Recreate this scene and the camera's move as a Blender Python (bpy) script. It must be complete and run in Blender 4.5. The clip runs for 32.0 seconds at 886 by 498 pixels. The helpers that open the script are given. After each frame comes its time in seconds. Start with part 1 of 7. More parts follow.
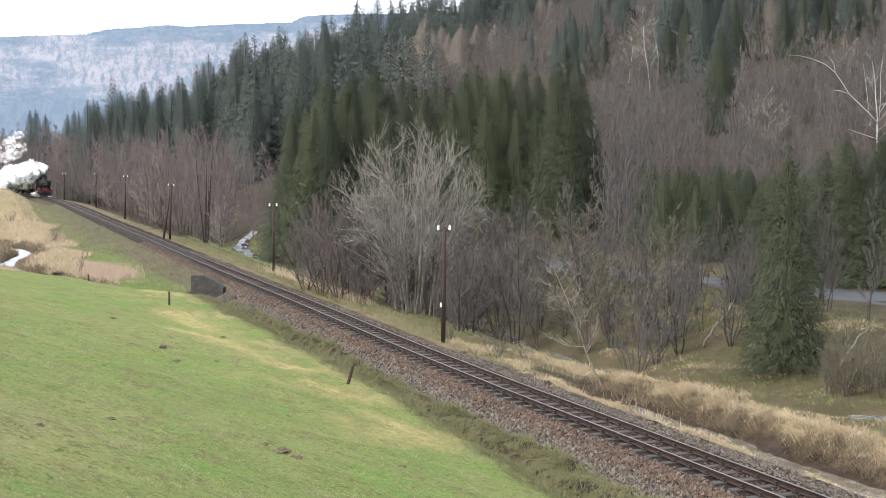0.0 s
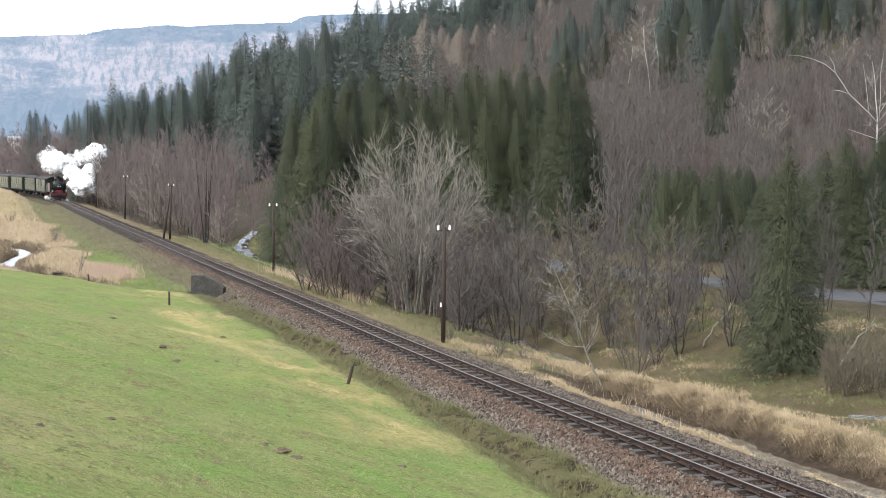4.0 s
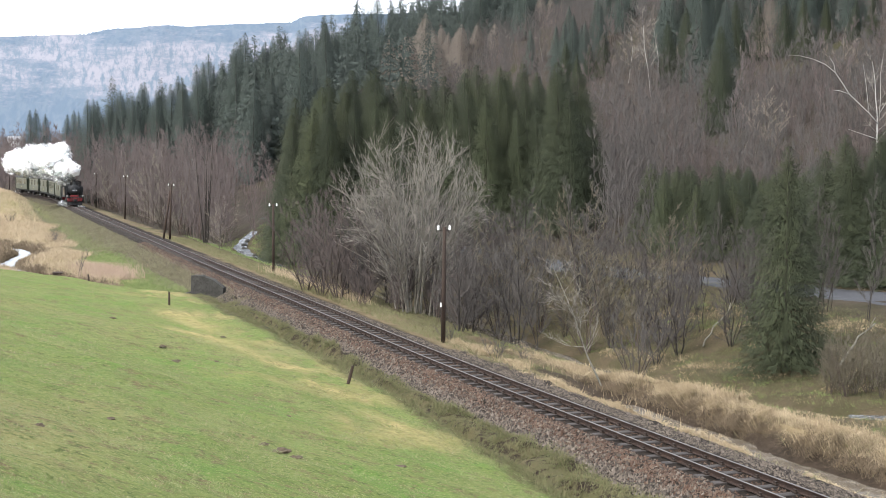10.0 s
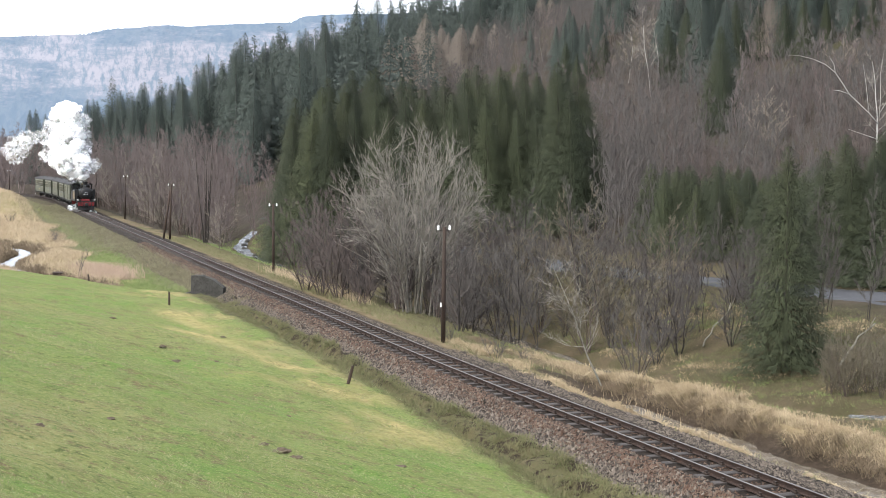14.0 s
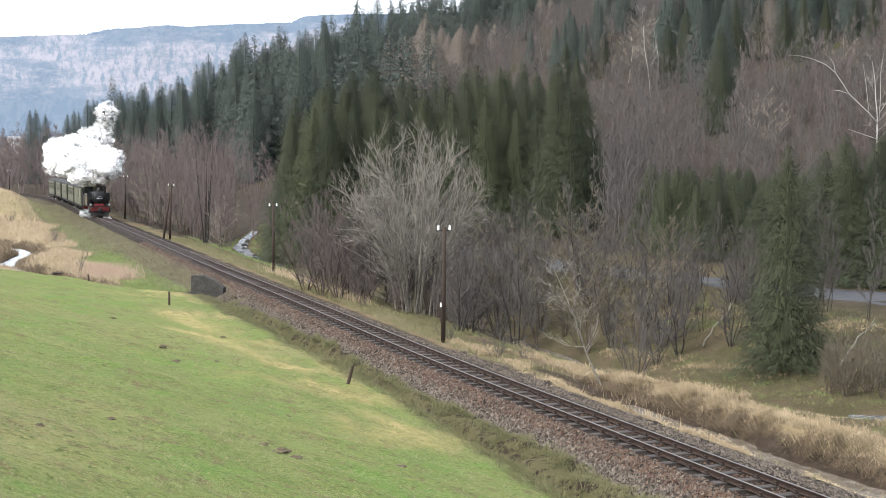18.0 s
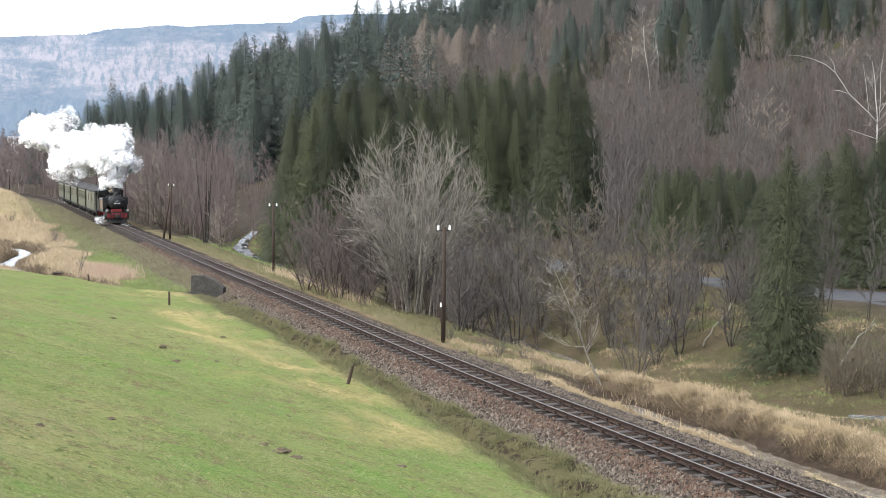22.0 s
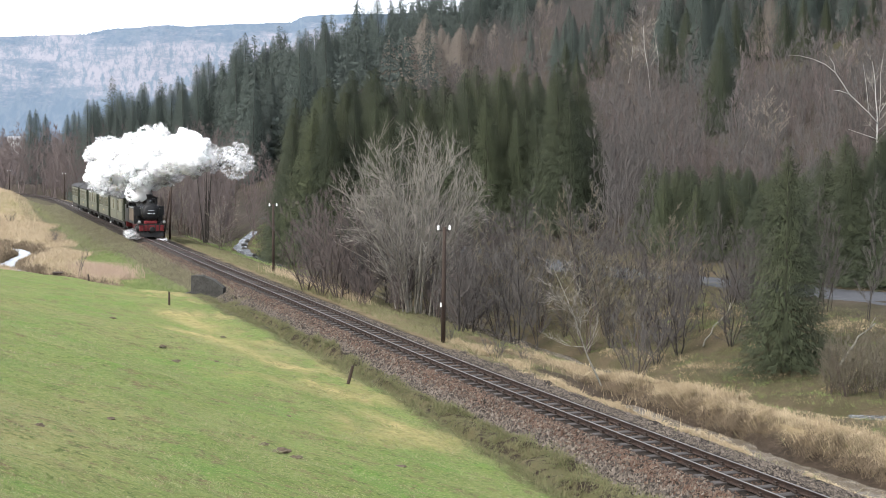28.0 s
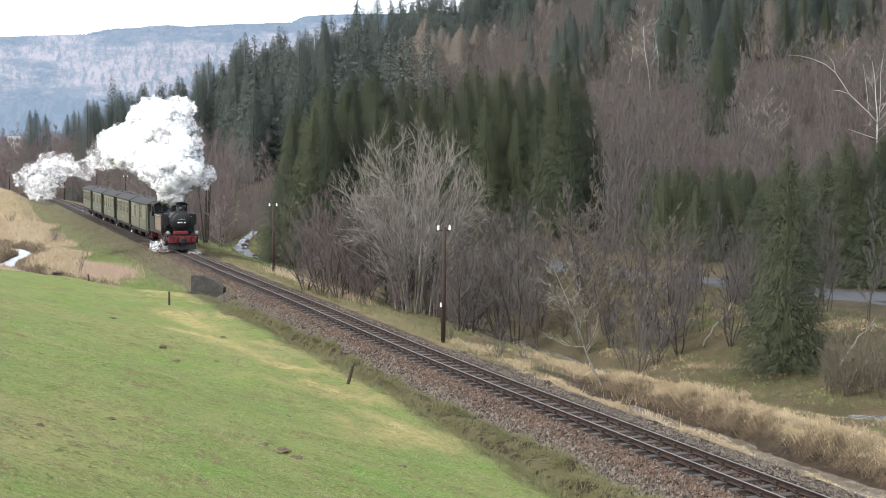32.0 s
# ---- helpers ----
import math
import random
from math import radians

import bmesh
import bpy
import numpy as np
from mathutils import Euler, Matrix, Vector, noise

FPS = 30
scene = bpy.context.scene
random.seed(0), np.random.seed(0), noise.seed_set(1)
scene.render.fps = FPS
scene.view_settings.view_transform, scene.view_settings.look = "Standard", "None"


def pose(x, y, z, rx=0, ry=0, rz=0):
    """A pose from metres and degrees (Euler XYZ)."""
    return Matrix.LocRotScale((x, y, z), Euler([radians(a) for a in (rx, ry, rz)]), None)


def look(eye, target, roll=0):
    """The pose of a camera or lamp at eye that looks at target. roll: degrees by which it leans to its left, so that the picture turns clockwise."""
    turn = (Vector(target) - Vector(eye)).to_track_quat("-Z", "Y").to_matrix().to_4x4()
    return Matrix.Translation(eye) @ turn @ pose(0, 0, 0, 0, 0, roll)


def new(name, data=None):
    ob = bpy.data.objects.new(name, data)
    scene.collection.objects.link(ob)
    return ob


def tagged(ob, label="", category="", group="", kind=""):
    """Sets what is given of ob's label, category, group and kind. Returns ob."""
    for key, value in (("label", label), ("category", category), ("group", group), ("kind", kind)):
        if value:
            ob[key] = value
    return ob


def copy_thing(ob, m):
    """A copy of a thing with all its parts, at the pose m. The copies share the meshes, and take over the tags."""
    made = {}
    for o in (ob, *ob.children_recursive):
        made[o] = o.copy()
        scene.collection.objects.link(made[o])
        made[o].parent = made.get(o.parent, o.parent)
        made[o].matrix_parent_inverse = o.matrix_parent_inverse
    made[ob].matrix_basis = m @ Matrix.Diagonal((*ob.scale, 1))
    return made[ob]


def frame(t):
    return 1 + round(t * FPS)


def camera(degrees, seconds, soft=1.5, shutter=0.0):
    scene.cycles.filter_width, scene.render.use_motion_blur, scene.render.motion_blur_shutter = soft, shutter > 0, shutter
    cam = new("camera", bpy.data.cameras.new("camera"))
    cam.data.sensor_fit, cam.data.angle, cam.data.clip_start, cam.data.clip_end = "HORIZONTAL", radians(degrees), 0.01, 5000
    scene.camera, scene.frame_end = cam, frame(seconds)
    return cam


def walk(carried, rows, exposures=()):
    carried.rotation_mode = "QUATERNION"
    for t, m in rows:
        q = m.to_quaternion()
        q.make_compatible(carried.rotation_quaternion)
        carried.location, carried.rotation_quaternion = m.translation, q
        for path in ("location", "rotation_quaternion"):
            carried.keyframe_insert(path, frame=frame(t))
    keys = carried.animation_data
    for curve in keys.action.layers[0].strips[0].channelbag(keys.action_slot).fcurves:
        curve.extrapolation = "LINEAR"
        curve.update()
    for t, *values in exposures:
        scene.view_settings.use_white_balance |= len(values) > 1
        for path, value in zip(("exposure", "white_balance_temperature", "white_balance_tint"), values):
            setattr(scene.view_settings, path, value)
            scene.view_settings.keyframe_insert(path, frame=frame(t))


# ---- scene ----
# ---- camera ----
cam = camera(34.83, 32.0, soft=0.75)
EYE_Z = 6.6
VIEW = look((0, 0, EYE_Z), (0, 100, EYE_Z - 6.64))
walk(cam, [(0, VIEW), (32, VIEW)], exposures=[(0, 1.20, 6120, 10), (24, 1.20, 6120, 10), (28, 1.16, 6120, 10), (32, 1.12, 6120, 10)])

# ---- world and light: bright thin overcast ----
SUN_ELEV, SUN_AZ = 46.0, -128.0          # degrees; azimuth from +y towards +x
world = bpy.data.worlds.new("overcast_sky")
scene.world = world
world.use_nodes = True
wn, wl = world.node_tree.nodes, world.node_tree.links
sky = wn.new("ShaderNodeTexSky")
sky.sky_type = "NISHITA"
sky.sun_disc = False
sky.sun_elevation = radians(SUN_ELEV)
sky.sun_rotation = radians(SUN_AZ)
sky.dust_density = 4.0
sky.air_density = 1.2
cloud = wn.new("ShaderNodeMix")
cloud.data_type = "RGBA"
cloud.inputs[0].default_value = 0.75
cloud.inputs[7].default_value = (9.6, 9.9, 10.4, 1)
wl.new(sky.outputs[0], cloud.inputs[6])
wl.new(cloud.outputs[2], wn["Background"].inputs[0])
wn["Background"].inputs[1].default_value = 0.107
sun_data = bpy.data.lights.new("sun", "SUN")
sun_data.energy = 2.1
sun_data.angle = radians(12)
sun_data.color = (1.0, 0.95, 0.87)
sun = new("sun", sun_data)
az, el = radians(SUN_AZ), radians(SUN_ELEV)
sun.matrix_basis = look((math.sin(az) * math.cos(el) * 50, math.cos(az) * math.cos(el) * 50, math.sin(el) * 50), (0, 0, 0))


# ---- materials ----
def mat_base(name, rough=0.8, metal=0.0):
    m = bpy.data.materials.new(name)
    m.use_nodes = True
    nt = m.node_tree
    b = nt.nodes["Principled BSDF"]
    b.inputs["Roughness"].default_value = rough
    b.inputs["Metallic"].default_value = metal
    b.inputs["Specular IOR Level"].default_value = 0.3
    return m, nt, b


def node(nt, kind, **vals):
    n = nt.nodes.new(kind)
    for k, v in vals.items():
        n.inputs[k].default_value = v
    return n


def mixc(nt, fac, a, b):
    n = nt.nodes.new("ShaderNodeMix")
    n.data_type = "RGBA"
    for sock, val in ((n.inputs[0], fac), (n.inputs[6], a), (n.inputs[7], b)):
        if isinstance(val, (int, float)):
            sock.default_value = val
        elif isinstance(val, tuple):
            sock.default_value = (*val, 1)
        else:
            nt.links.new(val, sock)
    return n.outputs[2]


def ramp(nt, src, lo, hi):
    n = nt.nodes.new("ShaderNodeMapRange")
    n.inputs["From Min"].default_value = lo
    n.inputs["From Max"].default_value = hi
    nt.links.new(src, n.inputs["Value"])
    return n.outputs["Result"]


def tex(nt, scale, detail=4.0, rough=0.6, coord="Object", stretch=None):
    c = nt.nodes.new("ShaderNodeTexCoord")
    src = c.outputs[coord]
    if stretch:
        mp = nt.nodes.new("ShaderNodeMapping")
        mp.inputs["Scale"].default_value = stretch
        nt.links.new(src, mp.inputs["Vector"])
        src = mp.outputs["Vector"]
    n = node(nt, "ShaderNodeTexNoise", Scale=scale, Detail=detail, Roughness=rough)
    nt.links.new(src, n.inputs["Vector"])
    return n.outputs["Fac"]


def bump(nt, b, src, dist=0.02, strength=0.6):
    n = node(nt, "ShaderNodeBump", Strength=strength, Distance=dist)
    nt.links.new(src, n.inputs["Height"])
    nt.links.new(n.outputs["Normal"], b.inputs["Normal"])


def simple(name, c1, c2, scale=6.0, rough=0.8, metal=0.0, rnd=0.0, c3=None, fine=40.0, dist=0.01, stretch=None, island=False, tone=0.74):
    """Two-scale noise between two colours, with a random shift by object or by island."""
    c1, c2, c3 = (tuple(v * tone for v in col) if col else None for col in (c1, c2, c3))
    m, nt, b = mat_base(name, rough, metal)
    col = mixc(nt, ramp(nt, tex(nt, scale, stretch=stretch), 0.3, 0.7), c1, c2)
    fine_n = tex(nt, fine, 3.0, stretch=stretch)
    col = mixc(nt, ramp(nt, fine_n, 0.45, 0.8), col, tuple(x * 0.6 for x in c1))
    if rnd:
        if island:
            r = nt.nodes.new("ShaderNodeNewGeometry").outputs["Random Per Island"]
        else:
            r = nt.nodes.new("ShaderNodeObjectInfo").outputs["Random"]
        f = nt.nodes.new("ShaderNodeMath")
        f.operation = "MULTIPLY"
        nt.links.new(r, f.inputs[0])
        f.inputs[1].default_value = rnd
        col = mixc(nt, f.outputs[0], col, c3 or c2)
    nt.links.new(col, b.inputs["Base Color"])
    if dist:
        bump(nt, b, fine_n, dist)
    return m


M = {}
M["bark"] = simple("bark_brown", (0.090, 0.074, 0.060), (0.155, 0.130, 0.108), 3, 0.9, rnd=0.8, c3=(0.125, 0.085, 0.070), fine=30, stretch=(1, 1, 0.2))
M["bark_dark"] = simple("spruce_bark", (0.035, 0.029, 0.024), (0.060, 0.050, 0.042), 3, 0.9, fine=30)
M["twig_grey"] = simple("twig_grey_brown", (0.138, 0.120, 0.104), (0.198, 0.175, 0.153), 0.8, 0.85, rnd=0.8, c3=(0.112, 0.093, 0.083), dist=0, fine=9, tone=0.42)
M["twig"] = simple("twig_brown", (0.160, 0.142, 0.127), (0.245, 0.222, 0.200), 0.8, 0.85, rnd=0.9, c3=(0.155, 0.130, 0.118), dist=0, fine=9, tone=0.41)
M["bark_pale"] = simple("bark_grey_lichen", (0.19, 0.172, 0.137), (0.37, 0.345, 0.28), 3, 0.9, fine=25, stretch=(1, 1, 0.3))
M["twig_pale"] = simple("twig_grey", (0.225, 0.200, 0.168), (0.37, 0.332, 0.282), 1.5, 0.85, dist=0)
M["twig_red"] = simple("twig_reddish", (0.165, 0.125, 0.110), (0.225, 0.178, 0.158), 1.2, 0.85, rnd=0.6, dist=0, tone=0.42)
M["twig_olive"] = simple("budding_willow_twigs", (0.165, 0.140, 0.096), (0.235, 0.205, 0.142), 1.0, 0.85, rnd=0.6, dist=0, tone=0.6)
M["twig_belt"] = simple("grey_brown_wood_twigs", (0.176, 0.145, 0.131), (0.262, 0.222, 0.204), 0.3, 0.85, rnd=0.9, c3=(0.160, 0.120, 0.110), dist=0, fine=6, tone=0.61)
M["twig_slope"] = simple("grey_slope_twigs", (0.185, 0.165, 0.150), (0.275, 0.250, 0.230), 0.6, 0.85, rnd=0.9, c3=(0.15, 0.13, 0.125), dist=0, fine=6, tone=0.47)
M["twig_tan"] = simple("tan_budding_twigs", (0.265, 0.222, 0.170), (0.36, 0.308, 0.242), 0.6, 0.85, rnd=0.7, dist=0, fine=6, tone=0.52)
M["birch"] = simple("birch_bark", (0.56, 0.53, 0.48), (0.34, 0.31, 0.28), 2.5, 0.75, fine=12, stretch=(0.4, 0.4, 3))
M["twig_larch"] = simple("larch_twigs", (0.29, 0.238, 0.192), (0.38, 0.318, 0.258), 1.0, 0.85, rnd=0.5, dist=0)
M["spruce"] = simple("spruce_needles", (0.060, 0.072, 0.034), (0.102, 0.114, 0.054), 0.5, 0.85, rnd=0.8, c3=(0.052, 0.065, 0.038), dist=0, fine=5)
# hillside needles paler and bluer than near ones: distance haze painted in
M["spruce_hazed"] = simple("spruce_needles_hazed", (0.108, 0.137, 0.114), (0.140, 0.168, 0.138), 0.4, 0.85, rnd=0.6, c3=(0.092, 0.112, 0.094), dist=0, fine=4)
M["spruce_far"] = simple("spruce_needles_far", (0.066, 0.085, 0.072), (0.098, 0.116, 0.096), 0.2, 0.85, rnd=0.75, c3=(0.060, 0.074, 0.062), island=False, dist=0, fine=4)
M["spruce_dark"] = simple("spruce_needles_shady", (0.042, 0.047, 0.024), (0.070, 0.074, 0.039), 0.8, 0.85, dist=0, fine=6)
M["spruce_light"] = simple("spruce_needles_olive", (0.088, 0.104, 0.048), (0.140, 0.154, 0.072), 0.5, 0.85, rnd=0.7, c3=(0.072, 0.088, 0.048), dist=0, fine=5)


def crown_normal(nt, keep=0.25, up=0.75):
    """Needles shade with the rounded form of their crown, a little with their own tilt."""
    xyz = nt.nodes.new("ShaderNodeVectorMath")
    xyz.operation = "MULTIPLY"
    xyz.inputs[1].default_value = (1, 1, 0)
    nt.links.new(nt.nodes.new("ShaderNodeTexCoord").outputs["Object"], xyz.inputs[0])
    unit = nt.nodes.new("ShaderNodeVectorMath")
    unit.operation = "NORMALIZE"
    nt.links.new(xyz.outputs[0], unit.inputs[0])
    lift = nt.nodes.new("ShaderNodeVectorMath")
    lift.operation = "ADD"
    lift.inputs[1].default_value = (0, 0, up)
    nt.links.new(unit.outputs[0], lift.inputs[0])
    world_n = nt.nodes.new("ShaderNodeVectorTransform")
    world_n.vector_type = "NORMAL"
    world_n.convert_from, world_n.convert_to = "OBJECT", "WORLD"
    nt.links.new(lift.outputs[0], world_n.inputs[0])
    soft_n = nt.nodes.new("ShaderNodeMix")
    soft_n.data_type = "VECTOR"
    soft_n.inputs[0].default_value = 1 - keep
    nt.links.new(nt.nodes.new("ShaderNodeNewGeometry").outputs["Normal"], soft_n.inputs[4])
    nt.links.new(world_n.outputs[0], soft_n.inputs[5])
    nt.links.new(soft_n.outputs[1], nt.nodes["Principled BSDF"].inputs["Normal"])


def sunward_normal(nt, share):
    """Shades fine plants evenly: bends their normals towards the sun side, brightening them."""
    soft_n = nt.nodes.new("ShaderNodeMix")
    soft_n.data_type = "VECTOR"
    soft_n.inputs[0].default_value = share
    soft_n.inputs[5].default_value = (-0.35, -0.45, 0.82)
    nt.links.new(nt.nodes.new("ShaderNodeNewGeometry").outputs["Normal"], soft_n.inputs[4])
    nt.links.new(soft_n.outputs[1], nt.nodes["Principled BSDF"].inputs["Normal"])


for key in ("spruce", "spruce_hazed", "spruce_dark", "spruce_light", "twig_larch"):
    crown_normal(M[key].node_tree, 0.05 if key == "spruce_hazed" else 0.12)
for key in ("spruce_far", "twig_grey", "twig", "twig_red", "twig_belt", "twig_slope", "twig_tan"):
    sunward_normal(M[key].node_tree, 0.8 if key == "spruce_far" else 0.5)
M["wood_dark"] = simple("creosoted_wood", (0.035, 0.024, 0.018), (0.075, 0.048, 0.034), 4, 0.8, fine=60, stretch=(1, 1, 0.1), rnd=0.4)
M["wood_grey"] = simple("weathered_wood", (0.15, 0.13, 0.105), (0.24, 0.21, 0.17), 4, 0.85, fine=50, stretch=(1, 1, 0.1))
M["sleeper"] = simple("sleeper_wood", (0.038, 0.031, 0.027), (0.085, 0.073, 0.064), 3, 0.85, rnd=0.7, c3=(0.080, 0.066, 0.058), fine=25, stretch=(0.3, 3, 3))
M["rail_side"] = simple("rusty_rail_steel", (0.050, 0.034, 0.028), (0.095, 0.060, 0.045), 5, 0.7, 0.4, fine=60)
M["rail_top"] = simple("worn_rail_head", (0.13, 0.122, 0.117), (0.20, 0.19, 0.18), 2, 0.75, 0.35, fine=30, dist=0, tone=1.0)
M["iron"] = simple("rusty_iron", (0.04, 0.03, 0.026), (0.08, 0.055, 0.04), 20, 0.75, 0.3)
M["stone"] = simple("ballast_stone", (0.018, 0.014, 0.011), (0.058, 0.046, 0.036), 0.6, 0.9, rnd=0.42, c3=(0.50, 0.41, 0.325), island=True, dist=0.004, fine=80)
M["stone_rust"] = simple("rusty_ballast_stone", (0.050, 0.027, 0.017), (0.135, 0.074, 0.046), 0.8, 0.9, rnd=0.6, c3=(0.22, 0.165, 0.125), island=True, dist=0.004, fine=80)
M["concrete"] = simple("mossy_masonry", (0.044, 0.041, 0.035), (0.092, 0.086, 0.075), 2.2, 0.9, fine=16, dist=0.02)
M["rock"] = simple("field_stone", (0.22, 0.20, 0.17), (0.34, 0.31, 0.27), 5, 0.9, fine=40, dist=0.02)
M["porcelain"] = simple("white_porcelain", (0.80, 0.80, 0.78), (0.86, 0.86, 0.84), 8, 0.25, dist=0, tone=1.0)
M["asphalt"] = simple("worn_asphalt", (0.062, 0.062, 0.067), (0.092, 0.092, 0.097), 0.8, 1.0, fine=30)
M["black"] = simple("sooty_black_paint", (0.012, 0.012, 0.013), (0.030, 0.029, 0.029), 3, 0.5, fine=25, dist=0.002)
M["black_worn"] = simple("oily_black_steel", (0.018, 0.017, 0.017), (0.045, 0.040, 0.037), 4, 0.6, 0.2, fine=25)
M["red"] = simple("red_frame_paint", (0.150, 0.015, 0.018), (0.230, 0.030, 0.030), 4, 0.55, fine=14, dist=0.002)
M["steel"] = simple("bright_steel", (0.42, 0.42, 0.42), (0.58, 0.57, 0.56), 8, 0.35, 0.9, dist=0, tone=1.0)
M["white"] = simple("white_paint", (0.78, 0.77, 0.74), (0.84, 0.83, 0.80), 6, 0.5, dist=0, tone=1.0)
# tan stands in for sunlight on the black tank sides
M["cream"] = simple("sunlit_tank_tan", (0.22, 0.165, 0.11), (0.29, 0.22, 0.15), 2, 0.6, dist=0)
M["brass"] = simple("brass", (0.55, 0.40, 0.16), (0.66, 0.50, 0.22), 6, 0.35, 0.9, dist=0)
M["coach"] = simple("olive_cream_coach_paint", (0.176, 0.170, 0.124), (0.218, 0.210, 0.154), 1.2, 0.5, rnd=0.35, c3=(0.26, 0.26, 0.196), fine=14, dist=0.002)
M["coach_low"] = simple("green_coach_paint", (0.132, 0.134, 0.094), (0.164, 0.166, 0.116), 1.2, 0.5, rnd=0.3, fine=14, dist=0.002)
M["coach_trim"] = simple("dark_green_trim", (0.030, 0.038, 0.022), (0.050, 0.058, 0.034), 2, 0.5, dist=0)
M["roof"] = simple("grey_coach_roof", (0.020, 0.018, 0.017), (0.040, 0.035, 0.032), 1.0, 0.8, rnd=0.4, fine=10)
M["underframe"] = simple("dark_underframe", (0.016, 0.015, 0.014), (0.032, 0.029, 0.026), 3, 0.7)
M["plaster"] = simple("pale_plaster", (0.66, 0.64, 0.60), (0.74, 0.72, 0.68), 1, 0.9, tone=1.0)
M["tiles"] = simple("pale_slate_roof", (0.50, 0.50, 0.51), (0.62, 0.62, 0.63), 1, 0.85)

gm, gnt, gb = mat_base("window_glass", 0.06)
gb.inputs["Base Color"].default_value = (0.045, 0.05, 0.05, 1)
gb.inputs["Specular IOR Level"].default_value = 0.6
M["glass"] = gm
lm, lnt, lb = mat_base("lit_lamp_glass", 0.2)
lb.inputs["Base Color"].default_value = (0.22, 0.215, 0.20, 1)
lb.inputs["Emission Color"].default_value = (1, 0.95, 0.82, 1)
lb.inputs["Emission Strength"].default_value = 0.03
M["lamp"] = lm

# water: dark clear brook with small ripples
wm, wnt, wb = mat_base("brook_water", 0.18)
wb.inputs["Specular IOR Level"].default_value = 0.9
wnoise = tex(wnt, 2.2, 5.0, 0.65)
wnt.links.new(mixc(wnt, ramp(wnt, wnoise, 0.35, 0.7), (0.080, 0.062, 0.042), (0.190, 0.165, 0.130)), wb.inputs["Base Color"])
bump(wnt, wb, tex(wnt, 9.0, 3.0), 0.02, 0.5)
M["water"] = wm
# pale base colour stands in for the sky reflected in the side brook
fm = simple("sky_pale_water", (0.34, 0.36, 0.38), (0.62, 0.64, 0.66), 1.6, 0.25, fine=6, dist=0.05)
M["sky_water"] = fm
M["rapids"] = simple("rippled_shallow_water", (0.040, 0.040, 0.036), (0.30, 0.305, 0.31), 1.9, 0.2, fine=4.5, dist=0.15)


def steam_material(name, low, high, lo=0.36, hi=0.62, scale=1.6, detail=6.0):
    """White vapour: part of the light goes through, unevenly, between two densities."""
    m, nt, dif = mat_base(name, 1.0)
    dif.subsurface_method = "BURLEY"
    for key, val in (("Base Color", (1, 1, 1, 1)), ("Specular IOR Level", 0.0), ("Subsurface Weight", 1.0), ("Subsurface Radius", (1, 1, 1)), ("Subsurface Scale", 2.5)):
        dif.inputs[key].default_value = val
    # shading follows the form only in part: normals bend sunwards to whiten it
    geo = nt.nodes.new("ShaderNodeNewGeometry")
    bend = nt.nodes.new("ShaderNodeMix")
    bend.data_type = "VECTOR"
    bend.inputs[0].default_value = 0.9
    bend.inputs[5].default_value = (-0.58, -0.62, 0.53)
    nt.links.new(geo.outputs["Normal"], bend.inputs[4])
    nt.links.new(bend.outputs[1], dif.inputs["Normal"])
    cl = nt.nodes.new("ShaderNodeBsdfTransparent")
    m2 = nt.nodes.new("ShaderNodeMixShader")
    dens = nt.nodes.new("ShaderNodeMapRange")
    dens.inputs["From Min"].default_value, dens.inputs["From Max"].default_value = lo, hi
    dens.inputs["To Min"].default_value, dens.inputs["To Max"].default_value = low, high
    nt.links.new(tex(nt, scale, detail, 0.6), dens.inputs["Value"])
    nt.links.new(dens.outputs["Result"], m2.inputs[0])
    nt.links.new(cl.outputs[0], m2.inputs[1])
    nt.links.new(dif.outputs[0], m2.inputs[2])
    nt.links.new(m2.outputs[0], nt.nodes["Material Output"].inputs["Surface"])
    return m


M["steam"] = steam_material("dense_white_steam", 1.0, 1.0)
M["steam_rim"] = steam_material("white_steam_edge", 0.30, 1.0, 0.36, 0.60, 2.4)
M["steam_soft"] = steam_material("soft_white_steam", 0.0, 0.40, 0.40, 0.68, 1.3, 3.0)
M["steam_thin"] = steam_material("thin_drifting_steam", 0.0, 0.17, 0.38, 0.66, 1.3, 3.0)
M["steam_jet"] = steam_material("cylinder_steam", 0.02, 0.20, 0.36, 0.66, 0.9, 2.0)


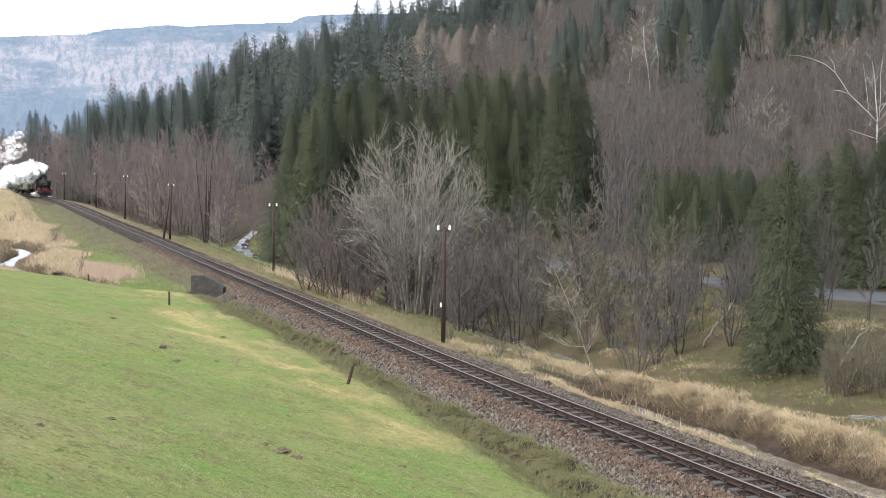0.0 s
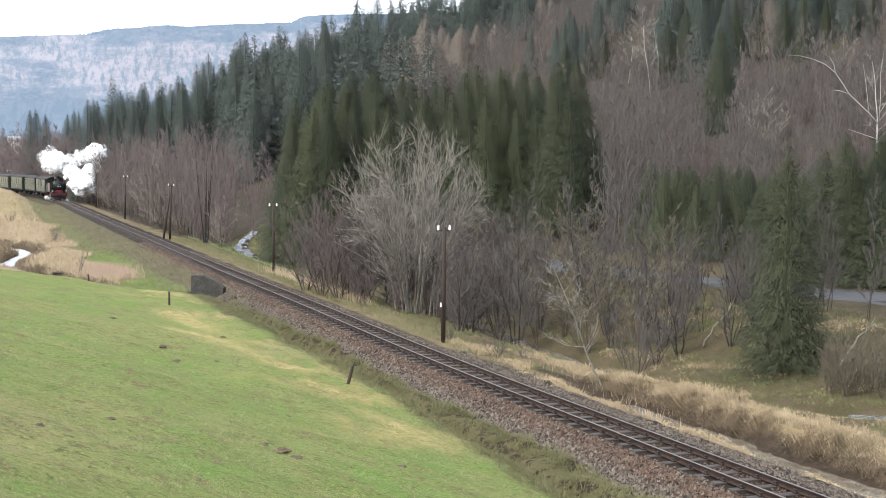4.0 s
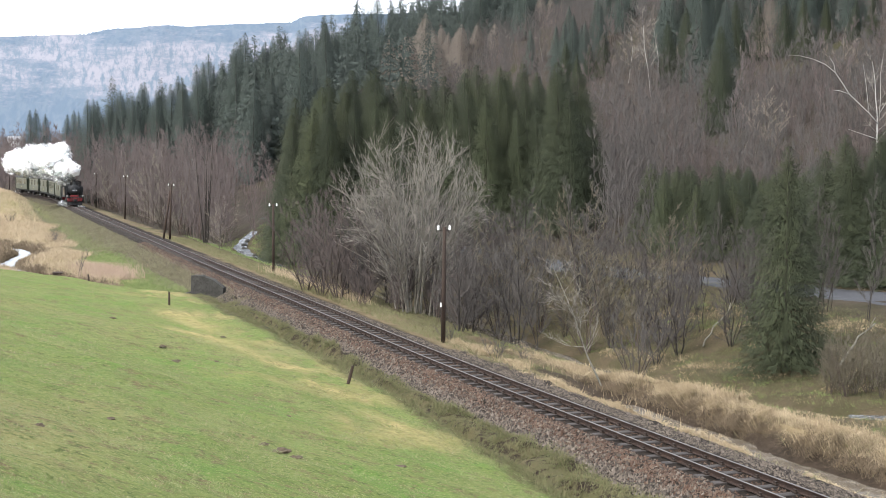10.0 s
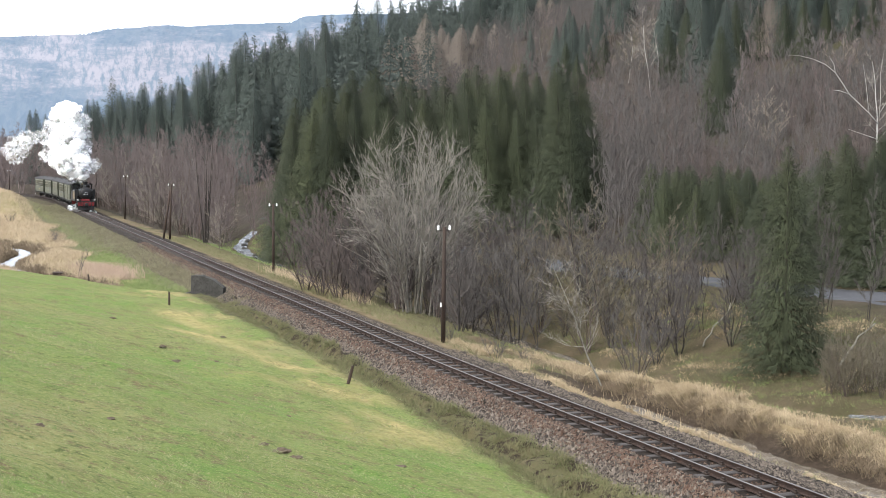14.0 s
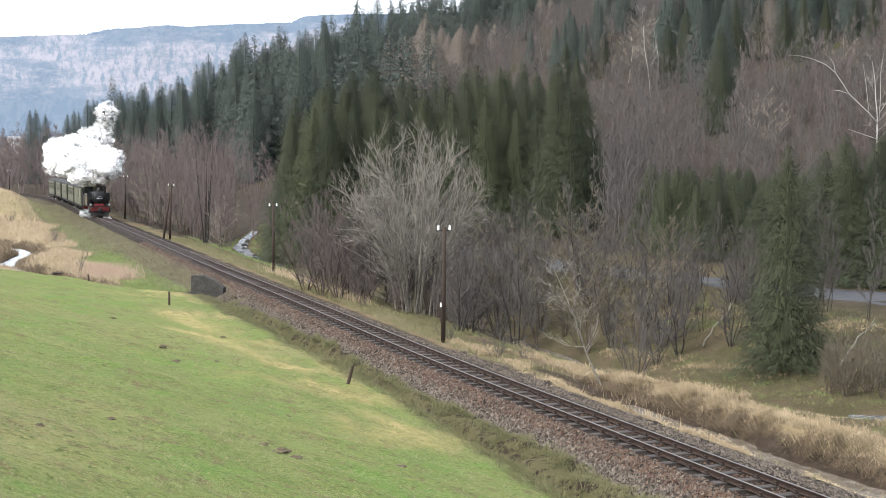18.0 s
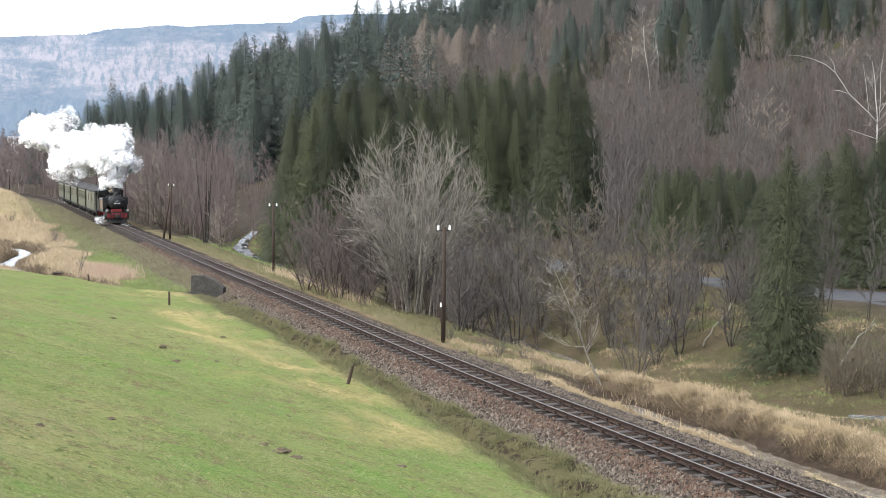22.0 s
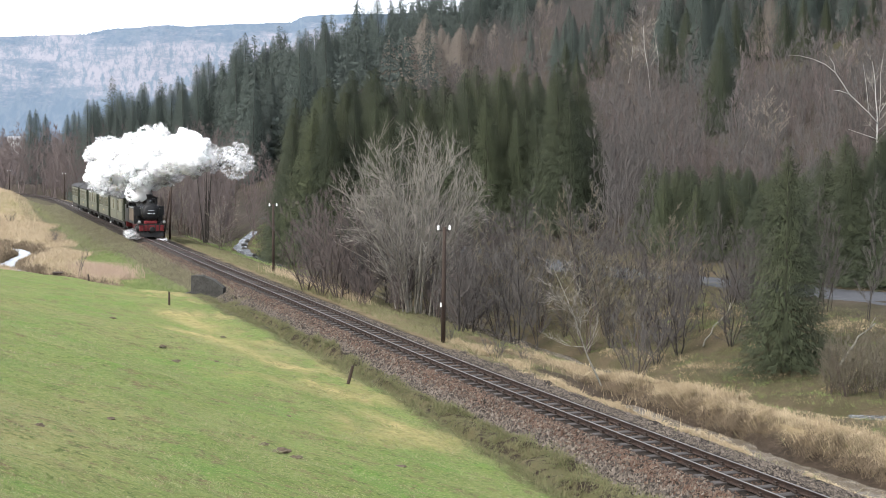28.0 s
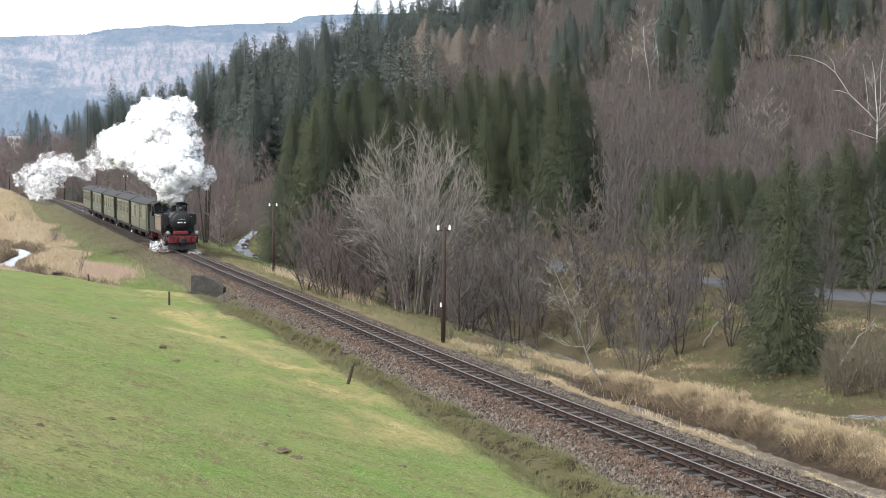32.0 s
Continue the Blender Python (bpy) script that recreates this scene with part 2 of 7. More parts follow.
# ground: the cover by zone (stored on the sheet), each cover with its own variation
def cover(nt, kind):
    big, mid, fin = tex(nt, 0.16, 4, 0.6), tex(nt, 0.9, 4, 0.6), tex(nt, 9.0, 4, 0.7)
    if kind == "meadow":
        c = mixc(nt, ramp(nt, mid, 0.35, 0.65), (0.112, 0.152, 0.036), (0.172, 0.198, 0.060))
        c = mixc(nt, ramp(nt, tex(nt, 0.45, 5, 0.7), 0.50, 0.62), c, (0.110, 0.180, 0.036))
        c = mixc(nt, ramp(nt, big, 0.50, 0.66), c, (0.196, 0.186, 0.074))
        c = mixc(nt, ramp(nt, tex(nt, 1.7, 7, 0.85), 0.51, 0.60), c, (0.128, 0.096, 0.050))
        c = mixc(nt, ramp(nt, fin, 0.50, 0.66), c, (0.062, 0.088, 0.024))
        return mixc(nt, ramp(nt, tex(nt, 19.0, 5, 0.8), 0.53, 0.63), c, (0.265, 0.272, 0.112))
    if kind == "dry":
        c = mixc(nt, ramp(nt, mid, 0.3, 0.7), (0.224, 0.164, 0.088), (0.296, 0.232, 0.132))
        c = mixc(nt, ramp(nt, big, 0.5, 0.68), c, (0.152, 0.160, 0.060))
        return mixc(nt, ramp(nt, fin, 0.5, 0.8), c, (0.176, 0.124, 0.064))
    if kind == "earth":
        c = mixc(nt, ramp(nt, tex(nt, 2.5, 5, 0.75), 0.35, 0.65), (0.030, 0.022, 0.015), (0.066, 0.048, 0.033))
        return mixc(nt, ramp(nt, tex(nt, 14.0, 4, 0.7), 0.5, 0.75), c, (0.022, 0.016, 0.012))
    if kind == "pale":
        c = mixc(nt, ramp(nt, tex(nt, 3.5, 4, 0.7), 0.35, 0.65), (0.215, 0.200, 0.070), (0.400, 0.310, 0.140))
        return mixc(nt, ramp(nt, fin, 0.5, 0.75), c, (0.195, 0.150, 0.075))
    if kind == "moss":
        c = mixc(nt, ramp(nt, mid, 0.35, 0.65), (0.078, 0.076, 0.032), (0.108, 0.090, 0.048))
        # dark blotches put in for the shade between the bank's hummocks
        c = mixc(nt, ramp(nt, tex(nt, 2.5, 4, 0.7), 0.47, 0.57), c, (0.030, 0.022, 0.015))
        return mixc(nt, ramp(nt, fin, 0.5, 0.75), c, (0.103, 0.090, 0.050))
    if kind == "gravel":
        # bed coloured near black: paints the shade in gaps between loose stones
        c = mixc(nt, ramp(nt, mid, 0.3, 0.7), (0.022, 0.017, 0.013), (0.038, 0.030, 0.024))
        return mixc(nt, ramp(nt, fin, 0.45, 0.7), c, (0.014, 0.011, 0.009))
    if kind == "rough":
        c = mixc(nt, ramp(nt, mid, 0.38, 0.62), (0.066, 0.058, 0.028), (0.092, 0.070, 0.042))
        return mixc(nt, ramp(nt, fin, 0.45, 0.75), c, (0.051, 0.042, 0.024))
    c = mixc(nt, ramp(nt, mid, 0.35, 0.65), (0.038, 0.030, 0.023), (0.057, 0.046, 0.035))
    c = mixc(nt, ramp(nt, big, 0.5, 0.7), c, (0.047, 0.045, 0.022))
    return mixc(nt, ramp(nt, fin, 0.5, 0.8), c, (0.053, 0.038, 0.028))


gmat, gnt, gbs = mat_base("ground_cover", 0.95)
gbs.inputs["Specular IOR Level"].default_value = 0.1
gcol = cover(gnt, "litter")
for zone in ("rough", "dry", "meadow", "pale", "moss", "earth", "gravel"):
    at = gnt.nodes.new("ShaderNodeAttribute")
    at.attribute_name = zone
    gcol = mixc(gnt, at.outputs["Fac"], gcol, cover(gnt, zone))
gnt.links.new(gcol, gbs.inputs["Base Color"])
bump(gnt, gbs, tex(gnt, 12.0, 5, 0.75), 0.08, 0.9)
M["ground"] = gmat

# far wooded hills across the valley, distance haze painted in as pale colour and glow
hm, hnt, hb = mat_base("far_wooded_hills", 1.0)
hb.inputs["Specular IOR Level"].default_value = 0.0
hz = hnt.nodes.new("ShaderNodeSeparateXYZ")
hnt.links.new(hnt.nodes.new("ShaderNodeTexCoord").outputs["Object"], hz.inputs[0])
spread = hnt.nodes.new("ShaderNodeMath")       # pattern fans out from the camera, so its stripes look upright in view
spread.operation = "DIVIDE"
hnt.links.new(hz.outputs["X"], spread.inputs[0])
hnt.links.new(hz.outputs["Y"], spread.inputs[1])
slope_v = hnt.nodes.new("ShaderNodeCombineXYZ")
hnt.links.new(spread.outputs[0], slope_v.inputs[0])
hnt.links.new(hz.outputs["Z"], slope_v.inputs[2])


def slope_noise(scale, detail, rough, sx, sz):
    mp = hnt.nodes.new("ShaderNodeMapping")
    mp.inputs["Scale"].default_value = (2400 * sx, 1, sz)
    hnt.links.new(slope_v.outputs[0], mp.inputs["Vector"])
    n = node(hnt, "ShaderNodeTexNoise", Scale=scale, Detail=detail, Roughness=rough)
    hnt.links.new(mp.outputs["Vector"], n.inputs["Vector"])
    return n.outputs["Fac"]


h1 = slope_noise(0.0065, 7, 0.72, 1, 3.0)
h2 = slope_noise(0.09, 3, 0.7, 1, 0.45)
h3 = slope_noise(0.02, 5, 0.75, 1, 1.6)
belt_low, belt_high = ramp(hnt, hz.outputs["Z"], 75, 155), ramp(hnt, hz.outputs["Z"], 255, 190)
mid_slope = hnt.nodes.new("ShaderNodeMath")
mid_slope.operation = "MULTIPLY"
hnt.links.new(belt_low, mid_slope.inputs[0])
hnt.links.new(belt_high, mid_slope.inputs[1])
shift = hnt.nodes.new("ShaderNodeMath")      # leafless woods keep to the middle of the slope
shift.operation = "MULTIPLY_ADD"
hnt.links.new(mid_slope.outputs[0], shift.inputs[0])
shift.inputs[1].default_value = 0.17
hnt.links.new(h1, shift.inputs[2])
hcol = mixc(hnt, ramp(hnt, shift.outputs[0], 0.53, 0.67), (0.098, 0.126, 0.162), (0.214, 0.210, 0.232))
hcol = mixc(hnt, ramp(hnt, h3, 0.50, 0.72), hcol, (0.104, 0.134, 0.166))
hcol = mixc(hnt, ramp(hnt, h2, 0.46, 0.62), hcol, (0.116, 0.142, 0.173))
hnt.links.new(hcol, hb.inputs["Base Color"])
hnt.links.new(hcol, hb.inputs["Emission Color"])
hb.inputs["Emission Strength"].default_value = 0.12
M["hills"] = hm


# ---- mesh helpers ----
class Buf:
    """Vertices and faces of one mesh, gathered piece by piece."""

    def __init__(self):
        self.v, self.f, self.n = [], [], 0

    def add(self, verts, faces):
        verts = np.asarray(verts, float).reshape(-1, 3)
        self.v.append(verts)
        self.f += [tuple(int(i) + self.n for i in f) for f in faces]
        self.n += len(verts)
        return self

    def tris(self, verts):
        """verts: (n, 3, 3) loose triangles."""
        verts = np.asarray(verts, float).reshape(-1, 3)
        k = len(verts) // 3
        self.v.append(verts)
        idx = np.arange(k * 3).reshape(-1, 3) + self.n
        self.f += idx.tolist()
        self.n += len(verts)
        return self

    def array(self):
        return np.concatenate(self.v) if self.v else np.zeros((0, 3))

    def mesh(self, name, mat, smooth=False):
        me = bpy.data.meshes.new(name)
        me.from_pydata(self.array().tolist(), [], self.f)
        if mat:
            me.materials.append(mat)
        if smooth:
            me.polygons.foreach_set("use_smooth", [True] * len(me.polygons))
        me.update()
        return me

    def box(self, x0, x1, y0, y1, z0, z1, b=0.0):
        """A box; b chamfers its upright and lying edges."""
        if not b:
            v = [(x, y, z) for z in (z0, z1) for x, y in ((x0, y0), (x1, y0), (x1, y1), (x0, y1))]
            return self.add(v, [(3, 2, 1, 0), (4, 5, 6, 7), (0, 1, 5, 4), (1, 2, 6, 5), (2, 3, 7, 6), (3, 0, 4, 7)])
        rings = []
        for z, i in ((z0, b), (z0 + b, 0), (z1 - b, 0), (z1, b)):
            c = b if i == 0 else b * 1.6
            a0, a1, b0, b1 = x0 + i, x1 - i, y0 + i, y1 - i
            rings.append([(a0 + c, b0, z), (a1 - c, b0, z), (a1, b0 + c, z), (a1, b1 - c, z), (a1 - c, b1, z), (a0 + c, b1, z), (a0, b1 - c, z), (a0, b0 + c, z)])
        v = [p for r in rings for p in r]
        f = [tuple(range(7, -1, -1)), tuple(range(24, 32))]
        f += [(k * 8 + i, k * 8 + (i + 1) % 8, k * 8 + 8 + (i + 1) % 8, k * 8 + 8 + i) for k in range(3) for i in range(8)]
        return self.add(v, f)

    def tube(self, pts, radii, sides=6, caps=True):
        pts = np.asarray(pts, float)
        n = len(pts)
        d = np.gradient(pts, axis=0)
        d /= np.linalg.norm(d, axis=1)[:, None] + 1e-9
        ref = np.array([0, 0, 1.0]) if abs(d[0][2]) < 0.9 else np.array([1.0, 0, 0])
        a = np.cross(d, ref)
        a /= np.linalg.norm(a, axis=1)[:, None] + 1e-9
        b = np.cross(d, a)
        th = np.arange(sides) * 2 * np.pi / sides
        r = np.asarray(radii, float).reshape(-1, 1, 1) * np.ones((n, 1, 1))
        v = pts[:, None] + r * (np.cos(th)[None, :, None] * a[:, None] + np.sin(th)[None, :, None] * b[:, None])
        f = [(k * sides + i, k * sides + (i + 1) % sides, (k + 1) * sides + (i + 1) % sides, (k + 1) * sides + i) for k in range(n - 1) for i in range(sides)]
        if caps:
            f += [tuple(range(sides - 1, -1, -1)), tuple(range((n - 1) * sides, n * sides))]
        return self.add(v.reshape(-1, 3), f)

    def lathe(self, profile, sides=20, centre=(0, 0, 0), axis="z"):
        """profile: (radius, height) pairs, turned round an axis."""
        c = np.array(centre, float)
        rows = []
        for r, h in profile:
            for i in range(sides):
                t = 2 * np.pi * i / sides
                p, q = r * np.cos(t), r * np.sin(t)
                rows.append({"z": (p, q, h), "y": (q, h, p), "x": (h, p, q)}[axis])
        k = len(profile)
        f = [(j * sides + i, j * sides + (i + 1) % sides, (j + 1) * sides + (i + 1) % sides, (j + 1) * sides + i) for j in range(k - 1) for i in range(sides)]
        f += [tuple(range(sides - 1, -1, -1)), tuple(range((k - 1) * sides, k * sides))]
        return self.add(np.array(rows) + c, f)


def part(name, buf, mat, parent, label="", smooth=False, m=None):
    ob = new(name, buf.mesh(name, mat, smooth))
    ob.parent = parent
    if m is not None:
        ob.matrix_basis = m
    return tagged(ob, label)


def thing(name, label, category, group="", m=None, kind=""):
    ob = new(name)
    ob.empty_display_size = 0.2
    if m is not None:
        ob.matrix_basis = m
    return tagged(ob, label, category, group, kind)


def solid(name, buf, mat, label, category="", kind="", group="", smooth=False):
    return tagged(new(name, buf.mesh(name, mat, smooth)), label, category, group, kind)


# ---- plan: the railway line, and the land on both sides of it ----
TRACK_Y = [-60, 0, 20, 32, 45, 60, 81.3, 110, 162, 195, 214, 232, 254, 285, 330, 420]
TRACK_X = [41.5, 18.6, 9.75, 5.1, 0.22, -5.0, -12.5, -22.4, -40.4, -51.7, -58.6, -66.3, -78, -97, -131, -205]


def spline(xs, ys):
    xs, ys = np.array(xs, float), np.array(ys, float)
    n, h = len(xs), np.diff(xs)
    a, b = np.eye(n), np.zeros(n)
    for i in range(1, n - 1):
        a[i, i - 1:i + 2] = h[i - 1], 2 * (h[i - 1] + h[i]), h[i]
        b[i] = 6 * ((ys[i + 1] - ys[i]) / h[i] - (ys[i] - ys[i - 1]) / h[i - 1])
    m = np.linalg.solve(a, b)

    def f(x):
        x = np.asarray(x, float)
        c = np.clip(x, xs[0], xs[-1])
        i = np.clip(np.searchsorted(xs, c) - 1, 0, n - 2)
        u, w, k = xs[i + 1] - c, c - xs[i], h[i]
        v = (m[i] * u ** 3 + m[i + 1] * w ** 3) / (6 * k) + (ys[i] / k - m[i] * k / 6) * u + (ys[i + 1] / k - m[i + 1] * k / 6) * w
        s1, s0 = (ys[-1] - ys[-2]) / (xs[-1] - xs[-2]), (ys[1] - ys[0]) / (xs[1] - xs[0])
        return v + np.where(x > xs[-1], (x - xs[-1]) * s1, 0) + np.where(x < xs[0], (x - xs[0]) * s0, 0)
    return f


line_x = spline(TRACK_Y, TRACK_X)
LY = np.arange(-60, 421, 0.25)
LX = line_x(LY)
LS = np.concatenate([[0], np.cumsum(np.hypot(np.diff(LX), np.diff(LY)))])
LS -= np.interp(0, LY, LS)


def line_cos(y):
    s = (line_x(np.asarray(y) + 0.5) - line_x(np.asarray(y) - 0.5))
    return 1 / np.sqrt(1 + s * s)


def on_line(s, q=0.0, z=0.0):
    """A point s metres along the line (away from the viewer), q metres to its hillside, and the line's heading."""
    y = float(np.interp(s, LS, LY))
    y2 = float(np.interp(s + 0.5, LS, LY))
    x, x2 = float(line_x(y)), float(line_x(y2))
    d = Vector((x2 - x, y2 - y)).normalized()
    return Vector((x + d.y * q, y - d.x * q, z)), d


def smooth(a, b, x):
    t = np.clip((np.asarray(x, float) - a) / (b - a), 0, 1)
    return t * t * (3 - 2 * t)


def waves(x, y, size, seed):
    """Cheap smooth unevenness, -1 to 1."""
    r = np.random.RandomState(seed)
    out = 0
    for _ in range(5):
        a, p, k = r.uniform(0, 2 * np.pi), r.uniform(0, 6.28), r.uniform(0.6, 1.7) / size * 2 * np.pi
        out = out + np.sin((x * np.cos(a) + y * np.sin(a)) * k + p)
    return out / 3.2


GULLY = [(3, 70.5), (6, 77), (11.6, 97), (11.2, 103), (9.4, 111), (10.2, 119), (13, 127), (20, 138)]
BROOK = [(60, 37), (14, 40.5), (10.3, 43), (9.2, 47), (8.8, 60), (9.0, 90), (8.8, 123), (9.5, 160), (10, 230)]


def near_path(q, y, path):
    best = np.full(np.shape(q), 1e9)
    for (a, b), (c, d) in zip(path, path[1:]):
        l2 = (c - a) ** 2 + (d - b) ** 2
        t = np.clip(((q - a) * (c - a) + (y - b) * (d - b)) / l2, 0, 1)
        best = np.minimum(best, np.hypot(q - a - t * (c - a), y - b - t * (d - b)))
    return best


def road_q(y):
    return np.clip(23 - 0.3 * (np.asarray(y, float) - 62), 16.5, 34)


def land_qy(q, y):
    """Height of the ground from the distance to the line and the way along it."""
    q, y = np.broadcast_arrays(np.asarray(q, float), np.asarray(y, float))
    a = -q
    bank = np.interp(a, [0, 1.05, 2.0, 2.5, 3.2, 3.8], [-0.22, -0.22, -0.45, -0.26, -0.24, -0.6])
    slope = np.interp(y, [0, 27, 36, 60, 70], [0.39, 0.30, 0.235, 0.147, 0.12])
    mead = np.interp(y, [15, 27, 36, 60], [-0.2, 0.0, 0.42, 0.42]) + slope * (np.minimum(a, 26) - 4.4) + 0.05 * np.clip(a - 26, 0, 200) + 0.07 * waves(q, y, 7, 3)
    bank = bank + 0.24 * waves(q, y, 1.9, 14) * smooth(2.0, 2.5, a) * smooth(4.2, 3.4, a)
    edge = smooth(3.65, 4.5, a + 0.16 * waves(q * 0.4, y, 5, 9))
    left = bank * (1 - edge) + mead * edge
    vale = np.interp(a, [0, 1.05, 2.2, 5, 8, 14, 30, 60, 200], [-0.22, -0.22, -0.6, -1.1, -0.9, -0.8, 0.5, 4, 20])
    vale = vale + smooth(130, 195, y) * np.interp(a, [2.6, 6, 10, 20], [0, 1.8, 2.8, 4]) + 0.1 * waves(q, y, 6, 4) * smooth(2, 5, a)
    vale = vale - 0.65 * np.exp(-(near_path(a, y, GULLY) / 1.3) ** 2)
    w = smooth(61, 69, y)
    left = left * (1 - w) + vale * w
    rq = [0, 1.05, 2.2, 3.0, 3.6, 4.2, 4.75, 5.5, 6.3, 7.2, 8.4, 10.5, 14]
    near = np.interp(q, rq, [-0.22, -0.22, -0.6, -0.75, -1.0, -1.22, -1.1, -0.5, -0.58, -0.95, -1.15, -1.15, -1.0])
    far = np.interp(q, rq, [-0.22, -0.22, -0.58, -0.66, -0.72, -0.8, -0.9, -1.05, -1.2, -1.35, -1.5, -1.45, -1.1])
    w = smooth(43, 49, y)
    right = near * (1 - w) + far * w
    rd = road_q(y)
    hq = q + (line_x(y) - (16.1 - 0.35 * y)) * 0.94 * smooth(60, 120, y)
    right = right + 1.4 * smooth(14, 1, rd - 2.2 - q) * smooth(10, 15, q)
    up = np.clip(hq - rd - 2.6, 0, None)
    hill = np.interp(y, [60, 100, 250], [0.28, 0.32, 0.5]) * (np.sqrt(up * up + 9) - 3)
    hill = np.where(hill > 60, 60 + (hill - 60) * 0.25, hill) + 0.8 * waves(q, y, 28, 5) * smooth(2, 12, up)
    hill = hill * (1 - smooth(480, 900, y))
    right = right + hill + 0.07 * waves(q, y, 5, 6) * smooth(2.5, 5, q)
    right = right - 0.5 * np.exp(-(near_path(q, y, BROOK) / (1.0 + 0.8 * smooth(80, 110, y))) ** 2)
    return np.where(q < 0, left, right) - 25 * smooth(450, 1100, y)


def to_qy(x, y):
    return (np.asarray(x, float) - line_x(y)) * line_cos(y), np.asarray(y, float)


def from_qy(q, y):
    return line_x(y) + np.asarray(q, float) / line_cos(y), y


def land(x, y):
    return land_qy(*to_qy(x, y))


def lines(spans):
    out = []
    for a, b, step in spans:
        out += list(np.arange(a, b, step))
    return np.array(out)


GQ = lines([(-2500, -300, 300), (-300, -70, 23), (-70, -24, 2.3), (-24, -8, 0.7), (-8, 11, 0.24), (11, 40, 0.8), (40, 200, 4), (200, 3300, 300)])
GY = lines([(-60, 5, 2.2), (5, 75, 0.55), (75, 140, 0.9), (140, 260, 2), (260, 520, 8), (520, 1200, 60), (1200, 4300, 400)])
gq, gy = np.meshgrid(GQ, GY)
gx = line_x(gy) + gq / line_cos(gy)
gz = land_qy(gq, gy) + 0.03 * np.random.RandomState(2).randn(*gq.shape) * smooth(2.2, 3.2, abs(gq))
nq, ny = len(GQ), len(GY)
ii = (np.arange(ny - 1)[:, None] * nq + np.arange(nq - 1)[None, :]).ravel()
gme = bpy.data.meshes.new("ground")
gme.from_pydata(np.stack([gx, gy, gz], -1).reshape(-1, 3).tolist(), [], np.stack([ii, ii + 1, ii + nq + 1, ii + nq], -1).tolist())
gme.polygons.foreach_set("use_smooth", [True] * len(gme.polygons))
DRY_PATCHES = [(-5.7, 39.9, 0.9, 2.2), (-4.4, 37.5, 0.6, 1.2), (-2.75, 34.7, 0.45, 0.6), (-8.4, 47.5, 0.9, 3.0), (-1.4, 31.5, 0.5, 0.8), (-7.5, 42.5, 1.0, 1.2)]
patch = sum(np.exp(-((gx - px + 0.35 * (gy - py)) / rx) ** 2 - ((gy - py) / ry) ** 2) for px, py, rx, ry in DRY_PATCHES)
wob = 0.35 * waves(gx, gy, 4, 11) + 0.2 * waves(gx, gy, 1.3, 12)
aq = -gq + wob * 0.5
left_side, right_side = gq < 0, gq >= 0
zones = {
    "gravel": smooth(2.45, 2.05, np.where(left_side, aq + 0.9 * smooth(70, 82, gy), gq - 0.15 - 1.05 * smooth(52, 44, gy) + 0.4 * wob)),
    "moss": np.where(left_side, smooth(5.2, 4.3, aq - 0.5 * smooth(42, 56, gy)) * (1 - smooth(68, 80, gy)) + 0.55 * smooth(5.0, 3.6, aq) * smooth(62, 76, gy), smooth(5.3, 5.0, gq + 0.3 * wob) * smooth(3.7, 4.0, gq) * smooth(54, 46, gy)),
    "meadow": np.where(left_side, smooth(66, 62, gy + wob) * smooth(3.9, 4.3, aq - 0.5 * smooth(42, 56, gy)) + smooth(3.0, 3.8, aq) * smooth(9.5, 7.5, aq) * smooth(112, 92, gy + 4 * wob) * smooth(60, 64, gy) + smooth(3.0, 4.5, aq) * smooth(150, 170, gy + 12 * wob) * smooth(200, 175, gy + 14 * wob) * 0.5 + 0.55 * smooth(2.9, 3.9, aq) * smooth(6.0, 4.8, aq) * smooth(92, 100, gy + 3 * wob), 0.0),
    "dry": np.where(left_side, smooth(5.0, 6.5, aq), smooth(4.4, 4.9, gq + wob * 0.3) * smooth(9.0, 7.6, gq + wob) * smooth(62, 44, gy) + 0.45 * smooth(4.6, 3.4, gq + wob) + 0.3 * smooth(2.0, 3.0, gq - road_q(gy)) * smooth(9, 5, gq - road_q(gy)) * smooth(40, 46, gy) * smooth(90, 70, gy)),
    "pale": np.where(left_side, 0.85 * np.minimum(patch, 1) * smooth(4.2, 4.8, aq) + 0.6 * smooth(0.5, 1.0, waves(gx, gy, 5.5, 61) + 0.5 * waves(gx, gy, 1.7, 62) + 0.5 * smooth(9.5, 5.0, aq)) * smooth(12, 6, aq) * smooth(4.2, 4.8, aq) * smooth(66, 62, gy) * smooth(24, 29, gy), 0.0),
    # bare soil; its dark band by the side brook also paints undercut shade
    "earth": np.where(left_side, smooth(1.9, 1.1, near_path(-gq, gy, GULLY)) * smooth(72, 78, gy), smooth(3.75, 4.0, gq) * smooth(5.45, 5.05, gq + 0.5 * wob) * smooth(52, 46, gy)),
    "rough": np.where(left_side, 0.0, smooth(23, 17, gq + 2 * wob) * np.maximum(smooth(95, 70, gy), smooth(10, 5, abs(gq - 7)) * smooth(140, 125, gy))),
}
for key, val in zones.items():
    at = gme.attributes.new(key, "FLOAT", "POINT")
    at.data.foreach_set("value", np.clip(val, 0, 1).ravel().astype(np.float32))
gme.materials.append(M["ground"])
ground = tagged(new("ground", gme), "grassy valley ground with meadow, banks and leaf-littered wooded slope", "ground", kind="structure")

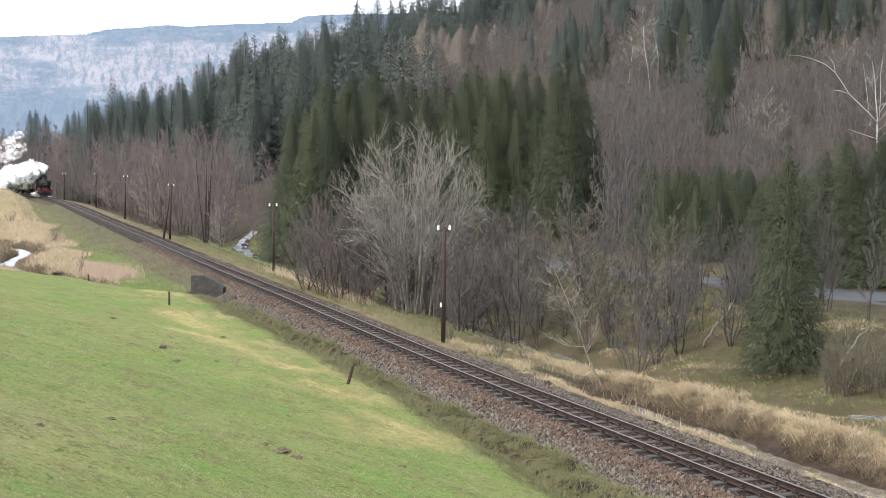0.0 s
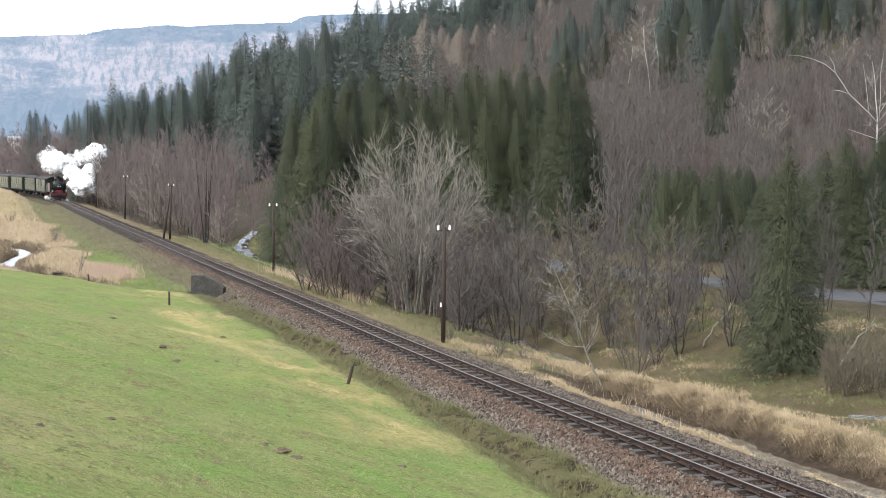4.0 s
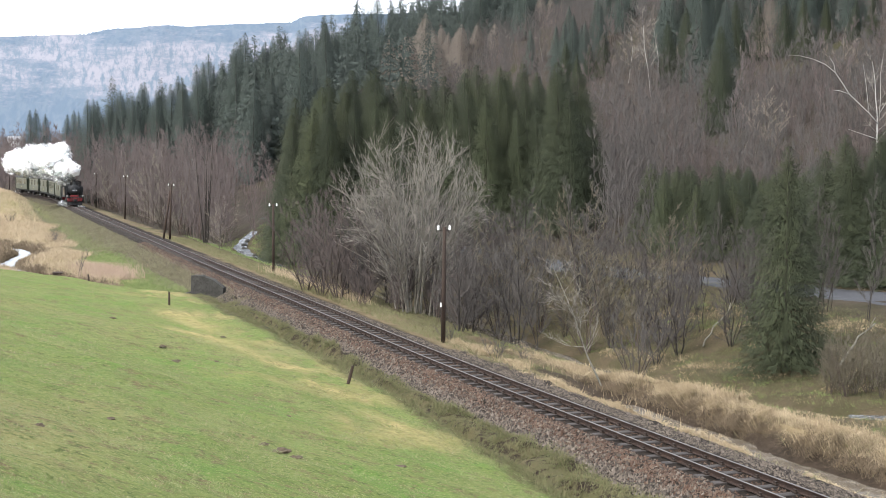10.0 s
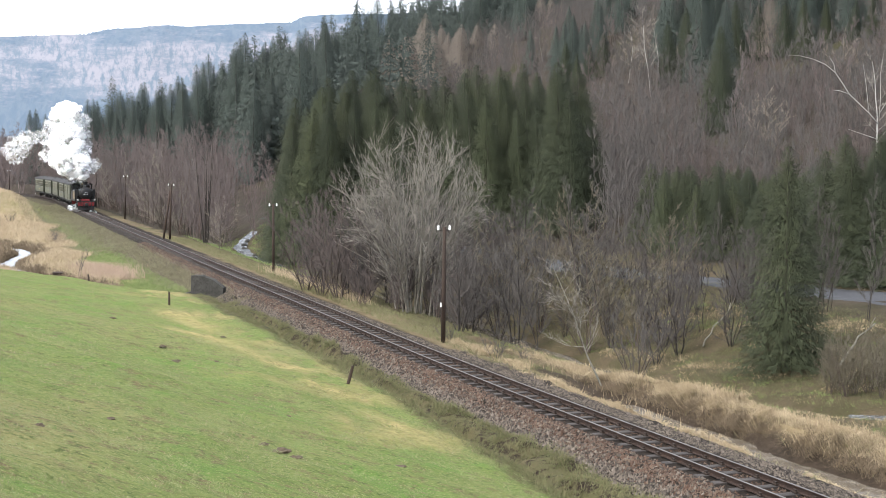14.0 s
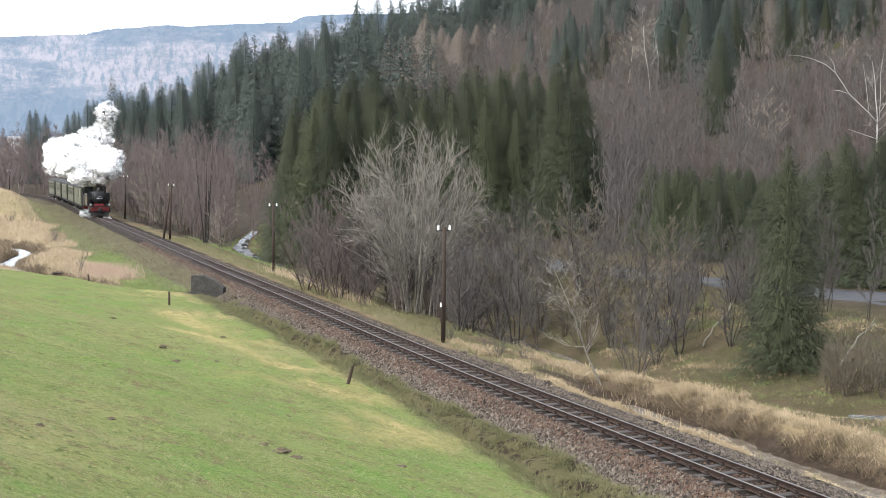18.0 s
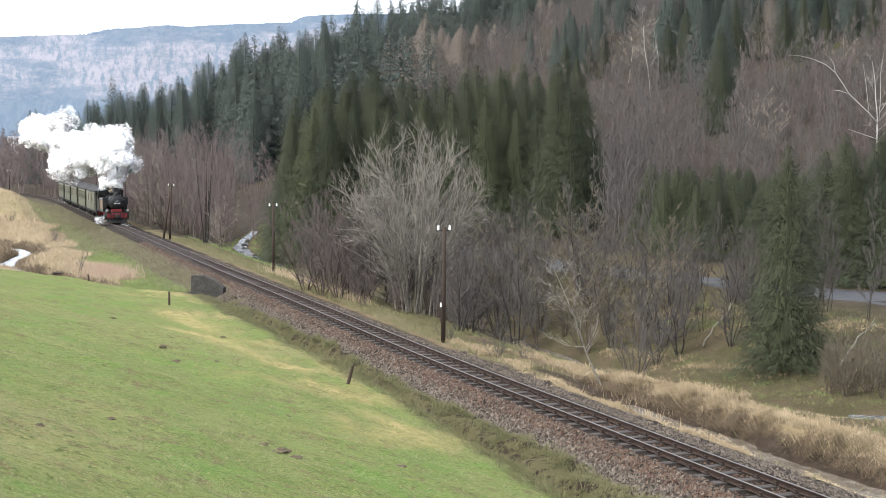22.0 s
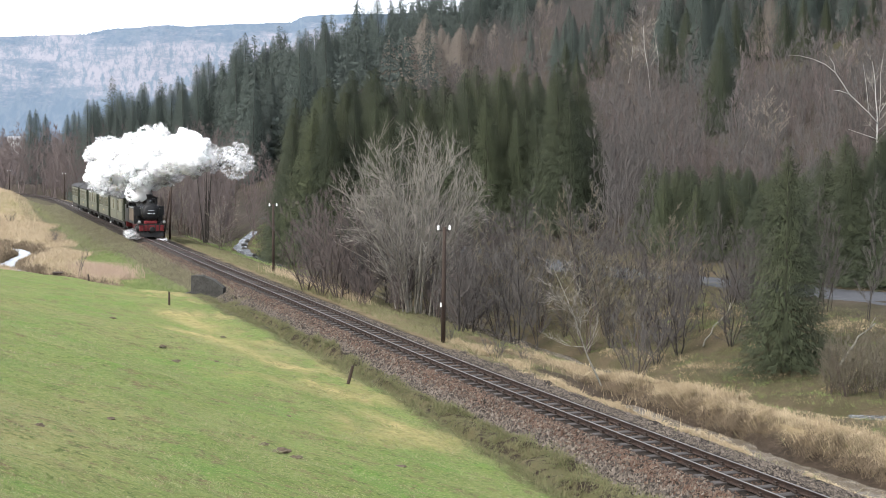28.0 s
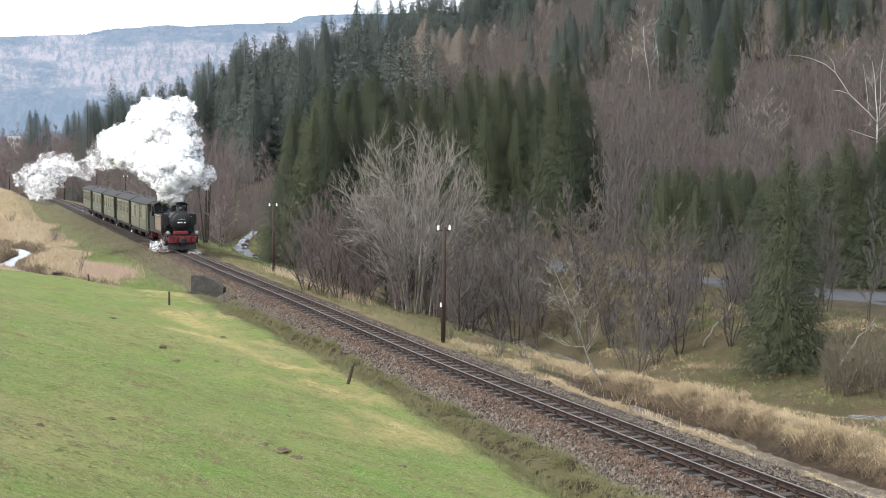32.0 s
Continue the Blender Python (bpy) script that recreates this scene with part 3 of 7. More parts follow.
# far hills
FX = lines([(-1900, -900, 50), (-900, -100, 2.6), (-100, 1500, 50)])
FY = lines([(2120, 2320, 10), (2320, 2680, 6), (2680, 3300, 60)])
fx, fy = np.meshgrid(FX, FY)
SKY_R = [-0.40, -0.314, -0.25, -0.235, -0.215, -0.194, -0.182, -0.146, -0.106, -0.098, -0.08, 0.1]
SKY_E = [0.080, 0.0828, 0.0845, 0.0880, 0.0893, 0.0912, 0.0900, 0.0915, 0.0928, 0.0972, 0.0985, 0.10]
ridge = EYE_Z + 2650 * np.interp(fx / 2650, SKY_R, SKY_E)
fold = 1 + 0.10 * waves(fx, fy * 0.5, 260, 22) * smooth(2150, 2300, fy) * smooth(2640, 2500, fy)
rise = np.clip((fy - 2120) / 530, 0, 1) ** 0.9 * (1 - 0.5 * smooth(2690, 3300, fy))
wood_r = np.random.RandomState(5)
fz = -60 + (ridge + 60) * rise * fold + wood_r.uniform(0, 1, fx.shape) ** 2 * 3.0 * (0.55 + 0.45 * waves(fx, fy, 90, 24))
fn, fm_ = len(FX), len(FY)
jj = (np.arange(fm_ - 1)[:, None] * fn + np.arange(fn - 1)[None, :]).ravel()
hme = bpy.data.meshes.new("backdrop")
hme.from_pydata(np.stack([fx, fy, fz], -1).reshape(-1, 3).tolist(), [], np.stack([jj, jj + 1, jj + fn + 1, jj + fn], -1).tolist())
hme.polygons.foreach_set("use_smooth", [True] * len(hme.polygons))
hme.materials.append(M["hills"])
tagged(new("backdrop", hme), "distant wooded hills across the valley, pale blue with painted haze", "hills", kind="structure")


# ribbons that lie along a path in the plan: road, brook, pools
def ribbon(name, pts, widths, lift, mat, label, category, follow=True, level=None):
    pts = np.array(pts, float)
    t = np.linspace(0, len(pts) - 1, (len(pts) - 1) * 14 + 1)
    px = np.interp(t, range(len(pts)), pts[:, 0])
    py = np.interp(t, range(len(pts)), pts[:, 1])
    k = np.ones(9) / 9
    px = np.convolve(np.pad(px, 4, mode="edge"), k, "valid")
    py = np.convolve(np.pad(py, 4, mode="edge"), k, "valid")
    w = np.interp(t, range(len(pts)), widths)
    dx, dy = np.gradient(px), np.gradient(py)
    ln = np.hypot(dx, dy)
    rnd = np.random.RandomState(len(pts))
    b = Buf()
    shoulder = level is None          # a made surface has sloping sides, water has none
    cols = 7 if shoulder else 5
    rows = []
    for i in range(len(t)):
        for j in range(cols):
            across = min(max((j - 1) / 4, -0.06), 1.06) if shoulder else j / 4
            o = (across - 0.5) * w[i] * (1 + 0.12 * rnd.randn() * (level is not None and j in (0, cols - 1)))
            x, y = px[i] + dy[i] / ln[i] * o, py[i] - dx[i] / ln[i] * o
            z = float(land(px[i], py[i])) if level is not None else float(land(x, y))
            rows.append((x, y, z + (lift if 0 <= across <= 1 else -0.25)))
    f = [(i * cols + j, i * cols + j + 1, (i + 1) * cols + j + 1, (i + 1) * cols + j) for i in range(len(t) - 1) for j in range(cols - 1)]
    b.add(rows, f)
    return solid(name, b, mat, label, category, "structure", smooth=True)


def plan(points):
    return [tuple(float(v) for v in from_qy(q, y)) for q, y in points]


ribbon("road", plan([(float(road_q(y)), y) for y in range(40, 150, 8)]), [4.0] * 14, 0.05, M["asphalt"], "narrow grey asphalt lane along the foot of the wooded hill", "road")
ribbon("water_brook", plan(BROOK[:3]), [1.7, 1.7, 1.5], 0.27, M["rapids"], "shallow rippling brook over stones beside the dry berm", "brook", level=1)
ribbon("water_brook_wooded", plan(BROOK[2:6]), [1.3, 0.9, 0.9, 1.2], 0.16, M["water"], "dark brook under the bushes", "brook", level=1)
RAPIDS = [(8.4, 105), (8.2, 111), (8.5, 117), (8.9, 123), (9.6, 128), (10.7, 131.5), (12.2, 134)]
ribbon("water_rapids", plan(RAPIDS), [0.4, 1.0, 1.0, 1.2, 1.1, 0.9, 0.7], 0.20, M["rapids"], "bright shallow rapids of the brook", "brook", level=1)
ribbon("water_ditch", plan([(4.15, 20), (4.15, 28), (4.2, 34), (4.25, 38), (4.3, 41), (4.35, 43)]), [1.0, 1.0, 0.95, 0.9, 0.7, 0.3], 0.11, M["water"], "muddy standing water in the track ditch", "ditch", level=1)
ribbon("water_side_brook", plan([(-a, y) for a, y in GULLY]), [0.7, 0.8, 1.2, 1.2, 1.1, 1.0, 1.0, 1.0], 0.24, M["sky_water"], "bright side brook running down through dry grass", "brook", level=1)

# ---- railway track ----
track = thing("track", "narrow-gauge railway track with wooden sleepers on ballast", "railway track", kind="structure")
ballast = Buf()
bs = np.arange(12, 300, 1.0)
prof = [(-1.5, -0.46), (-1.15, -0.21), (-0.9, -0.165), (0.9, -0.165), (1.15, -0.21), (1.6, -0.5)]
rows = []
for s in bs:
    p, d = on_line(s)
    for q, z in prof:
        rows.append((p.x + d.y * q, p.y - d.x * q, z))
kk = len(prof)
ballast.add(rows, [(i * kk + j, i * kk + j + 1, (i + 1) * kk + j + 1, (i + 1) * kk + j) for i in range(len(bs) - 1) for j in range(kk - 1)])
bme = ballast.mesh("ballast_bed", M["ground"])
at = bme.attributes.new("gravel", "FLOAT", "POINT")
at.data.foreach_set("value", np.ones(len(bme.vertices), np.float32))
bed = new("ballast_bed", bme)
bed.parent = track
tagged(bed, "crushed stone bed, near black for the gaps between stones")
RAIL = [(-0.055, -0.125), (0.055, -0.125), (0.05, -0.105), (0.010, -0.095), (0.010, -0.035), (0.03, -0.028), (0.03, -0.003), (-0.03, -0.003), (-0.03, -0.028), (-0.010, -0.035), (-0.010, -0.095), (-0.05, -0.105)]
for side in (-0.405, 0.405):
    b, top = Buf(), Buf()
    rows, trow = [], []
    for s in bs:
        p, d = on_line(s)
        for q, z in RAIL:
            rows.append((p.x + d.y * (q + side), p.y - d.x * (q + side), z))
        for q, z in ((-0.026, 0), (0.026, 0)):
            trow.append((p.x + d.y * (q + side), p.y - d.x * (q + side), z))
    n = len(RAIL)
    b.add(rows, [(i * n + j, i * n + (j + 1) % n, (i + 1) * n + (j + 1) % n, (i + 1) * n + j) for i in range(len(bs) - 1) for j in range(n)])
    top.add(trow, [(i * 2, i * 2 + 1, i * 2 + 3, i * 2 + 2) for i in range(len(bs) - 1)])
    rail = part("rail", b, M["rail_side"], track, "rust-brown steel rail with a polished head")
    part("running_surface", top, M["rail_top"], rail, "bright worn rail head")

# ---- plants ----
def spruce_meshes(h, r, seed, count, tufts, tl=0.3, wide=0.16, bare=0.03, power=0.85, fill=3, core=0.5):
    """A spruce: trunk, and a crown of spreading branches set with short needle sprays."""
    rs = np.random.RandomState(seed)
    trunk = Buf()
    z = np.linspace(0, h * 0.99, 7)
    trunk.tube(np.stack([0.01 * h * 0.1 * np.sin(z), 0 * z, z - 0.3], 1), 0.012 * h * (1 - z / h) + 0.015, 6)
    out = []
    lump = rs.uniform(0, 6.28, 6)
    up = np.array([0, 0, 1.0])
    for k in range(count):
        f = 1 - (k + rs.uniform(0, 1)) / count
        f = f ** 1.0
        zz = bare * h + (1 - f) * h * (1 - bare)
        a = k * 2.4 + rs.uniform(-0.6, 0.6)
        uneven = 1 + 0.16 * np.sin(a * 2 + lump[0] + zz * 0.7) + 0.12 * np.sin(a * 3 + lump[1] - zz * 1.3)
        ln = (r * f ** power + 0.05) * rs.uniform(0.72, 1.12) * uneven
        o = np.array([np.cos(a), np.sin(a), 0])
        side = np.array([-o[1], o[0], 0])
        droop = -0.34 * f + 0.50 * (1 - f) + rs.uniform(-0.15, 0.15)
        m = max(4, int(tufts * (0.3 + 0.8 * f)))
        t = rs.uniform(0.05, 1.0, m) ** 0.6
        base = np.array([0, 0, zz]) + o * (t * ln)[:, None] + up * (droop * t * ln + 0.25 * ln * np.clip(t - 0.5, 0, 1) ** 2)[:, None]
        base = base + side * (rs.randn(m) * 0.16 * ln * (1.15 - t))[:, None] + up * (rs.randn(m) * 0.05 * ln)[:, None]
        d = o * rs.uniform(0.3, 1.0, m)[:, None] + side * (rs.choice([-1, 1], m) * rs.uniform(0.1, 0.8, m))[:, None] + up * rs.uniform(-0.85, 0.22, m)[:, None]
        d *= (tl * rs.uniform(0.5, 1.25, m) * (0.35 + 0.65 * f) / np.linalg.norm(d, axis=1))[:, None]
        wv = np.cross(d, rs.randn(m, 3))
        wv *= (tl * wide * (0.45 + 0.55 * f) / (np.linalg.norm(wv, axis=1) + 1e-6))[:, None]
        out.append(np.stack([base - wv, base + wv, base + d], 1))
    # shaded inner sprays close to the trunk
    n = count * fill
    f = rs.uniform(0.03, 1.0, n) ** 0.8
    a = rs.uniform(0, 6.283, n)
    rad = r * f ** power * rs.uniform(0.08, core, n)
    base = np.stack([np.cos(a) * rad, np.sin(a) * rad, bare * h + (1 - f) * h * (1 - bare)], 1)
    d = rs.randn(n, 3) * 0.38 + np.stack([np.cos(a) * 0.6, np.sin(a) * 0.6, 0 * a - 0.55], 1)
    wv = np.cross(d, rs.randn(n, 3))
    size = tl * (0.4 + 0.6 * f)
    d *= (size * 1.15 / np.linalg.norm(d, axis=1))[:, None]
    wv *= (size * (0.19 if h > 16 else 0.13 if fill > 6 else 0.3) / (np.linalg.norm(wv, axis=1) + 1e-6))[:, None]
    out.append(np.stack([base - wv, base + wv, base + d], 1))
    g = 0.012 * h ** 0.5
    out.append(np.array([[(g, 0, h - 0.9), (-g, 0, h - 0.9), (0, 0, h)], [(0, g, h - 0.9), (0, -g, h - 0.9), (0, 0, h)]]))
    return trunk, Buf().tris(np.concatenate(out))


def wander(rs, p, d, ln, n, lift, wig):
    """A branch path from p along d, bending upwards by lift."""
    pts = [np.array(p, float)]
    d = np.array(d, float)
    for _ in range(n):
        d = d + np.array([0, 0, lift]) + rs.randn(3) * wig
        d /= np.linalg.norm(d)
        pts.append(pts[-1] + d * ln / n)
    return np.array(pts)


def bare_meshes(h, seed, stems=1, spread=0.15, limbs=12, subs=7, twigs=6, reach=0.42, lift=0.16, r0=None, tw=0.016, low=0.25, stem_w=0.10, tubes=True, slim=False, tlen=1.0, dome=0.12):
    """A leafless broadleaf tree or bush: stems, and a crown of limbs and twigs."""
    rs = np.random.RandomState(seed)
    trunk, crown, sl = Buf(), Buf(), []
    r0 = r0 or h * 0.013
    for k in range(stems):
        a = k * 2.4 + rs.uniform(-0.5, 0.5)
        tilt = spread * math.sqrt((k + 0.3) / stems) * rs.uniform(0.8, 1.1)
        hh = h * rs.uniform(0.82, 1.0) * (1 - dome * (k / stems)) if k else h * (1 if stems < 12 else 0.94)
        o = np.array([np.cos(a), np.sin(a), 0])
        sp = wander(rs, o * 0.03 * h * (stems > 1) * rs.uniform(0.3, 1) - np.array([0, 0, 0.2]), o * tilt + np.array([0, 0, 1.0]), hh, 7, 0.05, stem_w)
        rr = r0 * (0.8 if k else 1.0)
        trunk.tube(sp, rr * np.linspace(1, 0.14, 8), 5 if tubes else 3, False)
        for j in range(limbs):
            t = low + (1 - low) * (j + rs.uniform(0, 1)) / limbs
            x = t * 7
            i = min(int(x), 6)
            p = sp[i] + (sp[i + 1] - sp[i]) * (x - i)
            b = rs.uniform(0, 6.28)
            d = np.array([np.cos(b), np.sin(b), rs.uniform(0.25, 1.0)])
            ln = hh * reach * (1.08 - 0.72 * t) * rs.uniform(0.6, 1.15)
            lp = wander(rs, p, d / np.linalg.norm(d), ln, 4, lift, 0.13)
            lr = rr * (1 - 0.8 * t) * 0.55 + 0.004
            if tubes or slim:
                crown.tube(lp, lr * np.linspace(1, 0.25, 5), 3, False)
            else:
                w = np.cross(lp[4] - lp[0], rs.randn(3))
                w *= lr / (np.linalg.norm(w) + 1e-6)
                sl.append(np.array([[lp[0] - w, lp[0] + w, lp[2]], [lp[2] - w * 0.6, lp[2] + w * 0.6, lp[4]]]))
            for _ in range(subs):
                u = rs.uniform(0.25, 1.0) * 4
                i2 = min(int(u), 3)
                q = lp[i2] + (lp[i2 + 1] - lp[i2]) * (u - i2)
                dd = (lp[i2 + 1] - lp[i2])
                dd = dd / np.linalg.norm(dd) + rs.randn(3) * 0.55 + np.array([0, 0, 0.25])
                sl_n = ln * rs.uniform(0.25, 0.5)
                qp = wander(rs, q, dd / np.linalg.norm(dd), sl_n, 2, lift, 0.15)
                if tubes:
                    crown.tube(qp, [lr * 0.42 + 0.003, lr * 0.28 + 0.003, 0.003], 3, False)
                else:
                    w = np.cross(qp[2] - qp[0], rs.randn(3))
                    w *= (tw * 0.9) / (np.linalg.norm(w) + 1e-6)
                    sl.append(np.array([[qp[0] - w, qp[0] + w, qp[2]]]))
                m = twigs
                tt = rs.uniform(0.1, 1.0, m)
                bp = qp[0] + (qp[2] - qp[0]) * tt[:, None]
                e = (qp[2] - qp[0]) / (np.linalg.norm(qp[2] - qp[0]) + 1e-6) + rs.randn(m, 3) * 0.5 + np.array([0, 0, 0.2])
                e *= (tlen * sl_n * rs.uniform(0.35, 0.8, m) / np.linalg.norm(e, axis=1))[:, None]
                w = np.cross(e, rs.randn(m, 3))
                w *= (tw * 0.5 / (np.linalg.norm(w, axis=1) + 1e-6))[:, None]
                sl.append(np.stack([bp - w, bp + w, bp + e], 1))
    crown.tris(np.concatenate(sl))
    return trunk, crown


def stand(x, y, s=1.0, turn=0.0, sink=0.0, lean=(0, 0)):
    return pose(float(x), float(y), float(land(x, y)) - sink, lean[0], lean[1], turn) @ Matrix.Diagonal((s, s, s * 1.0, 1))


class Grove:
    """Plants of one kind: built once each, then copied."""

    def __init__(self, name, label, category, group, protos, mats, seed):
        self.a = (name, label, category, group)
        self.protos, self.mats, self.rs, self.first = protos, mats, np.random.RandomState(seed), {}

    def put(self, x, y, s, k=None, lean=3.0, wide=1.0):
        rs = self.rs
        k = rs.randint(len(self.protos)) if k is None else k
        m = stand(x, y, s, rs.uniform(0, 360), lean=(rs.uniform(-lean, lean), rs.uniform(-lean, lean))) @ Matrix.Diagonal((wide, wide, 1, 1))
        if k in self.first:
            made = copy_thing(self.first[k], Matrix())
            made.matrix_basis = m
            return made
        t = thing(*self.a)
        part("trunk", self.protos[k][0], self.mats[0], t, smooth=True)
        part("crown", self.protos[k][1], self.mats[1], t)
        t.matrix_basis = m
        self.first[k] = t
        return t


def in_view(x, y, margin=6.0):
    return abs(x) < 0.3136 * y + margin


def scatter(n, q0, q1, y0, y1, seed, gap=1.5, keep=None, margin=5.0):
    """n spots over a stretch of the plan, no two closer than gap."""
    rs = np.random.RandomState(seed)
    out, tries = [], 0
    while len(out) < n and tries < n * 60:
        tries += 1
        q, y = rs.uniform(q0, q1), rs.uniform(y0, y1)
        x = float(from_qy(q, y)[0])
        if not in_view(x, y, margin) or (keep and not keep(x, y, q)):
            continue
        if abs(q - float(road_q(y))) < 3.2 and y < 160:
            continue
        if any((x - a) ** 2 + (y - b) ** 2 < gap * gap for a, b in out):
            continue
        out.append((x, y))
    return out


def joined(name, label, category, protos, spots, mat, seed, smin=0.8, smax=1.2, lumps=0.0):
    """Uncountable plants of a far wood, one mesh."""
    rs = np.random.RandomState(seed)
    data = []
    for tr, cr in protos:
        v, f = [], []
        for bb, off in ((tr, 0), (cr, tr.n)):
            v.append(bb.array())
            f += [[i + off for i in face] for face in bb.f]
        data.append((np.concatenate(v), f))
    b = Buf()
    for x, y in spots:
        v, f = data[rs.randint(len(data))]
        a, s = rs.uniform(0, 6.28), rs.uniform(smin, smax) * (1 + lumps * float(waves(x, y, 11, 29)))
        c, sn = np.cos(a), np.sin(a)
        w = np.stack([v[:, 0] * c - v[:, 1] * sn, v[:, 0] * sn + v[:, 1] * c, v[:, 2]], 1) * s
        w += np.array([x, y, float(land(x, y))])
        b.v.append(w)
        n0 = b.n
        b.f += [[i + n0 for i in face] for face in f]
        b.n += len(w)
    return solid(name, b, mat, label, category, "stuff")


rng = np.random.RandomState(7)
# spruces: young dense stand by the brook, tall ones on the hill
SPR_NEAR = [spruce_meshes(14.0, 3.8, 31 + i, 760, 58, 0.34, 0.055, 0.02, 0.72, 14, 0.8) for i in range(5)]
SPR_FAR = [spruce_meshes(17.0, 4.0, 41 + i, 400, 40, 0.34, 0.135, 0.03, 0.80, 22, 0.9) for i in range(4)]
SPR_YOUNG = [spruce_meshes(6.0, (1.5, 1.8, 2.0)[i], 51 + i, 420, 48, 0.22, 0.050, 0.02, 0.72, 14, 0.8) for i in range(3)]
near_stand = Grove("spruce_tree", "dense dark green spruce with branches to the ground", "spruce", "spruces of the stand by the brook", SPR_NEAR, (M["bark_dark"], M["spruce"]), 1)
olive_stand = Grove("spruce_tree", "olive green spruce with a paler crown", "spruce", "spruces of the stand by the brook", SPR_NEAR, (M["bark_dark"], M["spruce_light"]), 2)
far_stand = Grove("spruce_tree", "tall spruce on the wooded hillside, paled for distance haze", "spruce", "spruces on the hillside", SPR_FAR, (M["bark_dark"], M["spruce_hazed"]), 3)
young_olive = Grove("young_spruce", "young olive-green spruce among thin bare scrub", "spruce", "young spruces by the lane", SPR_YOUNG, (M["bark_dark"], M["spruce_light"]), 24)
young_stand = Grove("young_spruce", "young bushy green spruce at the foot of the hill", "spruce", "young spruces by the lane", SPR_YOUNG, (M["bark_dark"], M["spruce"]), 4)

STAND_R = [-0.120, -0.106, -0.086, -0.058, -0.034, -0.018, 0.006, 0.034, 0.062, 0.078, 0.094, 0.107]
STAND_E = [0.026, 0.037, 0.050, 0.061, 0.056, 0.050, 0.054, 0.066, 0.061, 0.064, 0.052, 0.024]
for i in range(54):
    row = i % 3
    ratio = -0.111 + 0.213 * ((i + rng.uniform(0, 0.8)) / 54)
    y = 110 - 34 * (ratio + 0.12) + row * 4.0 + rng.uniform(-1.2, 1.2)
    x = ratio * y
    h = EYE_Z + y * float(np.interp(ratio, STAND_R, STAND_E)) - float(land(x, y))
    (olive_stand if rng.uniform() < 0.30 else near_stand).put(x, y, h / 14.0 * (rng.uniform(0.90, 1.03) if row else rng.uniform(0.70, 0.95)))
for ratio, y, h in ((0.099, 98, 11.0), (0.092, 96, 9.5), (0.084, 97, 11.5)):
    near_stand.put(ratio * y, y, h / 14.0)
hill_spots = scatter(85, 17, 130, 205, 430, 61, 4.0, keep=lambda x, y, q: -0.16 < x / y < (0.06 if y > 300 else -0.04) and (q + (float(line_x(y)) - 16.1 + 0.35 * y)) > 19, margin=3)
for x, y in hill_spots:
    far_stand.put(x, y, rng.uniform(0.75, 1.2))
CREST_R, CREST_E = [-0.25, -0.234, -0.21, -0.182, -0.162, -0.14, -0.122, -0.098], [0.040, 0.041, 0.054, 0.060, 0.072, 0.087, 0.086, 0.090]
for k in range(100):
    ratio = -0.252 + 0.154 * ((k * 0.618) % 1.0)
    y = rng.uniform(232, 300)
    x = ratio * y
    h = EYE_Z + y * float(np.interp(ratio, CREST_R, CREST_E)) - float(land(x, y))
    far_stand.put(x, y, min(max(h * (rng.uniform(0.8, 1.0) if k % 2 else rng.uniform(0.55, 0.85)), 5.0), 23.0) / 17.0)
for ratio, e in ((-0.291, 0.032), (-0.285, 0.033), (-0.279, 0.029), (-0.268, 0.029), (-0.262, 0.032), (-0.257, 0.031)):
    y = rng.uniform(300, 318)
    far_stand.put(ratio * y, y, (EYE_Z + y * e - float(land(ratio * y, y))) / 17.0)
HILL_SPRUCES = [(26.5, 135.7, 6.6), (16.8, 186.6, 5.2), (15.2, 189.6, 4.1), (18.2, 182.1, 4.7), (27.7, 163.5, 6.0), (28.8, 160.8, 7.4), (30.5, 160.5, 6.8), (26.5, 164.4, 4.9), (32.3, 157.5, 7.7), (33.7, 156.6, 7.7), (35.9, 159.9, 6.9), (38.2, 156.0, 6.4), (37.6, 146.6, 5.8), (40.2, 149.9, 5.3), (40.3, 141.7, 5.6), (42.8, 142.8, 4.5), (20.6, 187.8, 5.2), (19.3, 419.7, 16.5), (14.4, 421.8, 17.4), (14.5, 249.9, 8.8), (9.4, 423.3, 18.3), (25.0, 199.5, 7.8)]
for x, y, h in HILL_SPRUCES:
    for k in range(3 if y < 240 else 2):
        far_stand.put(x + (rng.uniform(-3.0, 3.0) if k else 0), y + (rng.uniform(1, 9) if k else 0), h / 17 * rng.uniform(1.25, 1.6))
YOUNG_SPRUCES = [(13.4, 82.4, 4.6), (14.2, 80.5, 4.8), (15.2, 79.0, 5.0), (16.1, 77.7, 5.1), (16.9, 76.3, 6.2), (17.5, 75.3, 5.3), (12.8, 85.8, 4.1), (20.0, 71.1, 4.0), (20.4, 70.1, 4.9), (21.1, 69.1, 4.7), (21.8, 69.2, 5.0), (21.0, 70.2, 3.7), (19.7, 72.0, 3.3), (19.0, 73.8, 3.4)]
for k, (x, y, h) in enumerate(YOUNG_SPRUCES):
    for m, (dx, dy) in enumerate(((0.0, 0.0), (0.03 * x + 0.9, 2.2))):
        h = EYE_Z + (y + dy) * rng.uniform(-0.026, -0.004) - float(land(x + dx, y + dy))
        (young_olive if (k + m) % 3 == 0 else young_stand).put(x + dx, y + dy, max(h, 2.0) / 6.0, k=1 + (k + m) % 2, wide=1.45)
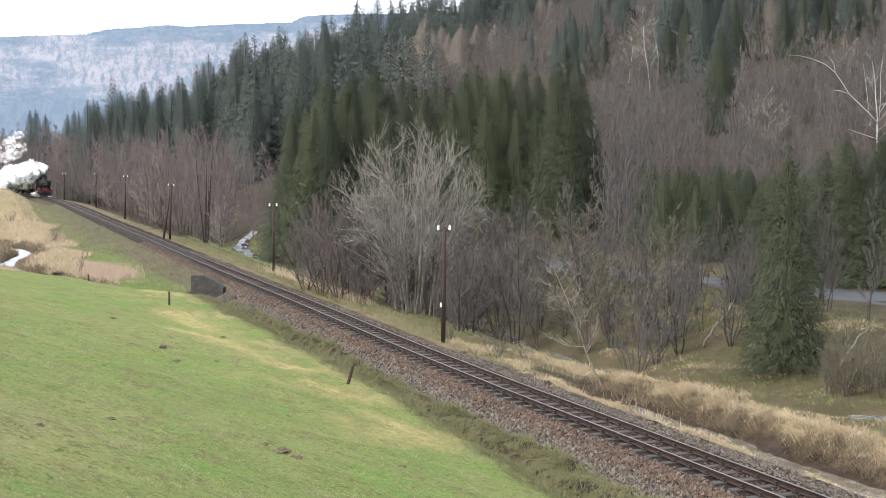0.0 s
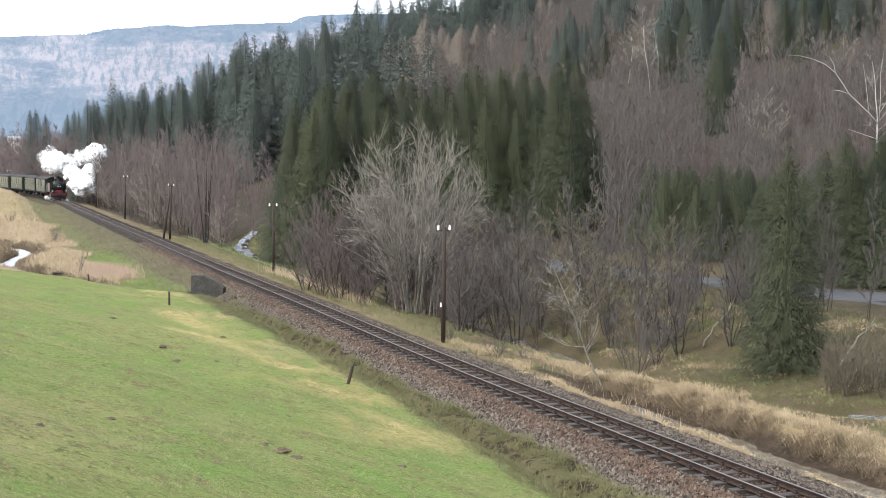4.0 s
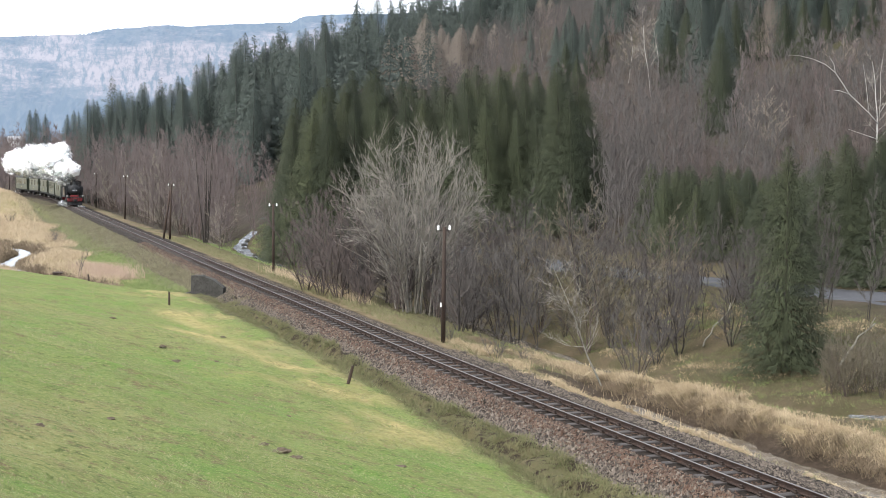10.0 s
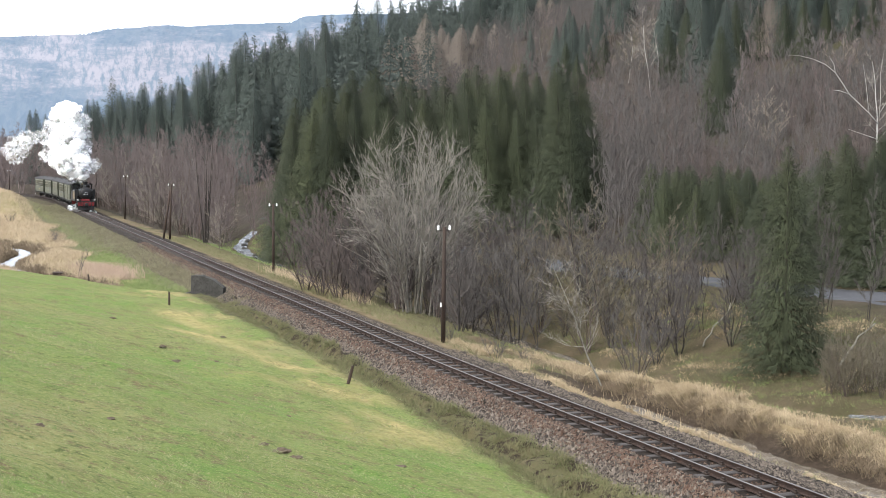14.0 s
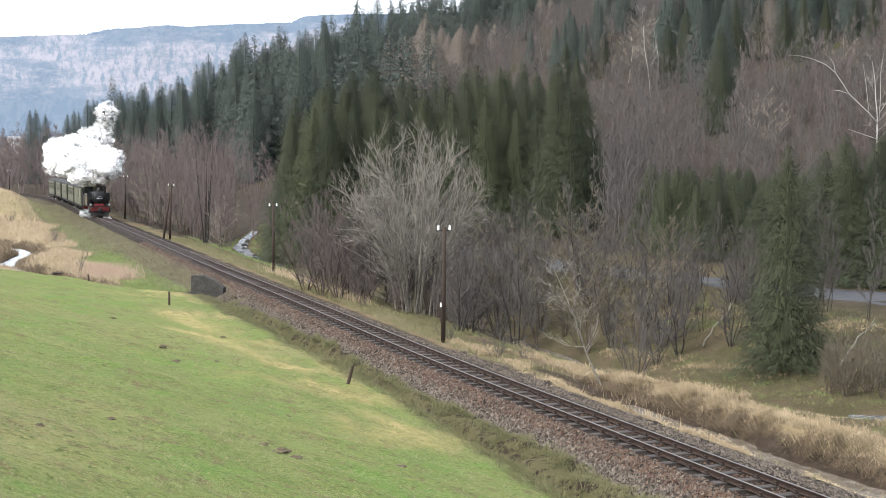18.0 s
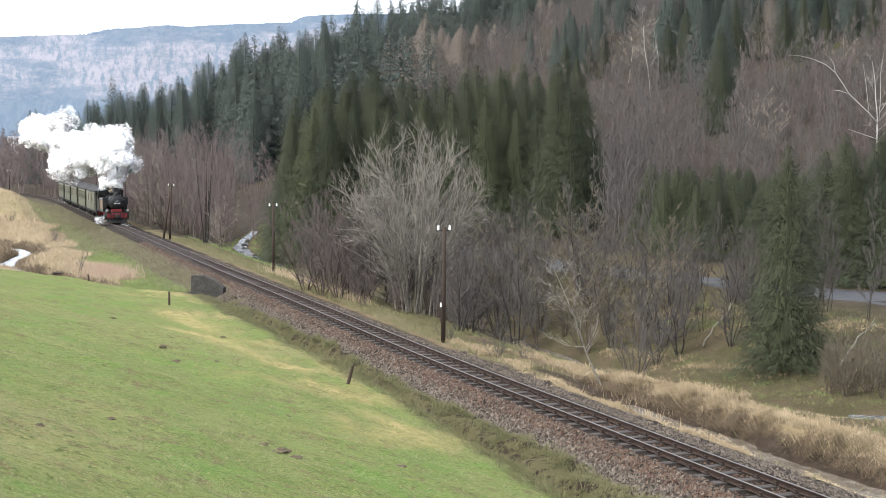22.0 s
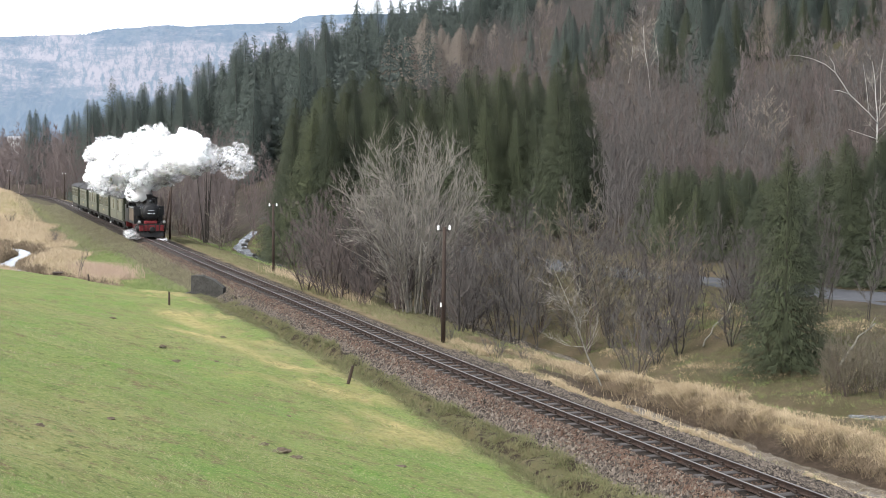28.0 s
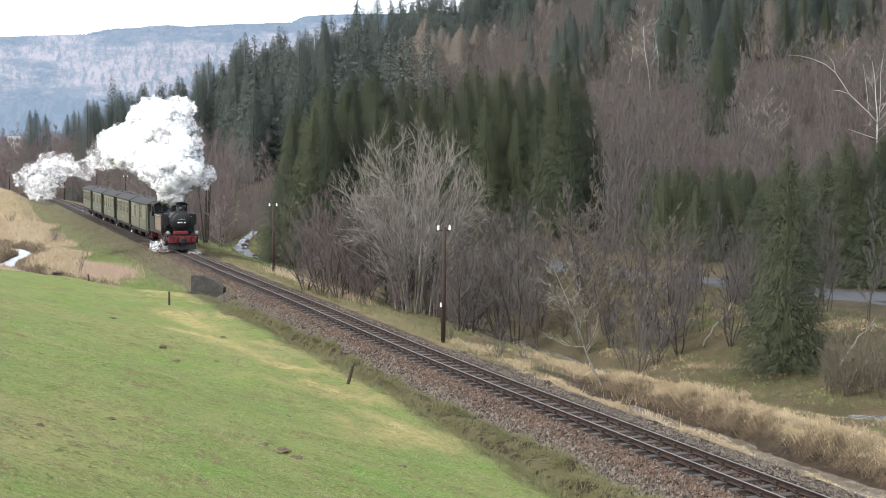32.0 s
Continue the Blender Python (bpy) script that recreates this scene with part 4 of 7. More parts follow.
for k in range(44):
    ratio = 0.150 + 0.165 * ((k * 0.618) % 1.0)
    y = 88 - 90 * (ratio - 0.150) + rng.uniform(-3, 5)
    x = ratio * y
    if abs(float(to_qy(x, y)[0]) - float(road_q(y))) < 3.4:
        continue
    h = EYE_Z + y * rng.uniform(-0.034, -0.006) - float(land(x, y))
    (young_olive if k % 3 else young_stand).put(x, y, min(max(h, 2.6), 7.0) / 6.0, wide=1.5)
for k in range(11):
    ratio = 0.262 + 0.056 * k / 10
    y = rng.uniform(64, 72)
    if float(to_qy(ratio * y, y)[0]) - float(road_q(y)) > 3.2:
        near_stand.put(ratio * y, y, rng.uniform(0.40, 0.50), wide=1.3)
for k in range(10):
    ratio = 0.156 + 0.070 * k / 9
    y = rng.uniform(77, 86)
    if abs(float(to_qy(ratio * y, y)[0]) - float(road_q(y))) > 3.2:
        h = EYE_Z + y * rng.uniform(-0.022, -0.006) - float(land(ratio * y, y))
        (olive_stand if k % 3 == 0 else near_stand).put(ratio * y, y, max(h, 3.0) / 14.0)
lone = Grove("spruce_tree", "single broad dark green spruce on the valley floor", "spruce", "", [spruce_meshes(8.0, 2.1, 57, 640, 110, 0.19, 0.036, 0.02, 0.70, 18, 0.8)], (M["bark_dark"], M["spruce"]), 19)
lone.put(12.2, 50.0, 1.0, lean=1)
for ratio, e in ((0.268, -0.022), (0.280, -0.030), (0.291, -0.016), (0.302, -0.034), (0.313, -0.018), (0.323, -0.026)):
    y = 60.0
    while float(to_qy(ratio * y, y)[0]) < float(road_q(y)) + 4.4:
        y += 0.5
    young_stand.put(ratio * y, y, (EYE_Z + y * e - float(land(ratio * y, y))) / 6.0, k=2, wide=1.5)

# larches: pale brown cones, leafless
LARCH = [spruce_meshes(15.0, 5.4, 71 + i, 340, 26, 0.55, 0.07, 0.04, 0.8, 22, 0.98) for i in range(2)]
for ratio, e, y in ((0.194, 0.090, 122), (0.199, 0.070, 120), (0.189, 0.066, 124), (0.172, 0.103, 150), (0.182, 0.106, 152), (0.160, 0.094, 150), (0.206, 0.108, 150), (0.222, 0.106, 150), (0.254, 0.110, 140), (0.270, 0.109, 141), (0.288, 0.108, 138), (0.302, 0.106, 136), (0.086, 0.080, 176), (0.094, 0.072, 172), (0.102, 0.078, 172), (0.112, 0.086, 170), (0.240, 0.108, 146)):
    h = min(max(EYE_Z + y * e - float(land(ratio * y, y)), 4.0), 12.0)
    HILL_SPRUCES.append((ratio * y, y, h))
    near_stand.put(ratio * y, y, h / 14.0)
larches = Grove("larch_tree", "leafless pale brown larch with a conical crown", "larch", "larches on the hillside", LARCH, (M["bark"], M["twig_larch"]), 5)
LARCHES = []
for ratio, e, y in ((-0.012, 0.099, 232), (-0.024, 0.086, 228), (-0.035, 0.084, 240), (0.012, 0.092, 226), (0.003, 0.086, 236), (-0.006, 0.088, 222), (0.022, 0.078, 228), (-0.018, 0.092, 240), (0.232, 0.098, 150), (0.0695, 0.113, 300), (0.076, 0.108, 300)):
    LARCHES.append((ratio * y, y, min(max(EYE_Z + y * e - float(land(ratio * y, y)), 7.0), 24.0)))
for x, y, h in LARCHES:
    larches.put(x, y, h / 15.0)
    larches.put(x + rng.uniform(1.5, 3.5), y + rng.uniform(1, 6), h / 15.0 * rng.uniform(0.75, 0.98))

# leafless woods
def brook_gap(x, y):
    """The camera's sight wedge to the open grassy rapids, kept clear of trees."""
    return -0.152 < x / y < -0.116 and y < 150


BUSH = [bare_meshes(5.5, 81 + i, 6, 0.5, 9, 6, 8, 0.36, 0.14, 0.045, tw=0.018, low=0.08, tubes=False, slim=True) for i in range(5)]
TALL = [bare_meshes(9.0, 91 + i, 2, 0.13, 17, 6, 9, 0.22, 0.34, 0.038, tw=0.022, low=0.12, tubes=False, slim=True) for i in range(5)]
LIGHT = [bare_meshes(7.0, 101 + i, 3, 0.14, 8, 4, 5, 0.28, 0.32, 0.045, tw=0.032, low=0.1, tubes=False, tlen=2.2) for i in range(5)]
belt = Grove("bare_tree", "leafless brown broadleaf tree in the belt beside the railway", "tree", "bare trees along the railway", TALL, (M["bark"], M["twig_belt"]), 11)
bushes = Grove("bare_bush", "leafless many-stemmed brown bush on the brook bank", "bush", "bare bushes along the brook", BUSH, (M["bark_dark"], M["twig_grey"]), 12)
red_bushes = Grove("bare_bush", "leafless reddish-brown bush in dry grass", "bush", "bare bushes along the brook", BUSH, (M["bark"], M["twig_red"]), 13)
for x, y in scatter(150, 4.2, 17, 129, 250, 65, 1.4, keep=lambda x, y, q: x / y < -0.09 and not brook_gap(x, y)):
    belt.put(x, y, rng.uniform(0.8, 1.12) * (1.15 if y > 170 else 1.0))
for x, y in scatter(22, 4.6, 8.2, 60, 84, 66, 1.3, keep=lambda x, y, q: not (-0.05 < x / y < 0.006 and y < 71)):
    bushes.put(x, y, rng.uniform(0.65, 1.05))
for x, y in scatter(16, 9.8, 15, 66, 96, 67, 1.8):
    bushes.put(x, y, rng.uniform(0.8, 1.1))
olive_bushes = Grove("willow_bush", "rounded leafless willow bush with olive budding twigs", "bush", "bare bushes along the brook", BUSH, (M["bark"], M["twig_olive"]), 16)
for x, y in scatter(9, 9.8, 16, 54, 74, 79, 2.2, keep=lambda x, y, q: 0.03 < x / y < 0.16):
    olive_bushes.put(x, y, rng.uniform(0.75, 1.0))
alders = Grove("bare_tree", "dark leafless alder with upright stems by the brook", "tree", "bare bushes along the brook", TALL, (M["bark_dark"], M["twig_grey"]), 18)
for x, y in ((10.6, 57.5), (11.9, 58.5), (13.1, 55.5), (15.0, 56.0), (15.8, 57.5), (8.3, 60.0), (9.4, 58.6), (16.6, 55.0), (3.8, 57.0)):
    alders.put(x, y, rng.uniform(0.5, 0.66), lean=8)
for x, y in scatter(28, 10.5, 21, 52, 80, 68, 1.6, keep=lambda x, y, q: x / y < 0.225 and not (x / y > 0.12 and y < 54)):
    bushes.put(x, y, rng.uniform(0.42, 0.76))
for x, y in scatter(6, 15, 20, 44, 62, 69, 1.6, keep=lambda x, y, q: 0.2 < x / y < 0.225):
    bushes.put(x, y, rng.uniform(0.6, 0.85))
for x, y in ((12.6, 45.6), (13.3, 45.2), (14.1, 46.0), (13.4, 46.8), (14.6, 46.9), (13.9, 44.4), (15.2, 47.6), (13.0, 46.3), (13.8, 45.4), (14.7, 45.6), (12.9, 44.8), (15.4, 46.6), (14.2, 47.4), (16.0, 47.9)):
    olive_bushes.put(x, y, rng.uniform(0.3, 0.42))
grey_trees = Grove("bare_tree", "leafless grey rounded tree on the wooded hillside", "tree", "bare trees on the hillside", BUSH, (M["bark"], M["twig_slope"]), 21)
tan_trees = Grove("bare_tree", "leafless tan budding tree on the wooded hillside", "tree", "bare trees on the hillside", BUSH, (M["bark"], M["twig_tan"]), 22)
for x, y in scatter(85, 40, 110, 80, 210, 72, 3.0, keep=lambda x, y, q: x / y > 0.0):
    (grey_trees if rng.uniform() < 0.6 else tan_trees if rng.uniform() < 0.5 else belt).put(x, y, rng.uniform(0.7, 1.1) * (1 if y > 100 else 0.7))
for x, y in scatter(26, 5.0, 13, 112, 215, 64, 2.6, keep=lambda x, y, q: -0.24 < x / y < -0.1 and not brook_gap(x, y)):
    (tan_trees if rng.uniform() < 0.2 else belt).put(x, y, rng.uniform(0.75, 1.15))
poles_t, poles_c = bare_meshes(10.6, 151, 6, 0.10, 12, 4, 4, 0.14, 0.4, 0.10, tw=0.014, low=0.35, stem_w=0.02, slim=True, tubes=False)
clump = thing("bare_tree", "clump of tall straight dark stems with thin tops", "tree", m=stand(-21.2, 126, 1.0))
part("trunk", poles_t, M["bark_dark"], clump, smooth=True)
part("crown", poles_c, M["twig_belt"], clump)
for x, y, k in ((-29.6, 150, 1.6), (-31.0, 153, 1.5), (-45.5, 196, 1.5)):
    tan_trees.put(x, y, k)
STANDING = HILL_SPRUCES + LARCHES + YOUNG_SPRUCES + [(25.6, 83.4, 8.2), (24.9, 83.4, 8.2), (24.2, 83.4, 8.2)]


def free_view(x, y, q):
    """Keeps the thicket off the single trees on the slope."""
    return x / y > -0.03 and (x / y < 0.14 or q > 30) and all(abs(x / y - a / c) > 0.012 or not c - 13 < y < c + 1 for a, c, h in STANDING)


slope_spots = scatter(1500, 26, 190, 66, 330, 73, 1.5, keep=free_view) + scatter(50, 23, 36, 78, 116, 70, 1.4, keep=lambda x, y, q: 0.118 < x / y < 0.15)
for n, (tone_mat, lab) in enumerate((("twig", "dense leafless brown thicket covering the hillside"), ("twig_grey", "dense leafless grey-brown thicket covering the hillside"), ("twig_red", "reddish-brown leafless thicket on the hillside"))):
    part_spots = [p for k, p in enumerate(slope_spots) if (0 if waves(p[0], p[1], 16, 91) + 0.25 * ((k * 7) % 5 - 2) / 2 > 0.1 else (2 if waves(p[0], p[1], 12, 93) > 0.2 else 1)) == n]
    joined("hillside_thicket", lab, "thicket", LIGHT, part_spots, M[tone_mat], 74 + n, 0.42, 0.92, 0.5)
low_spots = scatter(620, 27, 80, 66, 140, 71, 1.0, keep=lambda x, y, q: x / y > 0.11 and q > 29 and free_view(x, y, 99))
for n, (tone_mat, lab) in enumerate((("twig", "low brown leafless scrub on the slope above the lane"), ("twig_red", "low reddish leafless scrub on the slope above the lane"))):
    joined("slope_scrub", lab, "thicket", LIGHT, [p for p in low_spots if (waves(p[0], p[1], 14, 95) > 0) == (n == 0)], M[tone_mat], 88 + n, 0.26, 0.56, 0.4)
joined("hillside_bare_wood", "leafless brown wood below the spruces", "wood", LIGHT,
       scatter(260, 4.5, 45, 130, 330, 75, 1.8, keep=lambda x, y, q: x / y < 0.0), M["twig_belt"], 76, 0.5, 1.15)
joined("valley_wood", "leafless brown wood beyond the bend of the line", "wood", LIGHT,
       scatter(190, -14, 70, 236, 480, 85, 2.6, keep=lambda x, y, q: x / y < -0.19 and (abs(q) > 4 or y > 330)), M["twig_belt"], 86, 1.2, 1.9)
joined("far_spruce_wood", "spruce wood high on the hillside, tinted for distance haze", "wood", [spruce_meshes(16, 4.1, 120 + i, 150, 14, 0.75, 0.15, 0.03, 0.8, 3) for i in range(3)],
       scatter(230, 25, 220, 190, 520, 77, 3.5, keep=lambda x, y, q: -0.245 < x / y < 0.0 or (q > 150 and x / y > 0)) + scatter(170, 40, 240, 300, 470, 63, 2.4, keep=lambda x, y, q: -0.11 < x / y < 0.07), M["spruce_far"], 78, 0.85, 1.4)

def bend_path(a, c, b, n):
    t = np.linspace(0, 1, n)[:, None]
    return (1 - t) ** 2 * a + 2 * t * (1 - t) * c + t * t * b


def domed_tree(seed, stems, width, low_z, top, limbs, subs, twigs):
    """A many-stemmed tree whose thin branches all rise to one rounded crown."""
    rs = np.random.RandomState(seed)
    trunk, crown, sl = Buf(), Buf(), []
    mid = np.array([0, 0, low_z])

    def on_dome(az, el):
        r = width * (1 + 0.10 * math.sin(3 * az + seed) + 0.05 * rs.randn())
        up = (top - low_z) if el > 0 else low_z * 0.8
        return mid + np.array([r * math.cos(el) * math.cos(az), r * math.cos(el) * math.sin(az), up * math.sin(el) * (1 + 0.04 * rs.randn())])

    for k in range(stems):
        az, el = k * 2.4 + rs.uniform(-0.3, 0.3), 0.10 + 1.4 * (1 - math.sqrt((k + 0.5) / stems))
        tip = on_dome(az, el)
        foot = np.array([math.cos(az), math.sin(az), 0]) * rs.uniform(0.1, 1.3) - np.array([0, 0, 0.2])
        knee = np.array([tip[0] * 0.28, tip[1] * 0.28, tip[2] * 0.50]) + rs.randn(3) * 0.2
        sp = bend_path(foot, knee, tip, 9) + rs.randn(9, 3) * np.array([0.16, 0.16, 0.03]) * np.linspace(0, 1, 9)[:, None]
        trunk.tube(sp, 0.060 * rs.uniform(0.55, 1.15) * np.linspace(1, 0.14, 9), 6, False)
        for j in range(limbs):
            t = 0.07 + 0.88 * (j + rs.uniform(0, 1)) / limbs
            i = min(int(t * 8), 7)
            p = sp[i] + (sp[i + 1] - sp[i]) * (t * 8 - i)
            goal = on_dome(az + rs.randn() * 0.55, np.clip(el + rs.randn() * 0.40 - 0.6 * (1 - t), -0.75, 1.45))
            goal = p + (goal - p) * rs.uniform(0.55, 1.0)
            d = sp[i + 1] - sp[i]
            lp = bend_path(p, p + d / np.linalg.norm(d) * np.linalg.norm(goal - p) * 0.35 + np.array([0, 0, -0.05]), goal, 5) + rs.randn(5, 3) * 0.03
            lr = 0.024 * (1 - 0.6 * t)
            crown.tube(lp, lr * np.linspace(1, 0.3, 5), 3, False)
            for _ in range(subs):
                u = rs.uniform(0.2, 1.0) * 4
                i2 = min(int(u), 3)
                q = lp[i2] + (lp[i2 + 1] - lp[i2]) * (u - i2)
                dd = lp[i2 + 1] - lp[i2]
                dd = dd / np.linalg.norm(dd) + rs.randn(3) * 0.42 + np.array([0, 0, 0.35])
                ln = rs.uniform(0.5, 1.2)
                qp = q + dd / np.linalg.norm(dd) * ln
                w = np.cross(qp - q, rs.randn(3))
                w *= 0.012 / (np.linalg.norm(w) + 1e-6)
                sl.append(np.array([[q - w, q + w, qp]]))
                tt = rs.uniform(0.15, 0.95, twigs)
                bp = q + (qp - q) * tt[:, None]
                e = (qp - q) / ln + rs.randn(twigs, 3) * 0.42 + np.array([0, 0, 0.3])
                e *= (rs.uniform(0.2, 0.55, twigs) / np.linalg.norm(e, axis=1))[:, None]
                w = np.cross(e, rs.randn(twigs, 3))
                w *= (0.0085 / (np.linalg.norm(w, axis=1) + 1e-6))[:, None]
                sl.append(np.stack([bp - w, bp + w, bp + e], 1))
    crown.tris(np.concatenate(sl))
    return trunk, crown


# the large pale many-stemmed tree beside the line
big = thing("bare_tree", "large leafless grey-barked tree with many rising stems", "tree", m=stand(-1.45, 70.5, 1.0, 40))
bt, bc = domed_tree(6, 15, 3.85, 4.9, 9.5, 21, 7, 5)
part("trunk", bt, M["bark_pale"], big, "grey lichen-covered stems", smooth=True)
part("crown", bc, M["twig_pale"], big, "pale grey upturned twigs")
for x, y, s in ((-3.9, 68.6, 0.5), (-0.2, 66.8, 0.45), (0.9, 66.0, 0.6), (-2.2, 68.3, 0.4), (-5.3, 71.6, 1.12), (-6.3, 73.0, 1.0), (-4.2, 73.5, 1.15), (-7.4, 75.5, 1.0), (-0.4, 73.5, 1.0), (1.6, 72.5, 1.0)):
    red_bushes.put(x, y, s)
# birches on the hillside
BIRCH = [bare_meshes(9.5, 131 + i, 1, 0.1, 12, 7, 8, 0.30, 0.10, 0.065, tw=0.014, low=0.3) for i in range(2)]
birches = Grove("birch_tree", "leafless birch with white bark and fine brown twigs", "birch", "birches on the hillside", BIRCH, (M["birch"], M["twig_pale"]), 14)
BIRCHES = [(21.1, 161.7, 7.0), (21.7, 147.9, 9.6), (10.7, 222.0, 5.3), (14.5, 206.7, 4.1), (-38.7, 224.1, 7.6), (-32.9, 276.0, 6.0), (24.0, 158.1, 6.9)]
for x, y, h in BIRCHES:
    birches.put(x, y, h / 9.5, lean=4)
arched = thing("birch_tree", "white-barked birch with one long arching bare limb", "birch", "birches on the hillside", m=stand(25.6, 83.4, 1.0))
abt, abc = bare_meshes(8.2, 137, 1, 0.02, 11, 6, 7, 0.26, 0.05, 0.085, tw=0.014, low=0.4, stem_w=0.05)
abt.tube([(0.0, 0, 4.0), (-0.55, 0, 4.65), (-1.15, 0, 5.2), (-1.75, -0.05, 5.75), (-2.15, -0.1, 6.35), (-2.6, -0.1, 7.0), (-3.2, -0.05, 7.5), (-3.9, 0, 7.8), (-4.6, 0.05, 7.98), (-5.4, 0.1, 8.05)], [0.040, 0.036, 0.034, 0.031, 0.028, 0.025, 0.021, 0.017, 0.012, 0.005], 6)
for side in (((-0.55, 0, 4.65), (-0.62, 0.1, 5.5), (-0.75, 0.15, 6.6), (-0.9, 0.2, 7.6)), ((-2.6, -0.1, 7.0), (-2.65, 0.05, 7.5), (-2.95, 0.1, 8.0)), ((-1.75, -0.05, 5.75), (-2.3, 0, 5.95), (-2.8, 0.05, 6.0)),
             ((0.0, 0, 3.1), (-0.7, 0.1, 3.35), (-1.7, 0.2, 3.7)), ((0.05, 0, 4.3), (0.15, 0.1, 5.6), (0.1, 0.1, 6.9), (0.3, 0.1, 8.3)), ((0.05, 0, 4.6), (0.6, 0.2, 5.4), (1.3, 0.3, 6.6)), ((0.05, 0, 3.0), (0.6, 0.2, 3.7), (1.3, 0.3, 4.3))):
    abt.tube(list(side), [0.026 * (1 - 0.8 * n / (len(side) - 1)) for n in range(len(side))], 5)
part("trunk", abt, M["birch"], arched, "white bark", smooth=True)
part("crown", abc, M["twig_pale"], arched)
# single small trees right beside the ditch
snag = thing("leaning_tree", "slender leaning leafless tree rooted on the ditch bank", "tree", m=stand(5.2, 45.9, 1.0, 0) @ pose(0, 0, 0, 0, -22, 0))
st, sc = bare_meshes(4.6, 8, 1, 0.05, 24, 8, 6, 0.36, 0.08, 0.042, tw=0.008, low=0.28, stem_w=0.05, tubes=False)
part("trunk", st, M["bark_pale"], snag, smooth=True)
part("crown", sc, M["twig_pale"], snag)
fan = thing("bare_bush", "fan-shaped leafless bush with many thin stems", "bush", m=stand(6.5, 47.3, 1.0, 0))
ft, fc = bare_meshes(3.4, 9, 11, 0.6, 6, 4, 5, 0.3, 0.2, 0.03, tw=0.010, low=0.3)
part("trunk", ft, M["bark"], fan, smooth=True)
part("crown", fc, M["twig"], fan)
small_bushes = Grove("small_bush", "small leafless bush in the dry grass", "bush", "small bushes", [bare_meshes(1.5, 140, 9, 0.6, 5, 4, 4, 0.3, 0.2, 0.012, tw=0.008)], (M["bark"], M["twig"]), 15)
for x, y, s in ((-33.0, 120.7, 1.25), (-33.6, 121.6, 1.0), (-45.2, 147.7, 1.1), (1.9, 50.3, 1.0), (3.0, 51.0, 0.8), (0.2, 54.5, 0.8)):
    small_bushes.put(x, y, s)
sapling = thing("sapling", "thin leafless sapling at the meadow edge", "tree", m=stand(-22.9, 88.5, 1.0))
sp_t, sp_c = bare_meshes(2.8, 17, 2, 0.06, 9, 4, 4, 0.2, 0.2, 0.032, tw=0.014)
part("trunk", sp_t, M["bark"], sapling, smooth=True)
part("crown", sp_c, M["twig"], sapling)


# fallen trunks in the scrub
def log(p, q, r, label):
    a, c = np.array(p, float), np.array(q, float)
    t = np.linspace(0, 1, 7)[:, None]
    pts = a + (c - a) * t + np.random.RandomState(int(abs(p[0]) * 10)).randn(7, 3) * 0.05
    b = Buf().tube(pts, np.linspace(r, r * 0.5, 7), 6)
    b.tube([pts[5], pts[5] + np.array([0.2, -0.1, 0.45])], [r * 0.4, r * 0.2], 4)
    solid("fallen_trunk", b, M["bark_pale"], label, "log", smooth=True)


def on_land(x, y, z=0.0):
    return (x, y, float(land(x, y)) + z)


log(on_land(13.9, 49.4, 0.05), on_land(15.2, 49.6, 1.35), 0.05, "pale broken trunk leaning over the scrub")
log(on_land(10.2, 55.4, 0.05), on_land(11.6, 56.6, 1.0), 0.035, "grey fallen trunk leaning on the bank")


# ---- poles, posts, stones, culvert ----
def telegraph_pole(x, y, h, lean, strut=False, arm=0.46):
    slope = float(line_x(y + 0.5) - line_x(y - 0.5))
    z0 = float(land(x, y)) - 0.15
    m = pose(x, y, z0, 0, lean, math.degrees(math.atan(-slope)))
    t = thing("telegraph_pole", "dark creosoted wooden telegraph pole with two white insulators" if not strut else "dark wooden telegraph pole with a bracing strut and insulators", "pole", "telegraph poles along the railway", m)
    h = h + 0.15
    part("post", Buf().lathe([(0.09, 0), (0.085, h * 0.5), (0.068, h + 0.08), (0.03, h + 0.11)], 10), M["wood_dark"], t, smooth=True)
    if strut:
        part("strut", Buf().tube([(-0.55, 0.1, 0), (-0.3, 0.1, h * 0.45), (-0.06, 0.06, h * 0.9)], [0.09, 0.085, 0.07], 8), M["wood_dark"], t, smooth=True)
    part("bracket", Buf().tube([(-arm / 2, 0.06, h - 0.02), (-arm / 4, 0.07, h - 0.06), (arm / 4, 0.07, h - 0.06), (arm / 2, 0.06, h - 0.02)], [0.02] * 4, 6), M["iron"], t, "thin iron bracket")
    for x in (-arm / 2, arm / 2):
        part("insulator", Buf().lathe([(0.025, h - 0.04), (0.058, h - 0.02), (0.055, h + 0.04), (0.04, h + 0.07), (0.046, h + 0.11), (0.025, h + 0.15)], 10, (x, 0.06, 0)), M["porcelain"], t, "white porcelain insulator", smooth=True)
    return t


POLES = [(0.0, 54.15, 4.4, 0.8), (-10.66, 88.5, 4.25, 0.3), (-23.5, 121.3, 4.65, 2.0), (-37.0, 164.1, 4.9, 2.0), (-48.95, 199.2, 4.75, 1.0), (-62.5, 233.5, 4.3, -0.5), (-83.0, 270.5, 4.4, 0.0)]
for x, y, h, lean in POLES:
    telegraph_pole(x, y, h, lean, strut=(y > 121 and y < 122))
solid("pole_marker", Buf().box(-0.11, -0.05, 54.0, 54.03, 0.78, 0.95, 0.008), M["porcelain"], "small white enamel marker plate on the pole", "marker")


